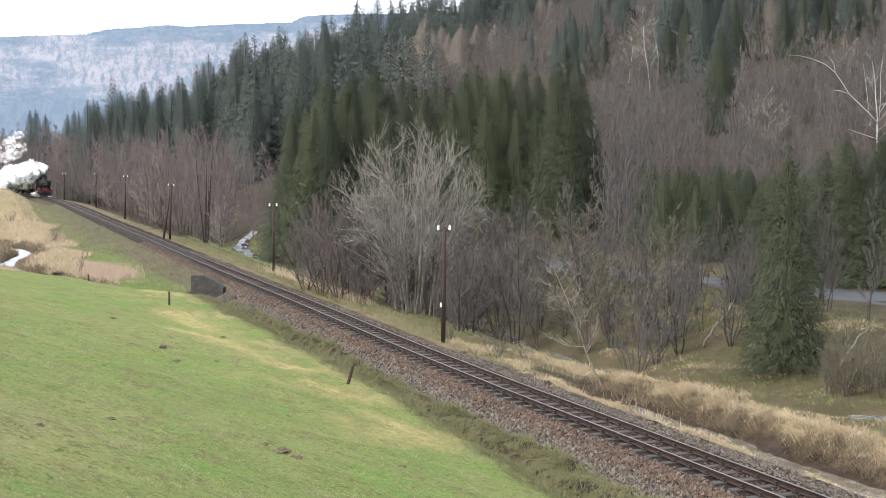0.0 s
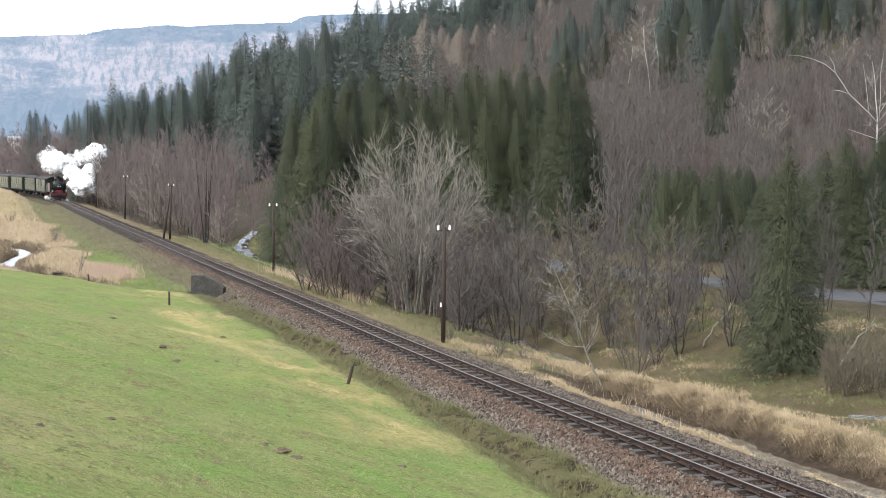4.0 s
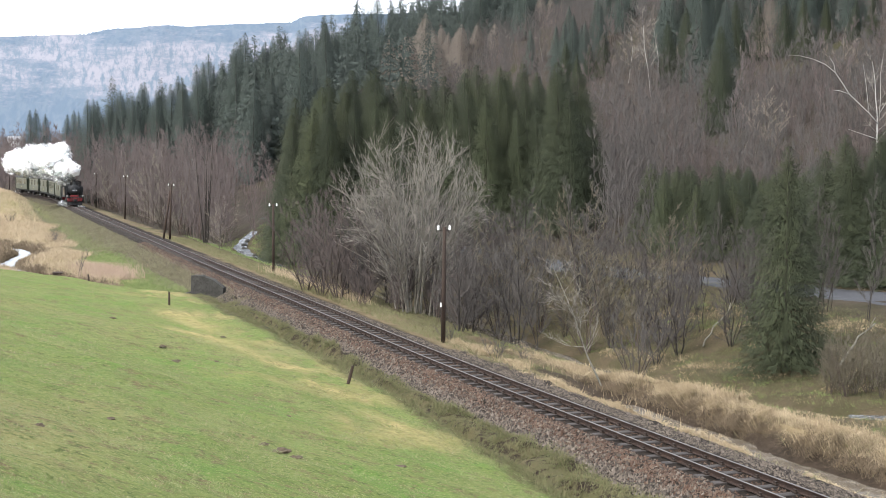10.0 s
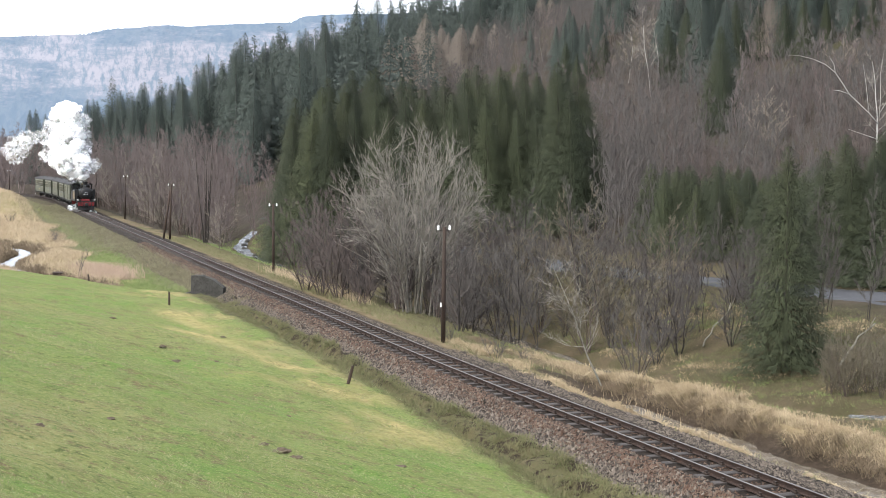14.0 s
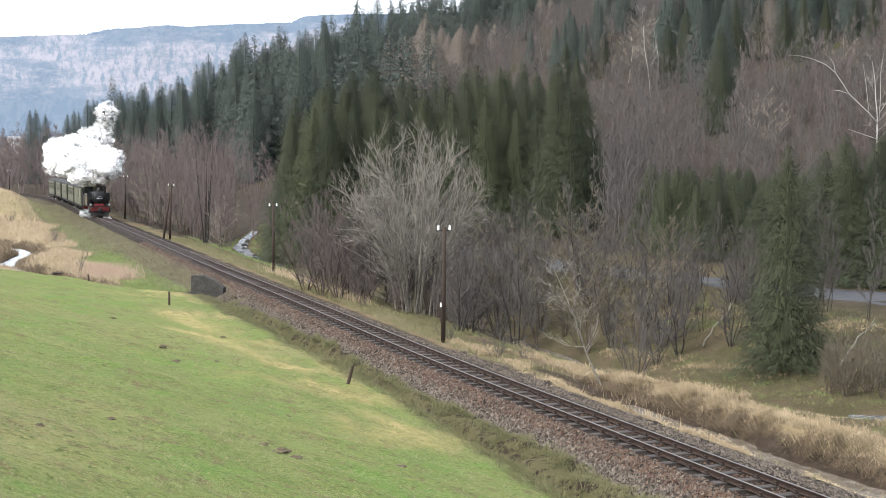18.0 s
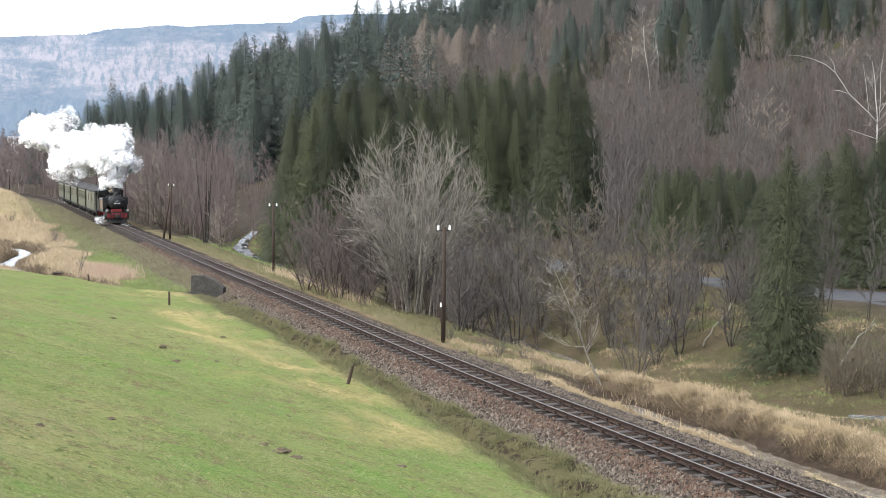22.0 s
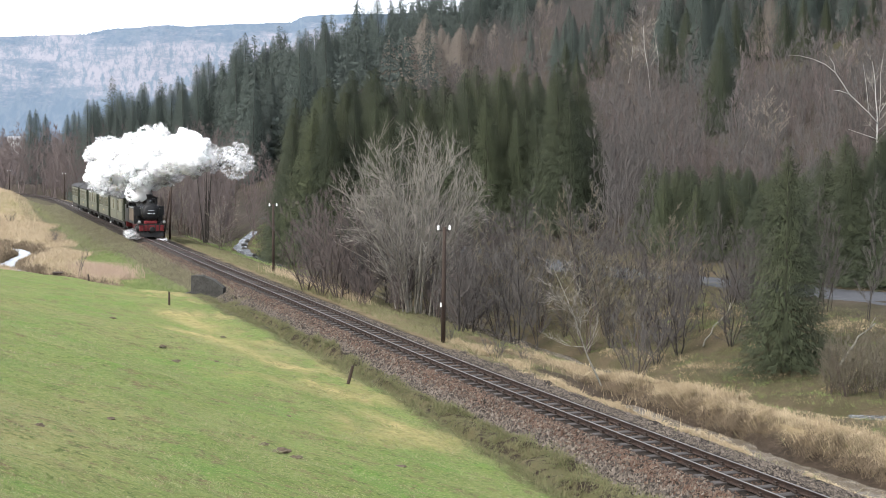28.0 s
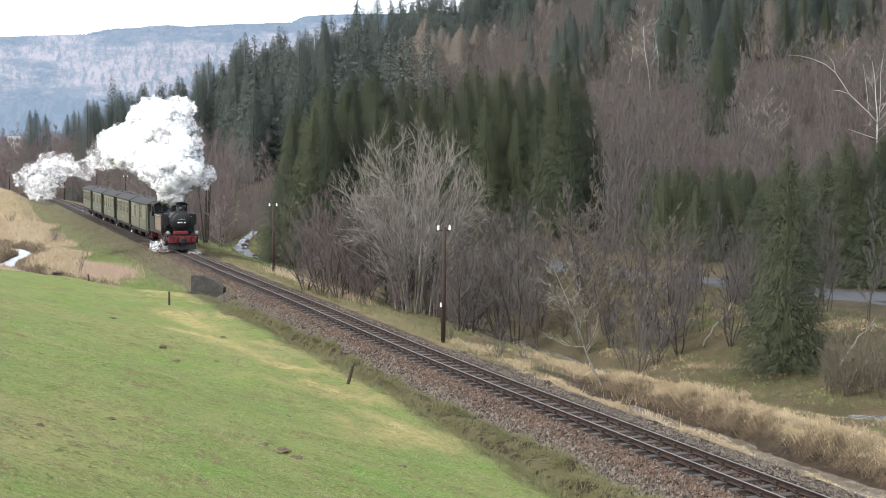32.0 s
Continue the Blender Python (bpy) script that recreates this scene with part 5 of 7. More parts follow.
def post(x, y, h, lean, mat="wood_grey"):
    b = Buf().tube([(0, 0, -0.2), (0.005, 0, h * 0.5), (0, 0.004, h)], [0.045, 0.042, 0.034], 7)
    t = tagged(new("fence_post", b.mesh("fence_post", M[mat])), "short weathered wooden stake at the meadow edge", "post", "stakes at the meadow edge")
    t.matrix_basis = pose(x, y, float(land(x, y)), 0, lean, 0)


post(-2.45, 36.05, 0.5, 15, "wood_dark")
post(-10.4, 53.4, 0.5, 0, "wood_dark")
post(-15.6, 62.0, 0.35, -6, "wood_dark")


def boulder(x, y, r, seed, label, mat="rock"):
    bm = bmesh.new()
    bmesh.ops.create_icosphere(bm, subdivisions=3, radius=r)
    for v in bm.verts:
        n = noise.noise(v.co / r * 1.3 + Vector((seed, 0, 0)))
        v.co *= 1 + 0.35 * n
        v.co.z *= 0.75
    me = bpy.data.meshes.new("field_stone")
    bm.to_mesh(me)
    bm.free()
    me.materials.append(M[mat])
    ob = tagged(new("field_stone", me), label, "stone")
    ob.matrix_basis = pose(x, y, float(land(x, y)) + r * 0.35, 10, 5, seed * 40)


bx, by = on_line(29.2, -3.0)[0].x, on_line(29.2, -3.0)[0].y
boulder(bx, by, 0.17, 3, "pale rounded stone on the mossy ditch bank")


for k, (bq, byy, br) in enumerate(((8.5, 110, 0.30), (8.0, 114, 0.24), (8.9, 118, 0.30), (8.6, 122, 0.26), (9.4, 125, 0.34), (10.2, 129, 0.30), (10.9, 131, 0.26))):
    boulder(float(from_qy(bq, byy)[0]), byy, br, 5 + k, "dark wet stone in the rapids of the brook", "concrete")


def molehill(x, y, r, seed):
    """A low crumbly mound of soil."""
    bm = bmesh.new()
    bmesh.ops.create_icosphere(bm, subdivisions=3, radius=r)
    for v in bm.verts:
        lump = noise.noise(v.co / r * 1.6 + Vector((seed * 3.7, 0, 0))) + 0.6 * noise.noise(v.co / r * 4.5 + Vector((0, seed * 2.3, 0)))
        v.co = Vector((v.co.x * (1.15 + 0.5 * lump), v.co.y * (1.15 + 0.5 * lump), v.co.z * (0.24 + 0.3 * lump)))
    me = bpy.data.meshes.new("molehill")
    bm.to_mesh(me)
    bm.free()
    me.materials.append(M["soil"])
    ob = tagged(new("molehill", me), "small crumbly brown molehill in the meadow grass", "molehill", "molehills in the meadow")
    ob.matrix_basis = pose(x, y, float(land(x, y)))


def culvert():
    """Masonry headwall with a sloping top, where the side brook passes under the line."""
    t = thing("culvert_headwall", "dark mossy masonry culvert wall beside the track", "culvert", m=pose(-12.2, 72.8, -1.07, 0, 0, -10))
    prof = [(-0.80, 1.38), (-0.74, 1.45), (-0.10, 1.42), (0.38, 1.26), (0.92, 0.86)]
    k = len(prof)
    v = [(x, y, 0.0) for x, z in prof for y in (-0.22, 0.25)] + [(x, y, z) for x, z in prof for y in (-0.22, 0.25)]
    f = []
    for i in range(k - 1):
        e, o = 2 * i, 2 * k
        f += [(e, e + 2, e + 2 + o, e + o), (e + 3, e + 1, e + 1 + o, e + 3 + o), (e + o, e + 2 + o, e + 3 + o, e + 1 + o), (e + 1, e + 3, e + 2, e)]
    f += [(1, 0, 2 * k, 2 * k + 1), (2 * k - 2, 2 * k - 1, 4 * k - 1, 4 * k - 2)]
    part("wall", Buf().add(v, f), M["concrete"], t)
    part("coping", Buf().box(-0.76, -0.12, -0.23, 0.26, 1.448, 1.480, 0.01), M["concrete"], t, "worn capping slab")
    part("wing", Buf().box(-0.96, -0.805, -0.95, 0.2, 0.0, 0.62, 0.03), M["concrete"], t, "short side wing")


culvert()
gx0, gy0 = -24.6, 90.0
gz0 = -1.32
crate = thing("plank_cover", "dark weathered plank cover over the side brook", "cover", m=pose(gx0, gy0, gz0, 0, 0, 15))
for i in range(4):
    part("plank", Buf().box(-0.35, 0.35, -0.4 + i * 0.2, -0.215 + i * 0.2, 0.40 + 0.01 * (i % 2), 0.46 + 0.01 * (i % 2), 0.008), M["wood_dark"], crate)
part("frame", Buf().box(-0.32, 0.32, -0.36, 0.36, -0.5, 0.40, 0.02), M["wood_dark"], crate)

# a house far down the valley
house = thing("house", "small far white house with a pale roof among trees", "house", m=pose(-152.5, 505, 9.4, 0, 0, 30) @ Matrix.Diagonal((0.6, 0.6, 0.6, 1)))
part("wall", Buf().box(-4, 4, -3, 3, -7, 4, 0.05), M["plaster"], house)
part("roof", Buf().add([(-4.4, -3.5, 3.9), (4.4, -3.5, 3.9), (4.4, 3.5, 3.9), (-4.4, 3.5, 3.9), (-4.4, 0, 6.6), (4.4, 0, 6.6)], [(0, 1, 5, 4), (2, 3, 4, 5), (1, 2, 5), (3, 0, 4), (3, 2, 1, 0)]), M["tiles"], house)


# ---- grass, dry stalks and loose stones ----
def blades(name, label, pts, hmin, hmax, width, mat, seed, bend=0.5, category="grass", short=1.0):
    rs = np.random.RandomState(seed)
    pts = np.asarray(pts)
    n = len(pts)
    z = land(pts[:, 0], pts[:, 1])
    base = np.stack([pts[:, 0], pts[:, 1], z - 0.01], 1)
    a = rs.uniform(0, 6.283, n)
    w = np.stack([np.cos(a), np.sin(a), 0 * a], 1) * (width * rs.uniform(0.6, 1.3, n))[:, None]
    view_scale = np.interp(pts[:, 1], [8, 26], [short, 1.0])      # blades made smaller near the camera, to look fine in view
    h, w = rs.uniform(hmin, hmax, n) * view_scale, w * view_scale[:, None]
    tip = base + np.stack([rs.randn(n) * bend * h, rs.randn(n) * bend * h, h], 1)
    me = Buf().tris(np.stack([base - w, base + w, tip], 1)).mesh(name, mat)
    return tagged(new(name, me), label, category, kind="stuff")


def tufts(name, label, pts, per, spread, hmin, hmax, width, mat, seed):
    """Grass in clumps, the blades of each leaning one way."""
    rs = np.random.RandomState(seed)
    n = len(pts)
    p = np.repeat(pts, per, 0) + rs.randn(n * per, 2) * spread * 0.6
    lean = np.repeat(rs.randn(n, 2) * 0.35 + np.array([-0.15, -0.1]), per, 0) + rs.randn(n * per, 2) * 0.35
    h = np.repeat(rs.uniform(hmin, hmax, n) * (1 + 0.45 * waves(pts[:, 0], pts[:, 1], 3.5, 51)), per) * rs.uniform(0.5, 1.1, n * per)
    z = land(p[:, 0], p[:, 1])
    base = np.stack([p[:, 0], p[:, 1], z - 0.02], 1)
    a = rs.uniform(0, 6.283, n * per)
    w = np.stack([np.cos(a), np.sin(a), 0 * a], 1) * (width * rs.uniform(0.6, 1.3, n * per))[:, None]
    tip = base + np.stack([lean[:, 0] * h, lean[:, 1] * h, h], 1)
    me = Buf().tris(np.stack([base - w, base + w, tip], 1)).mesh(name, mat)
    return tagged(new(name, me), label, "grass", kind="stuff")


def lodged(name, label, pts, per, spread, hmin, hmax, width, mat, seed, fall):
    """Long grass in clumps, each blade rising and then falling over towards fall."""
    rs = np.random.RandomState(seed)
    n = len(pts)
    p = np.repeat(pts, per, 0) + rs.randn(n * per, 2) * spread
    way = np.repeat(np.array(fall)[None] + rs.randn(n, 2) * 0.55, per, 0) + rs.randn(n * per, 2) * 0.35
    h = np.repeat(rs.uniform(hmin, hmax, n) * np.clip(1 + 0.7 * waves(pts[:, 0], pts[:, 1], 2.2, 51), 0.25, 2), per) * rs.uniform(0.5, 1.1, n * per)
    base = np.stack([p[:, 0], p[:, 1], land(p[:, 0], p[:, 1]) - 0.02], 1)
    a = rs.uniform(0, 6.283, n * per)
    w = np.stack([np.cos(a), np.sin(a), 0 * a], 1) * (width * rs.uniform(0.6, 1.3, n * per))[:, None]
    mid = base + np.stack([way[:, 0] * h * 0.4, way[:, 1] * h * 0.4, h], 1)
    drop = rs.uniform(-0.2, 0.75, n * per)
    tip = mid + np.stack([way[:, 0] * h * 0.9, way[:, 1] * h * 0.9, -drop * h], 1)
    me = Buf().tris(np.concatenate([np.stack([base - w, base + w, mid + w * 0.8], 1), np.stack([base - w, mid + w * 0.8, mid - w * 0.8], 1), np.stack([mid - w * 0.8, mid + w * 0.8, tip], 1)])).mesh(name, mat)
    return tagged(new(name, me), label, "grass", kind="stuff")


M["blade"] = simple("meadow_grass_blades", (0.172, 0.228, 0.060), (0.280, 0.320, 0.115), 0.5, 0.75, rnd=0.6, c3=(0.36, 0.355, 0.18), island=True, dist=0, fine=2)
M["bank_blade"] = simple("bank_grass_blades", (0.140, 0.118, 0.058), (0.230, 0.198, 0.106), 0.7, 0.85, rnd=0.8, c3=(0.110, 0.132, 0.042), island=True, dist=0, fine=3)
M["slope_blade"] = simple("slope_grass_blades", (0.205, 0.180, 0.105), (0.30, 0.262, 0.160), 0.35, 0.85, rnd=0.6, c3=(0.150, 0.152, 0.074), island=True, dist=0, fine=2)
M["tuft"] = simple("green_grass_tufts", (0.125, 0.190, 0.044), (0.205, 0.260, 0.082), 0.6, 0.8, rnd=0.5, c3=(0.27, 0.28, 0.12), island=True, dist=0, fine=2)
M["berm_straw"] = simple("tan_dead_grass", (0.45, 0.345, 0.195), (0.74, 0.600, 0.375), 0.7, 0.85, rnd=0.85, c3=(0.22, 0.155, 0.098), island=True, dist=0, fine=3)
M["hay"] = simple("brown_matted_grass", (0.175, 0.122, 0.074), (0.285, 0.212, 0.138), 0.7, 0.85, rnd=0.8, c3=(0.135, 0.105, 0.062), island=True, dist=0, fine=3)
M["reed"] = simple("pinkish_dead_reed", (0.43, 0.30, 0.205), (0.60, 0.445, 0.33), 0.8, 0.85, rnd=0.7, c3=(0.31, 0.235, 0.175), island=True, dist=0, fine=3)
M["soil"] = simple("bare_soil", (0.100, 0.074, 0.046), (0.165, 0.125, 0.082), 6, 0.95, fine=30, dist=0.03)
M["straw"] = simple("straw_blades", (0.45, 0.345, 0.205), (0.62, 0.50, 0.33), 0.7, 0.85, rnd=0.7, c3=(0.34, 0.255, 0.165), island=True, dist=0, fine=3)
M["moss_blade"] = simple("faded_grass_blades", (0.185, 0.160, 0.080), (0.275, 0.235, 0.135), 0.7, 0.85, rnd=0.8, c3=(0.135, 0.150, 0.052), island=True, dist=0, fine=3)
for key in ("blade", "bank_blade", "slope_blade", "tuft", "straw", "berm_straw", "hay", "reed", "moss_blade"):
    sunward_normal(M[key].node_tree, 0.45)
rs = np.random.RandomState(17)
yy = np.exp(rs.uniform(math.log(6.5), math.log(64), 270000))
xx = rs.uniform(-0.33, 0.33, len(yy)) * yy
qq, _ = to_qy(xx, yy)
ok = (qq < -4.3 - 0.55 * smooth(42, 56, yy))
blades("meadow_grass", "short spring-green meadow grass", np.stack([xx, yy], 1)[ok], 0.02, 0.06, 0.0045, M["blade"], 1, 0.9, short=0.45)
ty = np.exp(rs.uniform(math.log(7), math.log(60), 20000))
tx = rs.uniform(-0.33, 0.33, len(ty)) * ty
okt = (ty > 9) & (to_qy(tx, ty)[0] < -4.4) & (waves(tx, ty, 3.5, 44) > -0.1)
tufts("meadow_tufts", "darker green grass tufts in the meadow", np.stack([tx, ty], 1)[okt], 12, 0.045, 0.02, 0.06, 0.004, M["tuft"], 12)
pick = ok & (rs.uniform(0, 1, len(yy)) < 0.07 + 0.06 * waves(xx, yy, 3.0, 45))
blades("withered_grass", "pale withered stalks among the meadow grass", np.stack([xx, yy], 1)[pick] + 0.03, 0.02, 0.06, 0.004, M["straw"], 11, 1.0, short=0.5)
yy = rs.uniform(26, 62, 26000)
qq = -rs.uniform(4.5, 11, len(yy))
bx2, _ = from_qy(qq, yy)
keep = waves(bx2, yy, 5.5, 61) + 0.5 * waves(bx2, yy, 1.7, 62) + 0.5 * smooth(9.5, 5.0, -qq) > 0.75
blades("withered_grass", "pale flattened dry grass in patches along the meadow edge", np.stack([bx2, yy], 1)[keep], 0.02, 0.07, 0.007, M["moss_blade"], 21, 1.2)
yy = np.exp(rs.uniform(math.log(20), math.log(75), 18000))
qq = rs.uniform(-5.0, -2.5, len(yy))
blades("bank_grass", "matted faded grass and moss on the ditch bank", np.stack(from_qy(qq, yy), 1), 0.04, 0.14, 0.008, M["bank_blade"], 2, 0.9)
cy = rs.uniform(20, 74, 5200)
cq = -rs.uniform(2.15, 4.6, len(cy)) * (1 + 0.09 * smooth(42, 56, cy))
lumps = waves(from_qy(cq, cy)[0], cy, 1.6, 71) > -0.05
cq, cy = cq[lumps], cy[lumps]
tufts("bank_tufts", "hummocky brown and olive grass tufts on the ditch bank", np.stack(from_qy(cq, cy), 1), 22, 0.13, 0.05, 0.16, 0.007, M["bank_blade"], 13)
cy = rs.uniform(18, 62, 4200)
cq = 5.75 + rs.randn(len(cy)) * 0.7
okc = (cq > 5.2) & (cq < 7.6) & (rs.uniform(0, 1, len(cy)) < smooth(56, 46, cy)) & (waves(*from_qy(cq, cy), 2.2, 81) > -0.35)
lodged("dry_grass", "long straw-coloured dry grass falling over on the ditch berm", np.stack(from_qy(cq[okc], cy[okc]), 1), 22, 0.10, 0.07, 0.34, 0.006, M["berm_straw"], 3, (-0.8, -0.4))
lodged("dry_grass", "darker brown dead grass in the tufts of the berm", np.stack(from_qy(cq[okc], cy[okc]), 1)[::2], 22, 0.14, 0.04, 0.20, 0.006, M["hay"], 35, (-1.0, -0.4))
cy = rs.uniform(18, 58, 1500)
cq = rs.uniform(4.9, 5.4, len(cy))
lodged("dry_grass", "brown matted grass hanging over the cut bank of the ditch", np.stack(from_qy(cq, cy), 1), 24, 0.10, 0.05, 0.18, 0.006, M["hay"], 31, (-1.1, -0.4))
cy = rs.uniform(18, 60, 900)
cq = rs.uniform(5.2, 8.2, len(cy))
okc = waves(*from_qy(cq, cy), 3.0, 83) > 0.25
tufts("berm_grass", "fresh green grass between the dry tufts of the berm", np.stack(from_qy(cq[okc], cy[okc]), 1), 20, 0.13, 0.06, 0.2, 0.008, M["tuft"], 32)
cy = rs.uniform(20, 56, 1000)
cq = 3.42 + rs.randn(len(cy)) * 0.2
okc = waves(*from_qy(cq, cy), 2.4, 84) > -0.1
lodged("verge_straw", "pale dry grass along the ballast edge of the ditch", np.stack(from_qy(cq[okc], cy[okc]), 1), 26, 0.10, 0.06, 0.22, 0.006, M["berm_straw"], 33, (0.3, -0.5))
cy = rs.uniform(20, 72, 3000)
cq = -rs.uniform(2.2, 4.6, len(cy))
okc = waves(*from_qy(cq, cy), 1.8, 85) > -0.2
lodged("bank_straw", "matted brown grass falling over the ditch bank", np.stack(from_qy(cq[okc], cy[okc]), 1), 16, 0.12, 0.05, 0.17, 0.007, M["bank_blade"], 34, (0.6, -0.3))
yy = rs.uniform(68, 200, 60000)
qq = -rs.uniform(1.3, 7.5, len(yy))
keep = (-qq < 3.4 + 0.5 * waves(from_qy(qq, yy)[0], yy, 4, 87)) | (yy > 112 + 8 * waves(qq, yy, 3, 88))
blades("bank_grass", "faded olive-brown grass on the railway bank", np.stack(from_qy(qq, yy), 1)[keep], 0.05, 0.2, 0.018, M["slope_blade"], 9, 0.8)
yy = rs.uniform(68, 106, 26000)
qq = -rs.uniform(3.0, 8.6, len(yy))
keep = (near_path(-qq, yy, GULLY) > 0.75) & (-qq < np.interp(yy, [70, 77, 90, 97, 110], [6, 8.6, 7.5, 6.0, 5.5]))
blades("gully_grass", "fresh green grass on the side brook's bank", np.stack(from_qy(qq, yy), 1)[keep], 0.05, 0.16, 0.014, M["tuft"], 14, 0.7)
gr = np.random.RandomState(63)
yy = gr.uniform(66, 84, 20000)
qq = -gr.uniform(2.9, 7.5, len(yy))
keep = near_path(-qq, yy, GULLY) > 0.75
blades("gully_grass", "fresh green grass on the mound beside the culvert", np.stack(from_qy(qq, yy), 1)[keep], 0.05, 0.15, 0.014, M["tuft"], 18, 0.7)
yy = rs.uniform(94, 152, 5000)
qq = -rs.normal(4.4, 0.75, len(yy))
blades("gully_grass", "fresh green grass along the foot of the railway bank", np.stack(from_qy(qq, yy), 1), 0.05, 0.16, 0.02, M["tuft"], 16, 0.7)
yy = rs.uniform(100, 136, 9000)
qq = rs.uniform(6.0, 13.5, len(yy))
keep = near_path(qq, yy, RAPIDS) > 0.75
blades("brook_grass", "fresh green grass on the banks of the rapids", np.stack(from_qy(qq, yy), 1)[keep], 0.06, 0.25, 0.022, M["tuft"], 18, 0.7)
yy = rs.uniform(150, 235, 16000)
qq = -rs.uniform(6, 16, len(yy))
blades("dry_slope_grass", "pale dry grass on the slope beside the line", np.stack(from_qy(qq, yy), 1), 0.12, 0.4, 0.03, M["straw"], 10, 0.8)
yy = rs.uniform(66, 150, 80000)
qq = -rs.uniform(4.5, 17, len(yy))
wv = waves(from_qy(qq, yy)[0], yy, 9, 35)
keep = (near_path(-qq, yy, GULLY) > 1.05) & ((-qq) > 5.6 + 1.0 * wv) & (yy > 70)
blades("dry_meadow_grass", "pale dry grass on the flat beside the side brook", np.stack(from_qy(qq, yy), 1)[keep], 0.15, 0.5, 0.022, M["straw"], 4, 0.6)
yy = rs.uniform(30, 125, 22000)
qq = rs.uniform(2.7, 5.0, len(yy))
keep = ~((yy < 46) & (qq > 3.5) & (qq < 4.8)) & ((yy > 48) | (rs.uniform(0, 1, len(yy)) < 0.10))
blades("verge_grass", "mixed green and yellow grass along the track verge", np.stack(from_qy(qq, yy), 1)[keep], 0.06, 0.26, 0.012, M["moss_blade"], 5, 0.7)
yy = rs.uniform(34, 80, 80000)
qq = rs.uniform(5.0, 20, len(yy))
keep = (near_path(qq, yy, BROOK) > 1.1) & ((qq > 7.6) | (yy > 49))
blades("valley_grass", "rough tufted grass on the valley floor", np.stack(from_qy(qq, yy), 1)[keep], 0.04, 0.16, 0.009, M["bank_blade"], 6, 0.9)
ua, uy = rs.uniform(4, 16, 26000), rs.uniform(78, 138, 26000)
un = near_path(ua, uy, GULLY)
uk = (un > 0.8) & (un < 1.5)
lodged("brook_bank_grass", "brown grass hanging over the cut banks of the side brook", np.stack(from_qy(-ua[uk], uy[uk]), 1), 9, 0.2, 0.12, 0.38, 0.016, M["hay"], 46, (0.1, -0.5))
yy = rs.uniform(85.5, 94, 5200)
rx = -21.3 + rs.randn(len(yy)) * 0.8 - 0.36 * (yy - 89)
blades("reed_bed", "dense dead reddish-tan reeds by the side brook", np.stack([rx, yy], 1), 0.25, 0.75, 0.014, M["reed"], 36, 0.3)
cy = rs.uniform(36, 62, 4200)
cq = rs.uniform(7.4, 19, len(cy))
spot = waves(*from_qy(cq, cy), 4.2, 91) + 0.4 * waves(*from_qy(cq, cy), 1.4, 92)
dry_spot = near_path(cq, cy, BROOK) > 1.1
tufts("valley_tufts", "fresh green grass tufts on the damp valley floor", np.stack(from_qy(cq, cy), 1)[(spot > 0.12) & dry_spot], 18, 0.18, 0.03, 0.11, 0.008, M["tuft"], 41)
lodged("valley_straw", "flattened straw-coloured grass on the valley floor", np.stack(from_qy(cq, cy), 1)[(spot < -0.15) & dry_spot], 14, 0.20, 0.03, 0.12, 0.007, M["berm_straw"], 42, (-0.6, -0.4))
yy = rs.uniform(70, 90, 1400)
blades("reed_stalks", "upright pale dry stalks below the bushes", np.stack(from_qy(rs.normal(4.4, 0.4, len(yy)), yy), 1), 0.25, 0.7, 0.012, M["straw"], 7, 0.25)
yy = rs.uniform(40, 50, 160)
blades("reed_stalks", "tall dry stalks on the ditch edge", np.stack(from_qy(rs.normal(4.9, 0.35, len(yy)), yy), 1), 0.2, 0.5, 0.006, M["straw"], 8, 0.35)


for k, (mx, my, mr) in enumerate(((-0.75, 24.6, 0.16), (-2.6, 22.4, 0.18), (-2.35, 22.2, 0.12), (-2.9, 22.6, 0.10), (-4.9, 20.5, 0.10), (-6.3, 33.0, 0.14), (-5.6, 34.5, 0.10), (-8.5, 38.0, 0.16), (-7.2, 36.0, 0.12), (-5.0, 17.2, 0.12), (-4.6, 16.9, 0.09), (-3.1, 27.8, 0.10), (-9.9, 42.0, 0.14), (-6.9, 44.0, 0.12))):
    molehill(mx, my, mr * 0.72, k)


def stones(name, label, q, y, size, mat, seed, lift=0.0):
    rs = np.random.RandomState(seed)
    n = len(q)
    x, yv = from_qy(q, y)
    z = land(x, yv)
    z = np.where(np.abs(q) < 1.6, np.maximum(z, np.interp(q, [-1.6, -1.15, -0.9, 0.9, 1.15, 1.6], [-0.46, -0.21, -0.17, -0.17, -0.21, -0.5])), z)
    c = np.stack([x, yv, z + lift], 1)
    o = np.array([(1, 0, -0.3), (0, 1, -0.3), (-1, 0, -0.3), (0, -1, -0.3), (0, 0, 0.9)], float)
    v = c[:, None] + (o[None] + rs.randn(n, 5, 3) * 0.28) * (size * rs.uniform(0.5, 1.35, n))[:, None, None]
    f = np.array([(0, 1, 4), (1, 2, 4), (2, 3, 4), (3, 0, 4)])
    me = bpy.data.meshes.new(name)
    me.from_pydata(v.reshape(-1, 3).tolist(), [], (f[None] + (np.arange(n) * 5)[:, None, None]).reshape(-1, 3).tolist())
    me.materials.append(mat)
    return tagged(new(name, me), label, "ballast", kind="stuff")


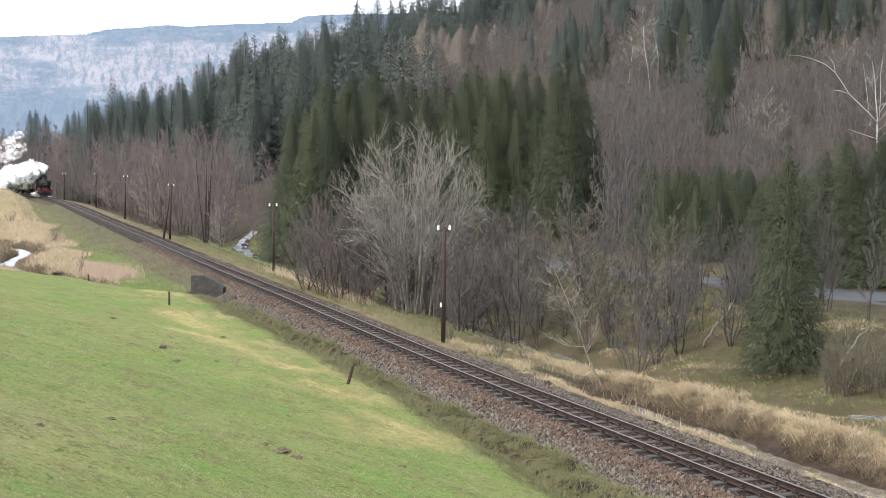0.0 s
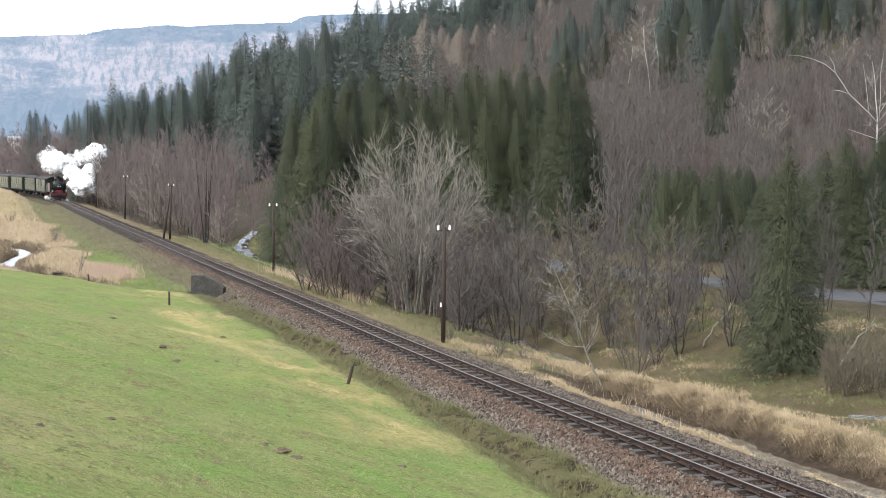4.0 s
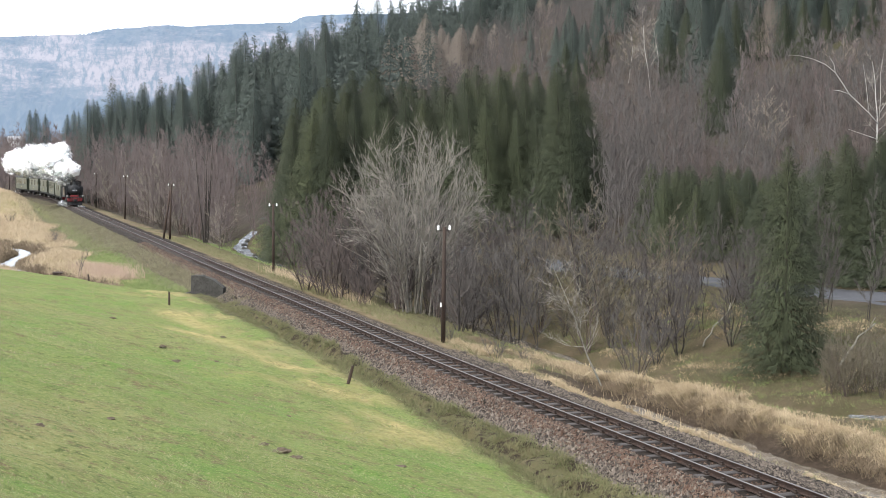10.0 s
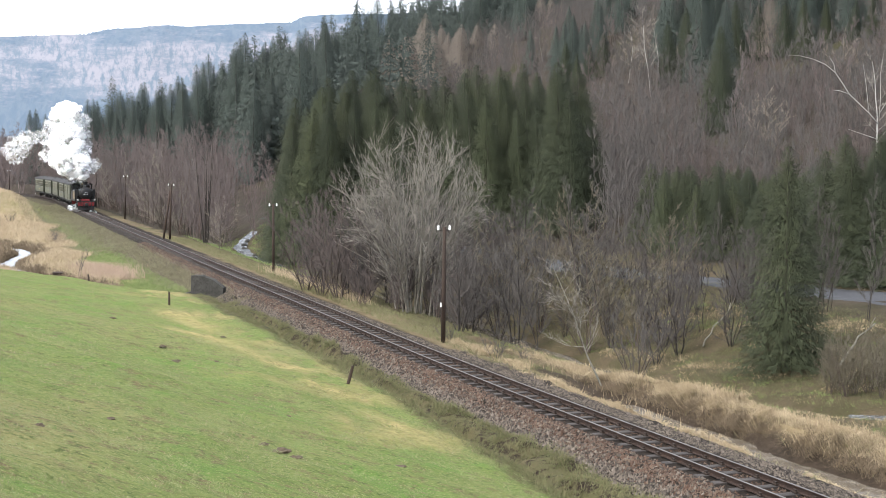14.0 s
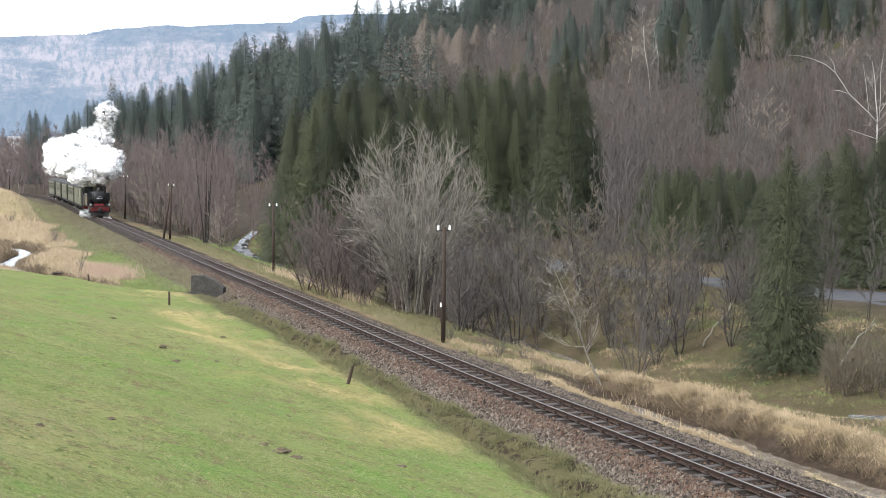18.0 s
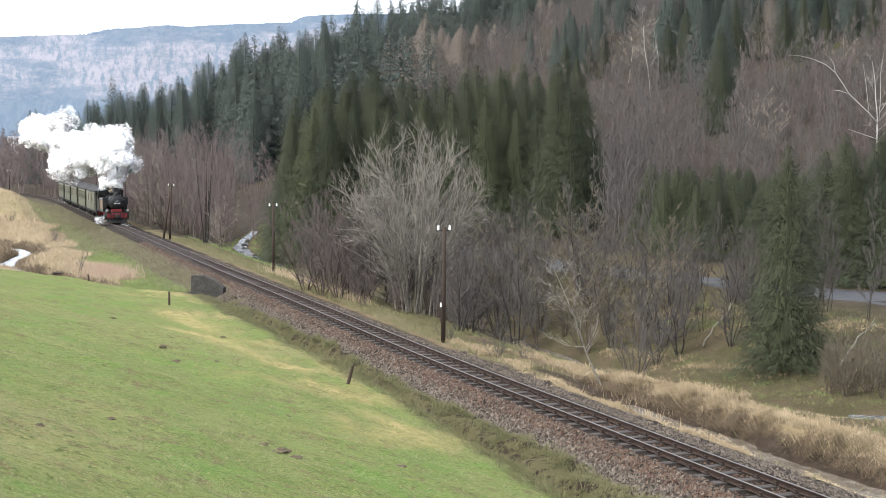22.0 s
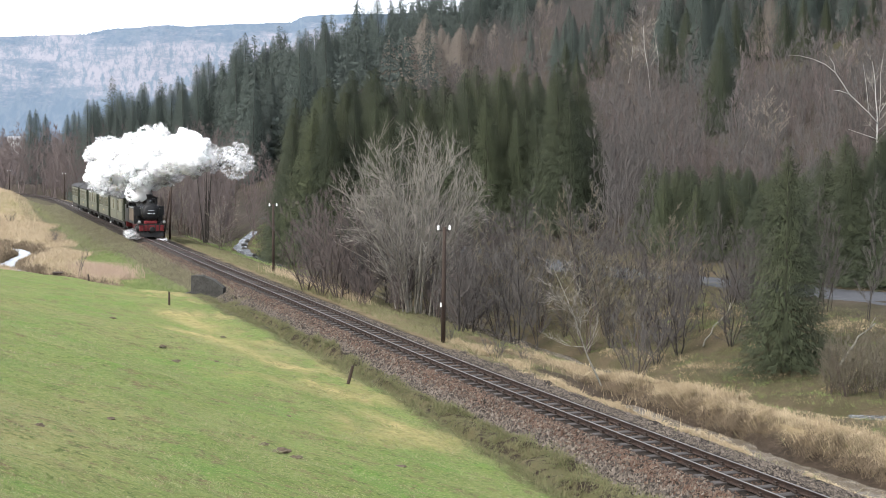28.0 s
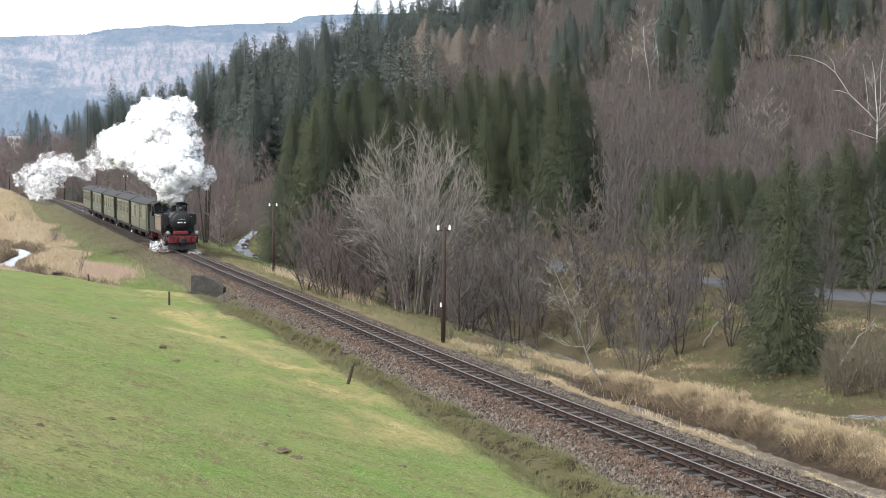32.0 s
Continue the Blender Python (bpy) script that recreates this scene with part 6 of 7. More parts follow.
yy = np.exp(rs.uniform(math.log(22), math.log(110), 46000))
qq = rs.uniform(-2.2, -0.8, len(yy)) + 0.1 * rs.randn(len(yy))
far = (yy > 74) & (qq < -1.5)
yy, qq = yy[~far], qq[~far]
red_band = rs.uniform(0, 1, len(yy)) < 0.85 * smooth(-1.9, -1.1, qq)
stones("ballast_stones", "loose grey crushed ballast stones", qq[~red_band], yy[~red_band], 0.048, M["stone"], 1)
stones("rusty_ballast_stones", "ballast stones stained rust-brown by brake dust", qq[red_band], yy[red_band], 0.038, M["stone_rust"], 2)
yy = np.exp(rs.uniform(math.log(24), math.log(100), 18000))
stones("ballast_stones", "loose grey crushed ballast stones on the far shoulder", rs.uniform(0.75, 2.3, len(yy)), yy, 0.030, M["stone"], 3)
yy = np.exp(rs.uniform(math.log(24), math.log(90), 8000))
stones("ballast_stones", "small stones between the rails", rs.uniform(-0.4, 0.4, len(yy)), yy, 0.03, M["stone_rust"], 4)

yy = np.exp(rs.uniform(math.log(22), math.log(52), 11000))
stones("ballast_stones", "loose dark ballast stones spilled down to the ditch", rs.uniform(2.2, 3.45, len(yy)), yy, 0.034, M["stone"], 5)

# sleepers with their rail chairs
sleeper_me = Buf().box(-0.74, 0.74, -0.11, 0.11, -0.25, -0.125, 0.012).mesh("sleeper", M["sleeper"])
chair_me = Buf().box(-0.12, 0.12, -0.07, 0.07, -0.125, -0.085, 0.01).box(-0.1, -0.055, -0.05, 0.05, -0.1, -0.045).box(0.055, 0.1, -0.05, 0.05, -0.1, -0.045).mesh("rail_chair", M["iron"])
srs = random.Random(3)
for i in range(300):
    s = 22 + i * 0.68
    p, d = on_line(s)
    sl = new("sleeper", sleeper_me)
    sl.parent = track
    sl.matrix_basis = pose(p.x, p.y, srs.uniform(-0.012, 0.004), 0, 0, math.degrees(math.atan2(d.y, d.x)) - 90 + srs.uniform(-1.2, 1.2))
    if i < 110:
        for x in (-0.405, 0.405):
            ch = new("rail_chair", chair_me)
            ch.parent = sl
            ch.location = (x, 0, 0)


# ---- the train ----
def wheelset(parent, y, r, half, mat, name="wheelset"):
    b = Buf()
    for sx in (-1, 1):
        x0 = sx * half
        b.lathe([(r * 0.35, -0.02), (r * 0.9, -0.035), (r * 1.07, -0.045), (r * 1.07, -0.015), (r, -0.01), (r, 0.055), (r * 0.85, 0.06), (r * 0.8, 0.03), (r * 0.3, 0.03), (r * 0.22, 0.075)] if sx > 0 else
                [(r * 0.22, -0.075), (r * 0.3, -0.03), (r * 0.8, -0.03), (r * 0.85, -0.06), (r, -0.055), (r, 0.01), (r * 1.07, 0.015), (r * 1.07, 0.045), (r * 0.9, 0.035), (r * 0.35, 0.02)], 18, (x0, 0, 0), "x")
        for k in range(6):
            t = k * math.pi / 3
            b.box(x0 - 0.03, x0 + 0.03, min(0, math.cos(t) * r * 0.8) - 0.02, max(0, math.cos(t) * r * 0.8) + 0.02, min(0, math.sin(t) * r * 0.8) - 0.02, max(0, math.sin(t) * r * 0.8) + 0.02) if k in (0, 3) else None
    b.lathe([(0.06, -half), (0.06, half)], 8, (0, 0, 0), "x")
    w = part(name, b, mat, parent, smooth=False)
    w.location = (0, y, r)
    return w


def panel_x(b, x, t, y0, y1, z0, z1, bev=0.006):
    """A plate on a side wall, t thick outwards."""
    lo, hi = (x, x + t) if t > 0 else (x + t, x)
    return b.box(lo, hi, y0, y1, z0, z1, min(bev, abs(t) * 0.4))


def locomotive():
    t = thing("steam_locomotive", "black narrow-gauge tank locomotive with red frame under steam", "locomotive")
    p = lambda n, b, m, lab="", sm=False, par=t: part(n, b, M[m], par, lab, sm)
    p("main_frame", Buf().box(-0.5, -0.44, -4.2, 4.2, 0.45, 1.05).box(0.44, 0.5, -4.2, 4.2, 0.45, 1.05).box(-0.5, 0.5, 2.4, 2.5, 0.5, 1.0).box(-0.5, 0.5, -2.5, -2.4, 0.5, 1.0), "red", "red plate frame")
    p("buffer_beam", Buf().box(-0.95, 0.95, 4.2, 4.34, 0.58, 1.04, 0.02), "red", "red front beam")
    p("buffer_beam", Buf().box(-1.0, 1.0, -4.42, -4.28, 0.55, 1.06, 0.02), "red", "red rear beam")
    p("rail_guard", Buf().add([(-0.95, 4.3, 0.12), (0.95, 4.3, 0.12), (0.95, 4.2, 0.56), (-0.95, 4.2, 0.56), (-0.95, 4.15, 0.12), (0.95, 4.15, 0.12), (0.95, 4.1, 0.56), (-0.95, 4.1, 0.56)],
                              [(0, 1, 2, 3), (5, 4, 7, 6), (0, 4, 5, 1), (3, 2, 6, 7), (1, 5, 6, 2), (4, 0, 3, 7)]), "black_worn", "dark track-clearing plate")
    p("coupler", Buf().lathe([(0.09, 4.3), (0.09, 4.62), (0.2, 4.63), (0.22, 4.68), (0.16, 4.72)], 14, (0, 0, 0.72), "y").box(-0.05, 0.05, 4.3, 4.5, 0.35, 0.62), "black_worn", "central buffer coupling")
    p("running_board", Buf().box(-1.2, 1.2, -4.25, 3.0, 1.08, 1.14, 0.01), "black")
    p("front_platform", Buf().box(-1.05, 1.05, 3.0, 4.3, 1.06, 1.12, 0.01), "black_worn", "dark front platform")
    p("saddle_block", Buf().box(-0.5, 0.5, 3.3, 4.05, 1.12, 1.38, 0.05), "red", "dull red smokebox saddle")
    for hx in (-0.62, -0.3, 0.3, 0.62):
        p("brake_hose", Buf().tube([(hx, 4.33, 1.0), (hx, 4.42, 1.16), (hx, 4.47, 0.9), (hx + 0.02, 4.44, 0.45)], [0.035] * 4, 6), "black_worn", "black hanging hose")
    for sx in (-1, 1):
        c = p("cylinder", Buf().lathe([(0.2, 2.7), (0.34, 2.72), (0.34, 2.8), (0.31, 2.82), (0.31, 3.66), (0.34, 3.68), (0.34, 3.76), (0.18, 3.82), (0.08, 4.0)], 18, (sx * 0.82, 0, 0.72), "y"), "black_worn", "black cylinder", True)
        p("valve_chest", Buf().lathe([(0.1, 2.6), (0.19, 2.66), (0.19, 3.8), (0.1, 3.9)], 14, (sx * 0.80, 0, 1.12), "y"), "black_worn", "", True, c)
    p("boiler", Buf().lathe([(0.66, -1.0), (0.66, 2.5), (0.7, 2.5), (0.7, 2.56)], 28, (0, 0, 2.08), "y"), "black", "black boiler barrel", True)
    sb = p("smokebox", Buf().lathe([(0.72, 2.55), (0.72, 3.92), (0.70, 3.96), (0.66, 3.98)], 28, (0, 0, 2.08), "y"), "black", "sooty black smokebox", True)
    door = p("smokebox_door", Buf().lathe([(0.62, 3.97), (0.62, 4.0), (0.5, 4.07), (0.3, 4.12), (0.05, 4.14)], 26, (0, 0, 2.08), "y"), "black", "domed black smokebox door", True, sb)
    hand = Buf()
    hand.lathe([(0.035, 4.12), (0.035, 4.2), (0.05, 4.22)], 8, (0, 0, 2.2), "y").tube([(-0.22, 4.2, 2.2), (0.22, 4.2, 2.2)], [0.015, 0.015], 6)
    p("door_handle", hand, "steel", "bright locking wheel", False, sb)
    plate = p("number_plate", Buf().box(-0.33, 0.33, 4.11, 4.15, 1.90, 2.04, 0.006), "black", "dark plate with light bars", False, sb)
    for k in range(5):
        x = -0.27 + k * 0.115
        plate_bar = Buf().box(x, x + (0.08 if k != 2 else 0.05), 4.152, 4.162, 1.935, 2.005)
        if k != 1:
            solid_part = part("plate_bar", plate_bar, M["white"], sb)
    # side tanks, full height plates seen from ahead
    for sx in (-1, 1):
        a, c = sorted((sx * 0.70, sx * 1.16))
        tank = p("side_tank", Buf().box(a, c, -0.95, 2.35, 1.14, 2.42, 0.04), "black", "black water tank")
        p("tank_lid", Buf().lathe([(0.17, 2.42), (0.17, 2.47), (0.12, 2.5)], 14, (sx * 0.93, 1.4, 0)), "black_worn", "", False, tank)
        # thin tan plate added for the sunlight on the black tank side
        p("tank_panel", panel_x(Buf(), sx * 1.16, sx * 0.012, -0.6, 2.2, 1.3, 2.28), "cream", "tank side coloured tan as if sunlit", False, tank)
        p("grab_rail", Buf().tube([(sx * 1.2, -0.6, 2.36), (sx * 1.2, 2.2, 2.36)], [0.018] * 2, 6), "steel", "", False, tank)
        p("wind_plate", Buf().box(min(sx * 0.72, sx * 1.18), max(sx * 0.72, sx * 1.18), 3.0, 3.05, 1.75, 2.5, 0.01), "black", "upright black plate beside the smokebox")
        p("foot_step", Buf().box(min(sx * 0.95, sx * 1.2), max(sx * 0.95, sx * 1.2), 3.9, 4.15, 0.38, 0.42).box(sx * 1.1 - 0.02, sx * 1.1 + 0.02, 4.0, 4.04, 0.4, 1.08), "black_worn")
        lamp = p("headlamp", Buf().lathe([(0.05, 4.28), (0.13, 4.32), (0.145, 4.42), (0.15, 4.5), (0.13, 4.51)], 18, (sx * 0.98, 0, 1.3), "y"), "black", "round headlamp", True)
        p("lamp_glass", Buf().lathe([(0.125, 4.512), (0.11, 4.53), (0.03, 4.545)], 18, (sx * 0.98, 0, 1.3), "y"), "lamp", "bright lamp glass", True, lamp)
        p("side_rail", Buf().tube([(sx * 0.76, 2.6, 2.35), (sx * 0.76, 3.9, 2.35)], [0.016] * 2, 6), "steel", "bright handrail")
        p("sand_pipe", Buf().tube([(sx * 0.5, 2.0, 2.7), (sx * 0.75, 2.2, 2.2), (sx * 0.6, 2.5, 0.5)], [0.02] * 3, 6), "black_worn")
    top = p("headlamp", Buf().lathe([(0.05, 3.7), (0.12, 3.74), (0.14, 3.85), (0.145, 3.92), (0.12, 3.93)], 18, (0.0, 0, 2.93), "y"), "black", "round upper headlamp", True)
    p("lamp_glass", Buf().lathe([(0.12, 3.932), (0.1, 3.95), (0.03, 3.965)], 18, (0.0, 0, 2.93), "y"), "glass", "unlit lamp glass", True, top)
    p("chimney", Buf().lathe([(0.34, 2.66), (0.27, 2.82), (0.22, 2.95), (0.22, 3.35), (0.28, 3.4), (0.28, 3.46), (0.2, 3.47), (0.19, 3.3)], 20, (0, 3.25, 0)), "black", "sooty chimney", True)
    p("steam_dome", Buf().lathe([(0.38, 2.6), (0.34, 2.75), (0.34, 3.05), (0.28, 3.18), (0.12, 3.25)], 20, (0, 0.9, 0)), "black", "black dome", True)
    p("sand_dome", Buf().lathe([(0.42, 2.55), (0.4, 2.75), (0.4, 2.98), (0.3, 3.08), (0.15, 3.12)], 20, (0, 2.05, 0)), "black", "black sand box", True)
    p("feed_heater", Buf().lathe([(0.16, -0.5), (0.2, -0.48), (0.2, 0.48), (0.16, 0.5)], 14, (0, 2.72, 2.92), "x"), "black_worn", "cross drum ahead of the domes", True)
    p("bell", Buf().lathe([(0.14, 3.1), (0.12, 3.16), (0.08, 3.26), (0.03, 3.3)], 14, (0.3, 1.45, 0)), "brass", "brass bell", True)
    p("air_pump", Buf().lathe([(0.1, 1.5), (0.14, 1.52), (0.14, 2.0), (0.1, 2.02), (0.1, 2.1), (0.13, 2.12), (0.13, 2.5)], 12, (0.85, 2.75, 0)), "black_worn", "air pump", True)
    # cab with window openings, bunker
    cab = Buf()
    for sx in (-1, 1):
        a, c = sorted((sx * 1.13, sx * 1.18))
        cab.box(a, c, -2.7, -0.95, 1.14, 2.2).box(a, c, -2.7, -2.45, 2.2, 3.0).box(a, c, -1.25, -0.95, 2.2, 3.0).box(a, c, -2.7, -0.95, 2.9, 3.1)
        cab.box(min(sx * 0.66, sx * 1.18), max(sx * 0.66, sx * 1.18), -1.0, -0.95, 2.42, 2.55).box(min(sx * 1.02, sx * 1.18), max(sx * 1.02, sx * 1.18), -1.0, -0.95, 2.55, 3.05)
        cab.box(min(sx * 0.2, sx * 0.58), max(sx * 0.2, sx * 0.58), -1.0, -0.95, 2.5, 3.1)
    cab.box(-1.13, 1.13, -1.0, -0.95, 2.98, 3.14).box(-1.13, 1.13, -2.7, -2.65, 1.14, 2.5).box(-1.13, 1.13, -2.7, -2.65, 2.95, 3.1)
    cabo = p("cab", cab, "black", "black cab with open windows")
    roof = Buf()
    rows = []
    for y in (-2.95, -0.7):
        for k in range(9):
            a = -1 + k / 4
            rows.append((a * 1.28, y, 3.05 + 0.32 * (1 - a * a)))
        for k in range(9):
            a = 1 - k / 4
            rows.append((a * 1.25, y, 3.0 + 0.32 * (1 - a * a)))
    roof.add(rows, [(i, (i + 1) % 18, 18 + (i + 1) % 18, 18 + i) for i in range(18)] + [tuple(range(17, -1, -1)), tuple(range(18, 36))])
    p("cab_roof", roof, "roof", "dark arched cab roof")
    for x in (-0.8, 0.8):
        p("front_window", Buf().lathe([(0.17, -0.99), (0.17, -0.96)], 16, (x, 0, 2.78), "y"), "glass", "round spectacle glass", False, cabo)
    p("bunker", Buf().box(-1.1, 1.1, -4.3, -2.7, 1.14, 2.45, 0.04), "black", "black coal bunker")
    coal = Buf()
    crs = np.random.RandomState(4)
    for k in range(60):
        x, y = crs.uniform(-0.9, 0.9), crs.uniform(-4.1, -2.85)
        coal.box(x - 0.12, x + 0.12, y - 0.1, y + 0.1, 2.4, 2.5 + crs.uniform(0, 0.2), 0.03)
    p("coal", coal, "black_worn", "heaped coal")
    sets, rods = [], []
    for y in (2.0, 1.0, 0.0, -1.0, -2.0):
        sets.append((wheelset(t, y, 0.40, 0.40, M["red"], "driving_wheelset"), 0.40, y))
    for y in (3.05, -3.3):
        sets.append((wheelset(t, y, 0.30, 0.40, M["red"], "carrying_wheelset"), 0.32, y))
    for sx in (-1, 1):
        b = Buf().box(sx * 0.56 - 0.02, sx * 0.56 + 0.02, -2.05, 2.05, -0.045, 0.045, 0.008)
        for y in (2.0, 1.0, 0.0, -1.0, -2.0):
            b.lathe([(0.075, -0.04), (0.075, 0.04)], 10, (sx * 0.56, y, 0), "x")
        rods.append((p("coupling_rod", b, "steel", "bright coupling rod"), sx))
    return t, sets, rods


COACH_LEN, COACH_PITCH = 10.9, 11.4


def coach(kind, label):
    t = thing("passenger_coach" if kind != "van" else "luggage_van", label, "railway coach", "coaches of the train")
    p = lambda n, b, m, lab="", sm=False, par=t: part(n, b, M[m], par, lab, sm)
    hl, w = COACH_LEN / 2, 1.12
    body_l = hl - (0.9 if kind != "van" else 0.15)
    p("underframe", Buf().box(-0.95, 0.95, -hl + 0.1, hl - 0.1, 0.72, 0.92, 0.02).box(-1.05, -0.95, -hl + 0.1, hl - 0.1, 0.7, 0.92).box(0.95, 1.05, -hl + 0.1, hl - 0.1, 0.7, 0.92), "underframe", "dark steel underframe")
    p("body", Buf().box(-w, w, -body_l, body_l, 0.92, 2.95, 0.03), "coach", "pale olive painted body")
    for sx in (-1, 1):
        x = sx * w
        p("lower_panel", panel_x(Buf(), x, sx * 0.012, -body_l + 0.06, body_l - 0.06, 0.98, 1.62), "coach_low", "greener lower side")
        p("waist_strip", panel_x(Buf(), x, sx * 0.022, -body_l, body_l, 1.62, 1.67), "coach_trim", "dark waist strip")
        p("top_strip", panel_x(Buf(), x, sx * 0.022, -body_l, body_l, 2.80, 2.86), "coach_trim", "dark strip under the eaves")
        for y in (-body_l, body_l - 0.09):
            p("corner_post", panel_x(Buf(), x, sx * 0.026, y, y + 0.09, 0.92, 2.92), "coach_trim", "dark corner post")
        if kind == "van":
            spots = [(-2.6, 0.7), (1.2, 0.7)]
        else:
            n = {"many": 8, "few": 6, "five": 5}[kind]
            spots = [(-body_l + 0.75 + (2 * body_l - 1.5) * k / (n - 1), 0.62) for k in range(n)]
        for y, ww in spots:
            win = p("window", panel_x(panel_x(panel_x(panel_x(Buf(), x, sx * 0.03, y - ww / 2 - 0.05, y - ww / 2, 1.72, 2.68), x, sx * 0.03, y + ww / 2, y + ww / 2 + 0.05, 1.72, 2.68), x, sx * 0.03, y - ww / 2, y + ww / 2, 1.72, 1.78), x, sx * 0.03, y - ww / 2, y + ww / 2, 2.62, 2.68), "coach", "cream window frame")
            p("pane", panel_x(Buf(), x, sx * 0.014, y - ww / 2, y + ww / 2, 1.78, 2.62), "glass", "", False, win)
            p("glazing_bar", panel_x(Buf(), x, sx * 0.024, y - ww / 2, y + ww / 2, 2.3, 2.34), "coach", "", False, win)
        if kind == "van":
            d = p("sliding_door", panel_x(Buf(), x, sx * 0.05, -1.0, 0.4, 1.0, 2.75, 0.01), "coach_low", "green sliding door")
            p("door_rail", panel_x(Buf(), x, sx * 0.06, -1.9, 1.9, 2.74, 2.8), "coach_trim", "", False, d)
            d2 = p("guard_door", panel_x(Buf(), x, sx * 0.03, 4.1, 4.6, 1.0, 2.75), "coach_trim", "dark open guard door")
        for y in (-0.25, 0.2):
            p("emblem_bar", panel_x(Buf(), x, sx * 0.02, y, y + 0.28, 1.28, 1.42), "brass", "small yellow lettering bar")
        for y in (-hl + 0.3, hl - 0.3):
            p("step", Buf().box(min(sx * 0.85, sx * 1.12), max(sx * 0.85, sx * 1.12), y - 0.28, y + 0.28, 0.38, 0.42).box(sx * 1.0 - 0.02, sx * 1.0 + 0.02, y - 0.2, y + 0.2, 0.4, 0.75), "underframe")
        p("step_edge", Buf().box(min(sx * 1.08, sx * 1.14), max(sx * 1.08, sx * 1.14), -hl + 0.1, -hl + 0.5, 0.36, 0.44), "white", "white step edge")
    for sy in (-1, 1):
        if kind != "van":
            p("platform_rail", Buf().tube([(-1.0, sy * (hl - 0.08), 0.92), (-1.0, sy * (hl - 0.08), 1.9), (1.0, sy * (hl - 0.08), 1.9), (1.0, sy * (hl - 0.08), 0.92)], [0.022] * 4, 6)
              .tube([(-0.4, sy * (hl - 0.08), 0.92), (-0.4, sy * (hl - 0.08), 1.9)], [0.018] * 2, 5).tube([(0.4, sy * (hl - 0.08), 0.92), (0.4, sy * (hl - 0.08), 1.9)], [0.018] * 2, 5), "coach_trim", "end platform railing")
            for sx in (-1, 1):
                p("platform_post", Buf().tube([(sx * 1.02, sy * (hl - 0.08), 0.92), (sx * 1.02, sy * (hl - 0.08), 2.95)], [0.03] * 2, 6), "coach_trim")
            p("platform_floor", Buf().box(-1.05, 1.05, min(sy * (body_l), sy * hl), max(sy * body_l, sy * hl), 0.86, 0.92), "underframe")
        end = p("end_wall", Buf().box(-w + 0.02, w - 0.02, min(sy * body_l, sy * (body_l + 0.02)), max(sy * body_l, sy * (body_l + 0.02)), 0.94, 2.92), "coach_trim", "dark end wall")
        p("end_door", Buf().box(-0.35, 0.35, min(sy * (body_l + 0.02), sy * (body_l + 0.05)), max(sy * (body_l + 0.02), sy * (body_l + 0.05)), 0.95, 2.75), "underframe", "", False, end)
        p("coupler", Buf().lathe([(0.08, -0.3), (0.08, 0.0), (0.17, 0.01), (0.17, 0.05)] if sy > 0 else [(0.17, -0.05), (0.17, -0.01), (0.08, 0.0), (0.08, 0.3)], 12, (0, sy * (hl + 0.1), 0.72), "y"), "underframe")
    roof = Buf()
    rows = []
    n = 11
    for y in (-hl, hl):
        for k in range(n):
            a = -1 + 2 * k / (n - 1)
            rows.append((a * 1.2, y, 2.9 + 0.36 * (1 - abs(a) ** 2.4)))
        for k in range(n):
            a = 1 - 2 * k / (n - 1)
            rows.append((a * 1.17, y, 2.86 + 0.36 * (1 - abs(a) ** 2.4)))
    roof.add(rows, [(i, (i + 1) % (2 * n), 2 * n + (i + 1) % (2 * n), 2 * n + i) for i in range(2 * n)] + [tuple(range(2 * n - 1, -1, -1)), tuple(range(2 * n, 4 * n))])
    p("roof", roof, "roof", "dark grey arched roof")
    for y in (-3.2, -1.1, 1.1, 3.2):
        p("roof_vent", Buf().lathe([(0.06, 3.16), (0.06, 3.25), (0.11, 3.26), (0.09, 3.30), (0.02, 3.31)], 12, (0.25, y, 0)), "roof", "small roof ventilator")
    p("brake_gear", Buf().box(-0.5, 0.5, -0.9, 0.7, 0.42, 0.72, 0.03).lathe([(0.2, -0.5), (0.2, 0.5)], 12, (0.55, 1.3, 0.52), "y"), "underframe")
    sets = []
    for yb in (-3.5, 3.5):
        bog = p("bogie", Buf().box(-0.68, -0.6, yb - 1.0, yb + 1.0, 0.3, 0.52, 0.02).box(0.6, 0.68, yb - 1.0, yb + 1.0, 0.3, 0.52, 0.02).box(-0.6, 0.6, yb - 0.2, yb + 0.2, 0.4, 0.7, 0.02), "underframe", "black bogie")
        for dy in (-0.65, 0.65):
            sets.append((wheelset(bog, yb + dy, 0.32, 0.40, M["underframe"]), 0.32, yb + dy))
    return t, sets


loco, loco_sets, loco_rods = locomotive()
coaches = [coach("van", "olive-green luggage van with a dark roof"),
           coach("many", "pale olive passenger coach with a row of windows"),
           coach("five", "pale olive passenger coach with open end platforms"),
           coach("few", "pale olive passenger coach with dark end platforms"),
           coach("many", "pale olive passenger coach at the rear of the train")]


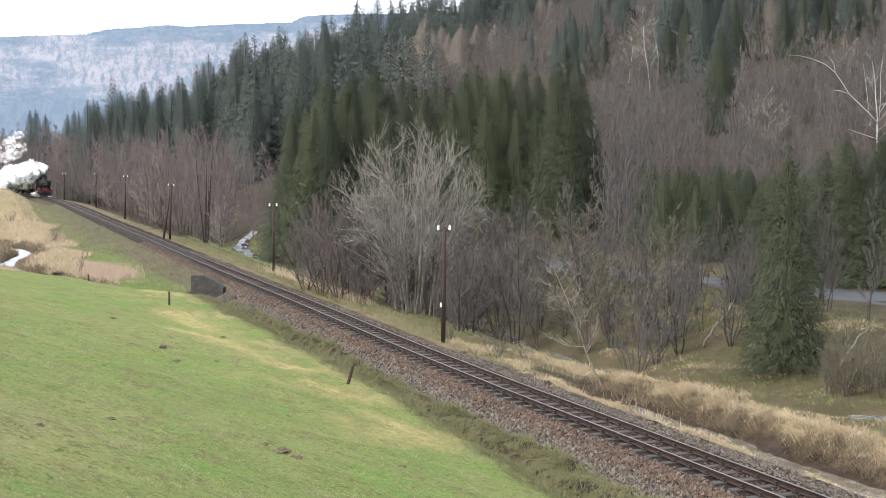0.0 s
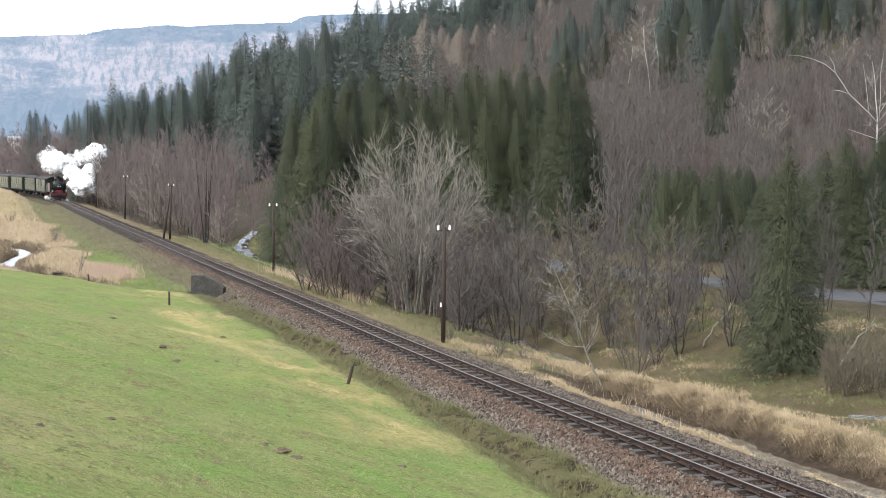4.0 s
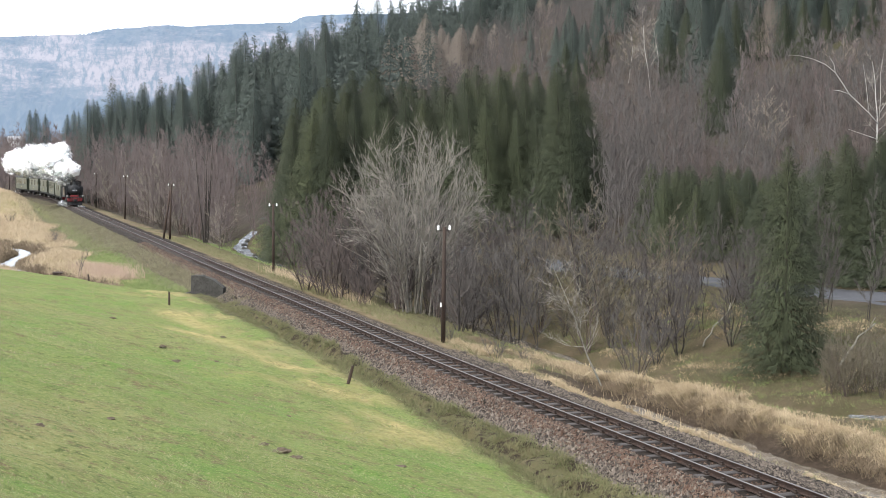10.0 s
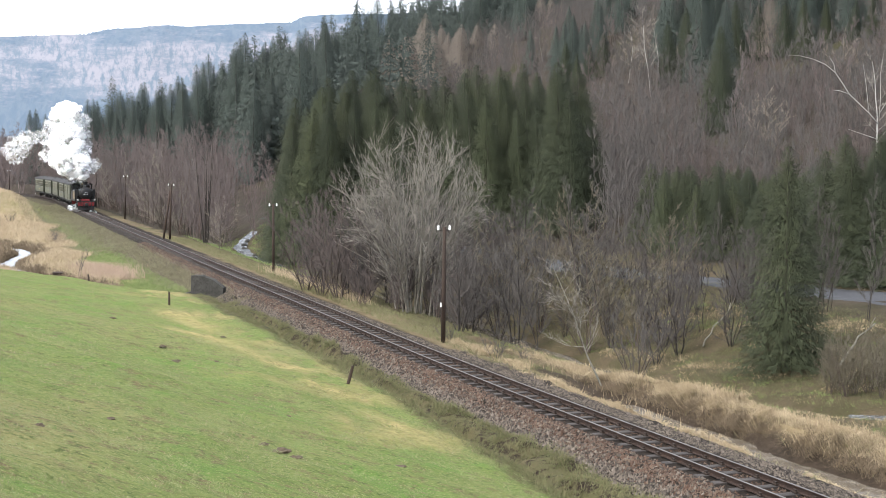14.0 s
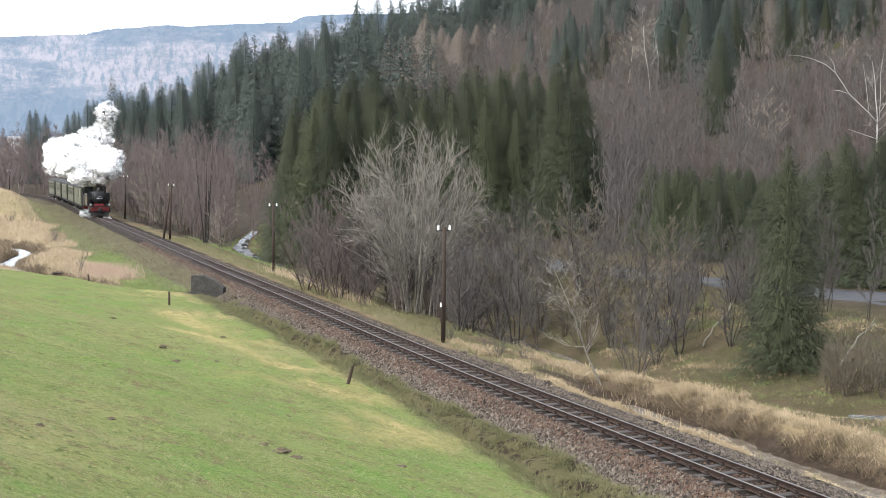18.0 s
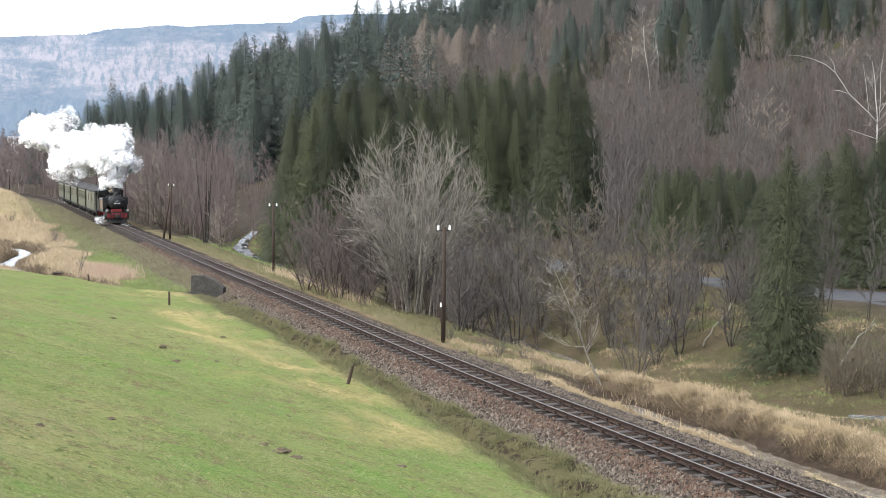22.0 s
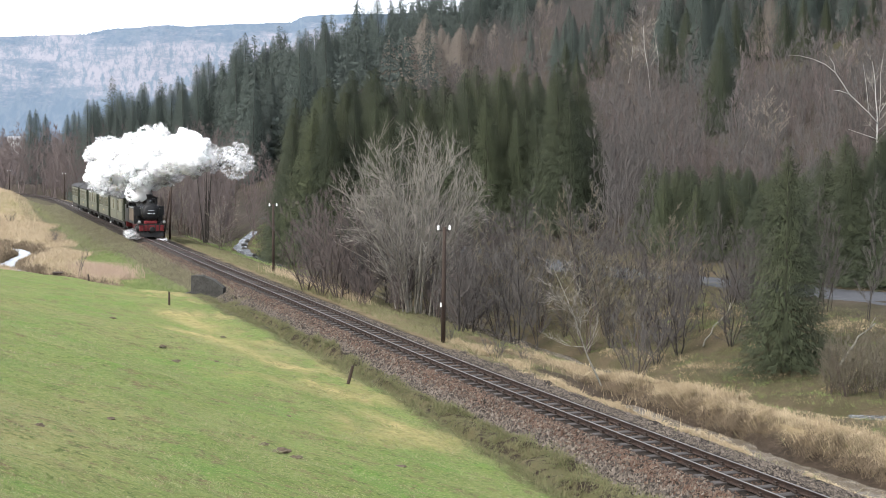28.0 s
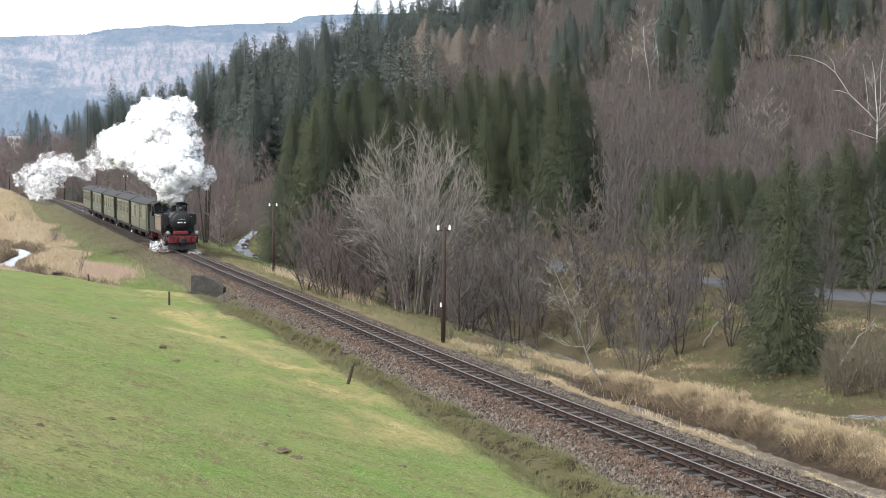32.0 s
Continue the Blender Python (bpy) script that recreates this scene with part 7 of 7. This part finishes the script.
# ---- steam ----
def puff_mesh(name, seed, mat, rough=1.0, level=4):
    """A rounded billow with bulges of two sizes."""
    bm = bmesh.new()
    bmesh.ops.create_icosphere(bm, subdivisions=level, radius=1.0)
    o = Vector((seed * 7.3, seed * 3.1, seed * 1.7))
    for v in bm.verts:
        d = v.co.normalized()
        v.co = d * (0.80 + 0.22 * noise.noise(d * 1.5 + o) + 0.34 * rough * abs(noise.noise(d * 2.6 + o * 2)) + 0.20 * rough * abs(noise.noise(d * 6.0 + o)))
    me = bpy.data.meshes.new(name)
    bm.to_mesh(me)
    bm.free()
    me.polygons.foreach_set("use_smooth", [True] * len(me.polygons))
    me.materials.append(mat)
    return me


PUFFS = [puff_mesh("puff", i, M["steam"], 0.75) for i in range(6)]
RIM = [puff_mesh("rim_puff", 30 + i, M["steam_rim"], 1.3) for i in range(4)]
SOFT = [puff_mesh("soft_puff", 10 + i, M["steam_soft"], 2.0, 4) for i in range(4)]
THIN = [puff_mesh("thin_puff", 20 + i, M["steam_thin"], 2.2, 4) for i in range(4)]
JET = [puff_mesh("jet_puff", 40 + i, M["steam_jet"], 0.8, 3) for i in range(3)]
plume = thing("steam_plume", "billowing white steam from the locomotive chimney", "steam")
prs = np.random.RandomState(23)
PIECES = []          # object, the blobs it belongs to, offset in blob radii, size, turns


def puff_piece(pool, k, blob, off, size):
    ob = new("puff", pool[k % len(pool)])
    ob.parent = plume
    ob.scale = (size * prs.uniform(0.85, 1.3), size * prs.uniform(0.85, 1.2), size * prs.uniform(0.75, 1.1))
    PIECES.append((ob, blob, off, size, prs.uniform(-25, 25), prs.uniform(0, 360), prs.uniform(-14, 14)))


def direction():
    d = prs.randn(3)
    return d / np.linalg.norm(d)


for blob, core, rim, mist in ((0, 5, 8, 10), (1, 11, 26, 26), (2, 10, 24, 26), (3, 5, 14, 20)):
    small = 0.52 if blob == 0 else 1.0
    for k in range(core):
        puff_piece(RIM if blob == 3 else PUFFS, k, (blob, blob, 0.0), direction() * prs.uniform(0.1, 0.6), prs.uniform(1.3, 1.75) * small)
    for k in range(rim):
        puff_piece(SOFT if blob == 3 and k % 2 else RIM, k, (blob, blob, 0.0), direction() * prs.uniform(0.65, 1.0), prs.uniform(0.5, 0.95) * small)
    for k in range(mist):
        puff_piece(SOFT, k, (blob, blob, 0.0), direction() * prs.uniform(0.85, 1.25), prs.uniform(0.4, 0.9) * small)
for blob, count in ((0, 3), (1, 9), (2, 8), (3, 8)):
    for k in range(count):
        puff_piece(SOFT, k, (blob, blob, 0.0), direction() * prs.uniform(0.35, 0.8), prs.uniform(0.75, 1.15) * (0.52 if blob == 0 else 1.0))
for k in range(9):
    puff_piece(THIN, k, (4, 4, 0.0), direction() * prs.uniform(0.2, 1.1), prs.uniform(0.4, 0.95))
for i, j, count, pool in ((0, 1, 9, PUFFS), (1, 2, 14, PUFFS), (2, 3, 10, SOFT), (3, 4, 5, THIN)):
    for k in range(count):
        puff_piece(pool, k, (i, j, (k + 1) / (count + 1)), direction() * 0.55, prs.uniform(0.5, 1.05))
jets = []
for name, lab, spot, sc in (("steam_jet", "low white steam from the cylinder cocks", (1.35, 3.2, 0.4), 0.55), ("steam_jet", "low white steam ahead of the cylinder", (-0.75, 4.85, 0.12), 0.36)):
    j = thing(name, lab, "steam", "cylinder steam")
    for k in range(26):
        u = prs.uniform(0, 1)
        ob = new("puff", JET[k % 3])
        ob.parent = j
        ob.location = (spot[0] + prs.uniform(-0.9, 0.9) * sc, spot[1] + prs.uniform(-1.2, 1.2) * sc, spot[2] - 0.28 + u * 1.1 * sc * (1 if spot[0] > 0 else 0.3))
        s = sc * prs.uniform(0.35, 0.75) * (1 - 0.6 * u)
        ob.scale = (s * 1.1, s * 1.2, s * 0.85)
    jets.append(j)


# ---- what moves ----
def front_s(t):
    """How far up the line the locomotive's front stands at t seconds."""
    return 241.03 - 4.584 * t + 0.00902 * t * t


def line_pose(s, span):
    a, _ = on_line(s - span)
    b, _ = on_line(s + span)
    d = (a - b).normalized()
    c = (a + b) / 2
    return Matrix.Translation((c.x, c.y, 0)) @ pose(0, 0, 0, 0, 0, math.degrees(math.atan2(d.y, d.x)) - 90)


PLUME = []


def plume_at(t, *v):
    PLUME.append((t, np.array(v, float).reshape(5, 4)))


def motions():
    times = [i * 1.0 for i in range(33)]
    loco_rows = [(t, line_pose(front_s(t) + 4.5, 2.5)) for t in times]
    walk(loco, loco_rows)
    for j in jets:
        walk(j, loco_rows)
    for i, (c, _) in enumerate(coaches):
        walk(c, [(t, line_pose(front_s(t) + 9.3 + COACH_PITCH * (i + 0.5), 3.5)) for t in times])
    fine = [i * 0.1 for i in range(321)]
    for sets in [loco_sets] + [c[1] for c in coaches]:
        for ob, r, y in sets:
            z = ob.location.z
            walk(ob, [(t, pose(0, y, z, -math.degrees((front_s(0) - front_s(t)) / r))) for t in fine])
    for ob, sx in loco_rods:
        rows = []
        for t in fine:
            a = -(front_s(0) - front_s(t)) / 0.40 + (math.pi / 2 if sx > 0 else 0)
            rows.append((t, pose(0, 0.19 * math.cos(a), 0.40 + 0.19 * math.sin(a))))
        walk(ob, rows)
    # the plume travels with the chimney; its pieces drift and turn within it
    plume_at(0, -0.5, 0.3, 0.9, 1.00, -2.9, 1.4, 0.3, 1.38, -5.6, 2.6, -0.3, 1.49, -7.7, 3.6, -1.2, 1.29, -6.2, 3.0, 5.0, 2.03)
    plume_at(1, 1.6, -0.8, 1.3, 1.07, -0.7, 0.3, 1.6, 1.35, -3.0, 1.5, 1.1, 1.36, -5.2, 2.4, -0.0, 1.08, -6.7, 3.2, 4.1, 1.45)
    plume_at(2, 1.9, -0.9, 1.4, 1.22, 4.0, -1.5, 1.0, 1.32, -0.1, 0.1, 2.3, 1.33, -3.1, 1.5, 2.0, 1.24, -5.7, 2.7, 0.9, 1.42)
    plume_at(3, 2.7, -1.3, 1.0, 1.28, 4.7, -1.5, -0.3, 1.66, 5.4, -1.5, 3.6, 0.92, -0.7, 0.3, 2.0, 1.21, -3.7, 1.8, 2.7, 1.04)
    plume_at(3.5, 2.5, -1.2, 0.6, 1.19, 4.4, -1.5, -1.5, 1.55, 6.1, -1.5, 3.7, 0.91, -0.7, 0.3, 2.0, 1.11, -3.9, 1.9, 2.9, 1.20)
    plume_at(5.5, 1.4, -0.7, 0.9, 1.06, 3.5, -1.5, 1.5, 1.14, 4.9, -1.5, 0.6, 1.05, 0.7, -0.3, 1.9, 0.82, 7.7, -1.5, 4.4, 0.73)
    plume_at(6, -0.0, 0.0, 0.7, 1.05, 1.6, -0.8, 1.8, 1.31, 4.2, -1.5, 1.9, 1.30, 3.4, -1.5, 0.7, 0.96, 5.4, -1.5, 1.1, 0.80)
    plume_at(7, -1.5, 0.7, 0.9, 1.03, 0.6, -0.3, 2.1, 1.11, 1.0, -0.5, 3.7, 0.94, -3.3, 1.6, -0.1, 0.64, 4.4, -1.5, 2.4, 0.79)
    plume_at(8, -1.5, 0.8, 1.8, 1.09, 0.4, -0.1, 3.1, 1.09, -3.7, 1.8, 0.9, 0.85, 1.3, -0.6, 4.7, 0.70, 2.4, -1.1, 2.0, 0.93)
    plume_at(9, -0.9, 0.5, 1.0, 0.99, -2.7, 1.3, 2.0, 1.57, -4.9, 2.3, 2.0, 1.33, -1.4, 0.7, 2.9, 0.99, 1.2, -0.6, 2.0, 1.06)
    plume_at(10, -0.5, 0.2, 1.3, 1.11, -2.6, 1.3, 2.4, 1.69, -5.6, 2.7, 2.6, 1.63, -8.2, 3.9, 2.2, 1.36, -1.8, 0.8, 0.5, 0.75)
    plume_at(11, -0.4, 0.2, 1.9, 1.09, -2.9, 1.4, 2.6, 1.74, -6.5, 3.1, 2.2, 1.91, -9.7, 4.6, 1.9, 1.71, -9.3, 4.4, -0.3, 1.19)
    plume_at(12, 0.4, -0.2, 1.4, 1.13, -1.6, 0.8, 3.6, 2.15, -5.7, 2.7, 3.1, 2.49, -9.5, 4.5, 2.1, 2.04, -10.6, 5.0, 0.8, 1.90)
    plume_at(13, -0.2, 0.1, 1.3, 1.11, -1.5, 0.7, 3.4, 2.40, -1.3, 0.7, 6.3, 1.80, -8.4, 4.0, 4.3, 1.28, -9.9, 4.7, 2.1, 1.56)
    plume_at(14, -0.8, 0.4, 1.1, 1.22, -1.9, 0.9, 3.1, 2.35, -2.1, 1.1, 5.9, 1.76, -2.4, 1.2, 7.9, 0.95, -10.0, 4.8, 4.0, 1.25)
    plume_at(14.5, -0.5, 0.3, 1.1, 1.14, -1.9, 0.9, 2.9, 2.47, -1.3, 0.7, 4.8, 1.88, -2.6, 1.3, 7.8, 1.08, -2.3, 1.2, 6.0, 1.14)
    plume_at(16.5, -0.1, 0.1, 0.8, 0.95, -1.2, 0.6, 2.7, 2.20, -2.4, 1.2, 4.6, 1.52, 1.1, -0.5, 6.5, 0.76, -3.7, 1.8, 7.8, 1.03)
    plume_at(17, -0.7, 0.3, 1.0, 1.13, -1.4, 0.7, 3.0, 2.31, -3.7, 1.8, 5.4, 1.16, 1.8, -0.8, 7.2, 0.75, -2.8, 1.4, 7.7, 1.01)
    plume_at(18, 0.1, -0.0, 0.9, 0.92, -1.8, 0.9, 2.7, 2.65, -4.3, 2.1, 3.1, 1.61, 0.8, -0.4, 2.4, 1.34, 0.9, -0.4, 8.0, 0.73)
    plume_at(19, -0.4, 0.2, 0.8, 1.01, -2.1, 1.0, 2.6, 2.33, -4.4, 2.2, 4.2, 2.09, 2.3, -1.1, 1.8, 1.06, -3.1, 1.5, 5.4, 0.96)
    plume_at(20, 0.4, -0.2, 1.1, 0.87, -1.8, 0.9, 2.6, 2.14, -4.5, 2.2, 4.3, 1.78, -7.0, 3.4, 4.7, 0.95, -3.6, 1.8, 6.6, 0.88)
    plume_at(21, 0.8, -0.4, 1.1, 0.95, -0.6, 0.3, 2.6, 2.19, -3.5, 1.7, 4.3, 2.09, -7.1, 3.4, 5.4, 1.04, -8.7, 4.2, 2.3, 0.70)
    plume_at(22, -0.4, 0.2, 0.8, 1.10, -0.5, 0.3, 3.3, 2.01, -4.3, 2.1, 3.5, 2.28, -8.4, 4.0, 5.4, 1.24, -5.9, 2.9, 6.8, 1.01)
    plume_at(23, -0.7, 0.3, 0.3, 0.80, -3.8, 1.8, 2.3, 2.56, -4.4, 2.1, 4.5, 1.75, -1.1, 0.5, 2.4, 1.28, -9.0, 4.3, 5.3, 1.65)
    plume_at(24, -0.4, 0.2, 0.1, 0.72, -4.2, 2.1, 2.8, 2.60, -5.3, 2.6, 5.8, 1.48, 0.7, -0.4, 1.3, 1.13, -10.3, 4.9, 1.6, 1.50)
    plume_at(25, 0.7, -0.4, 0.2, 0.85, 0.9, -0.4, 1.7, 1.83, 0.3, -0.1, 2.0, 1.62, -7.2, 3.5, 3.7, 2.06, -9.8, 4.7, 2.4, 1.87)
    plume_at(25.5, 1.0, -0.5, 0.1, 0.78, 1.4, -0.7, 1.9, 1.80, -0.5, 0.2, 1.9, 1.60, -8.3, 4.0, 3.1, 1.93, -7.9, 3.8, 5.7, 1.12)
    plume_at(27.5, -0.5, 0.2, 0.6, 1.02, 1.6, -0.8, 3.1, 1.78, -1.4, 0.7, 2.5, 1.70, 6.1, -1.5, 2.7, 0.82, 7.5, -1.5, 1.7, 0.73)
    plume_at(28, -1.0, 0.5, 0.2, 0.77, -0.4, 0.2, 2.7, 2.06, -3.0, 1.5, 2.4, 1.79, 3.3, -1.5, 3.3, 1.25, 6.9, -1.5, 2.9, 0.98)
    plume_at(29, -0.5, 0.3, 0.5, 0.79, -2.5, 1.2, 3.0, 2.30, -6.8, 3.3, 2.1, 1.46, 0.7, -0.3, 2.3, 1.40, 5.7, -1.5, 2.5, 0.86)
    plume_at(30, 0.6, -0.3, 0.3, 0.76, -2.4, 1.2, 2.7, 1.99, -7.4, 3.6, 2.1, 1.65, 1.0, -0.5, 2.0, 1.51, 5.4, -1.5, 2.7, 0.75)
    plume_at(31, -0.0, 0.0, 0.4, 0.82, -0.2, 0.1, 2.5, 1.94, -0.5, 0.3, 4.8, 1.41, -5.1, 2.5, 3.4, 1.42, -10.2, 4.9, 1.9, 1.45)
    plume_at(32, -0.6, 0.3, 0.5, 0.71, -0.6, 0.3, 2.7, 2.04, -1.3, 0.7, 5.2, 1.58, -4.1, 2.1, 3.7, 1.12, -11.5, 5.5, 1.8, 1.33)
    walk(plume, [(t, Matrix.Translation((line_pose(front_s(t) + 4.5, 2.5) @ Vector((0, 3.25, 3.45))))) for t in times])
    for ob, blob, off, size, tip, turn, spin in PIECES:
        rows = []
        for t, v in PLUME:
            i, j, u = blob
            c, r = v[i][:3] * (1 - u) + v[j][:3] * u, v[i][3] * (1 - u) + v[j][3] * u
            d = c + off * np.array([1, 0.6, 1]) * max(1.16 * r - size * 0.4, 0.15)
            rows.append((t, pose(*d, tip * math.sin(t * 0.5), 0, turn + spin * t)))
        s = ob.scale.copy()
        walk(ob, rows)
        ob.scale = s


motions()
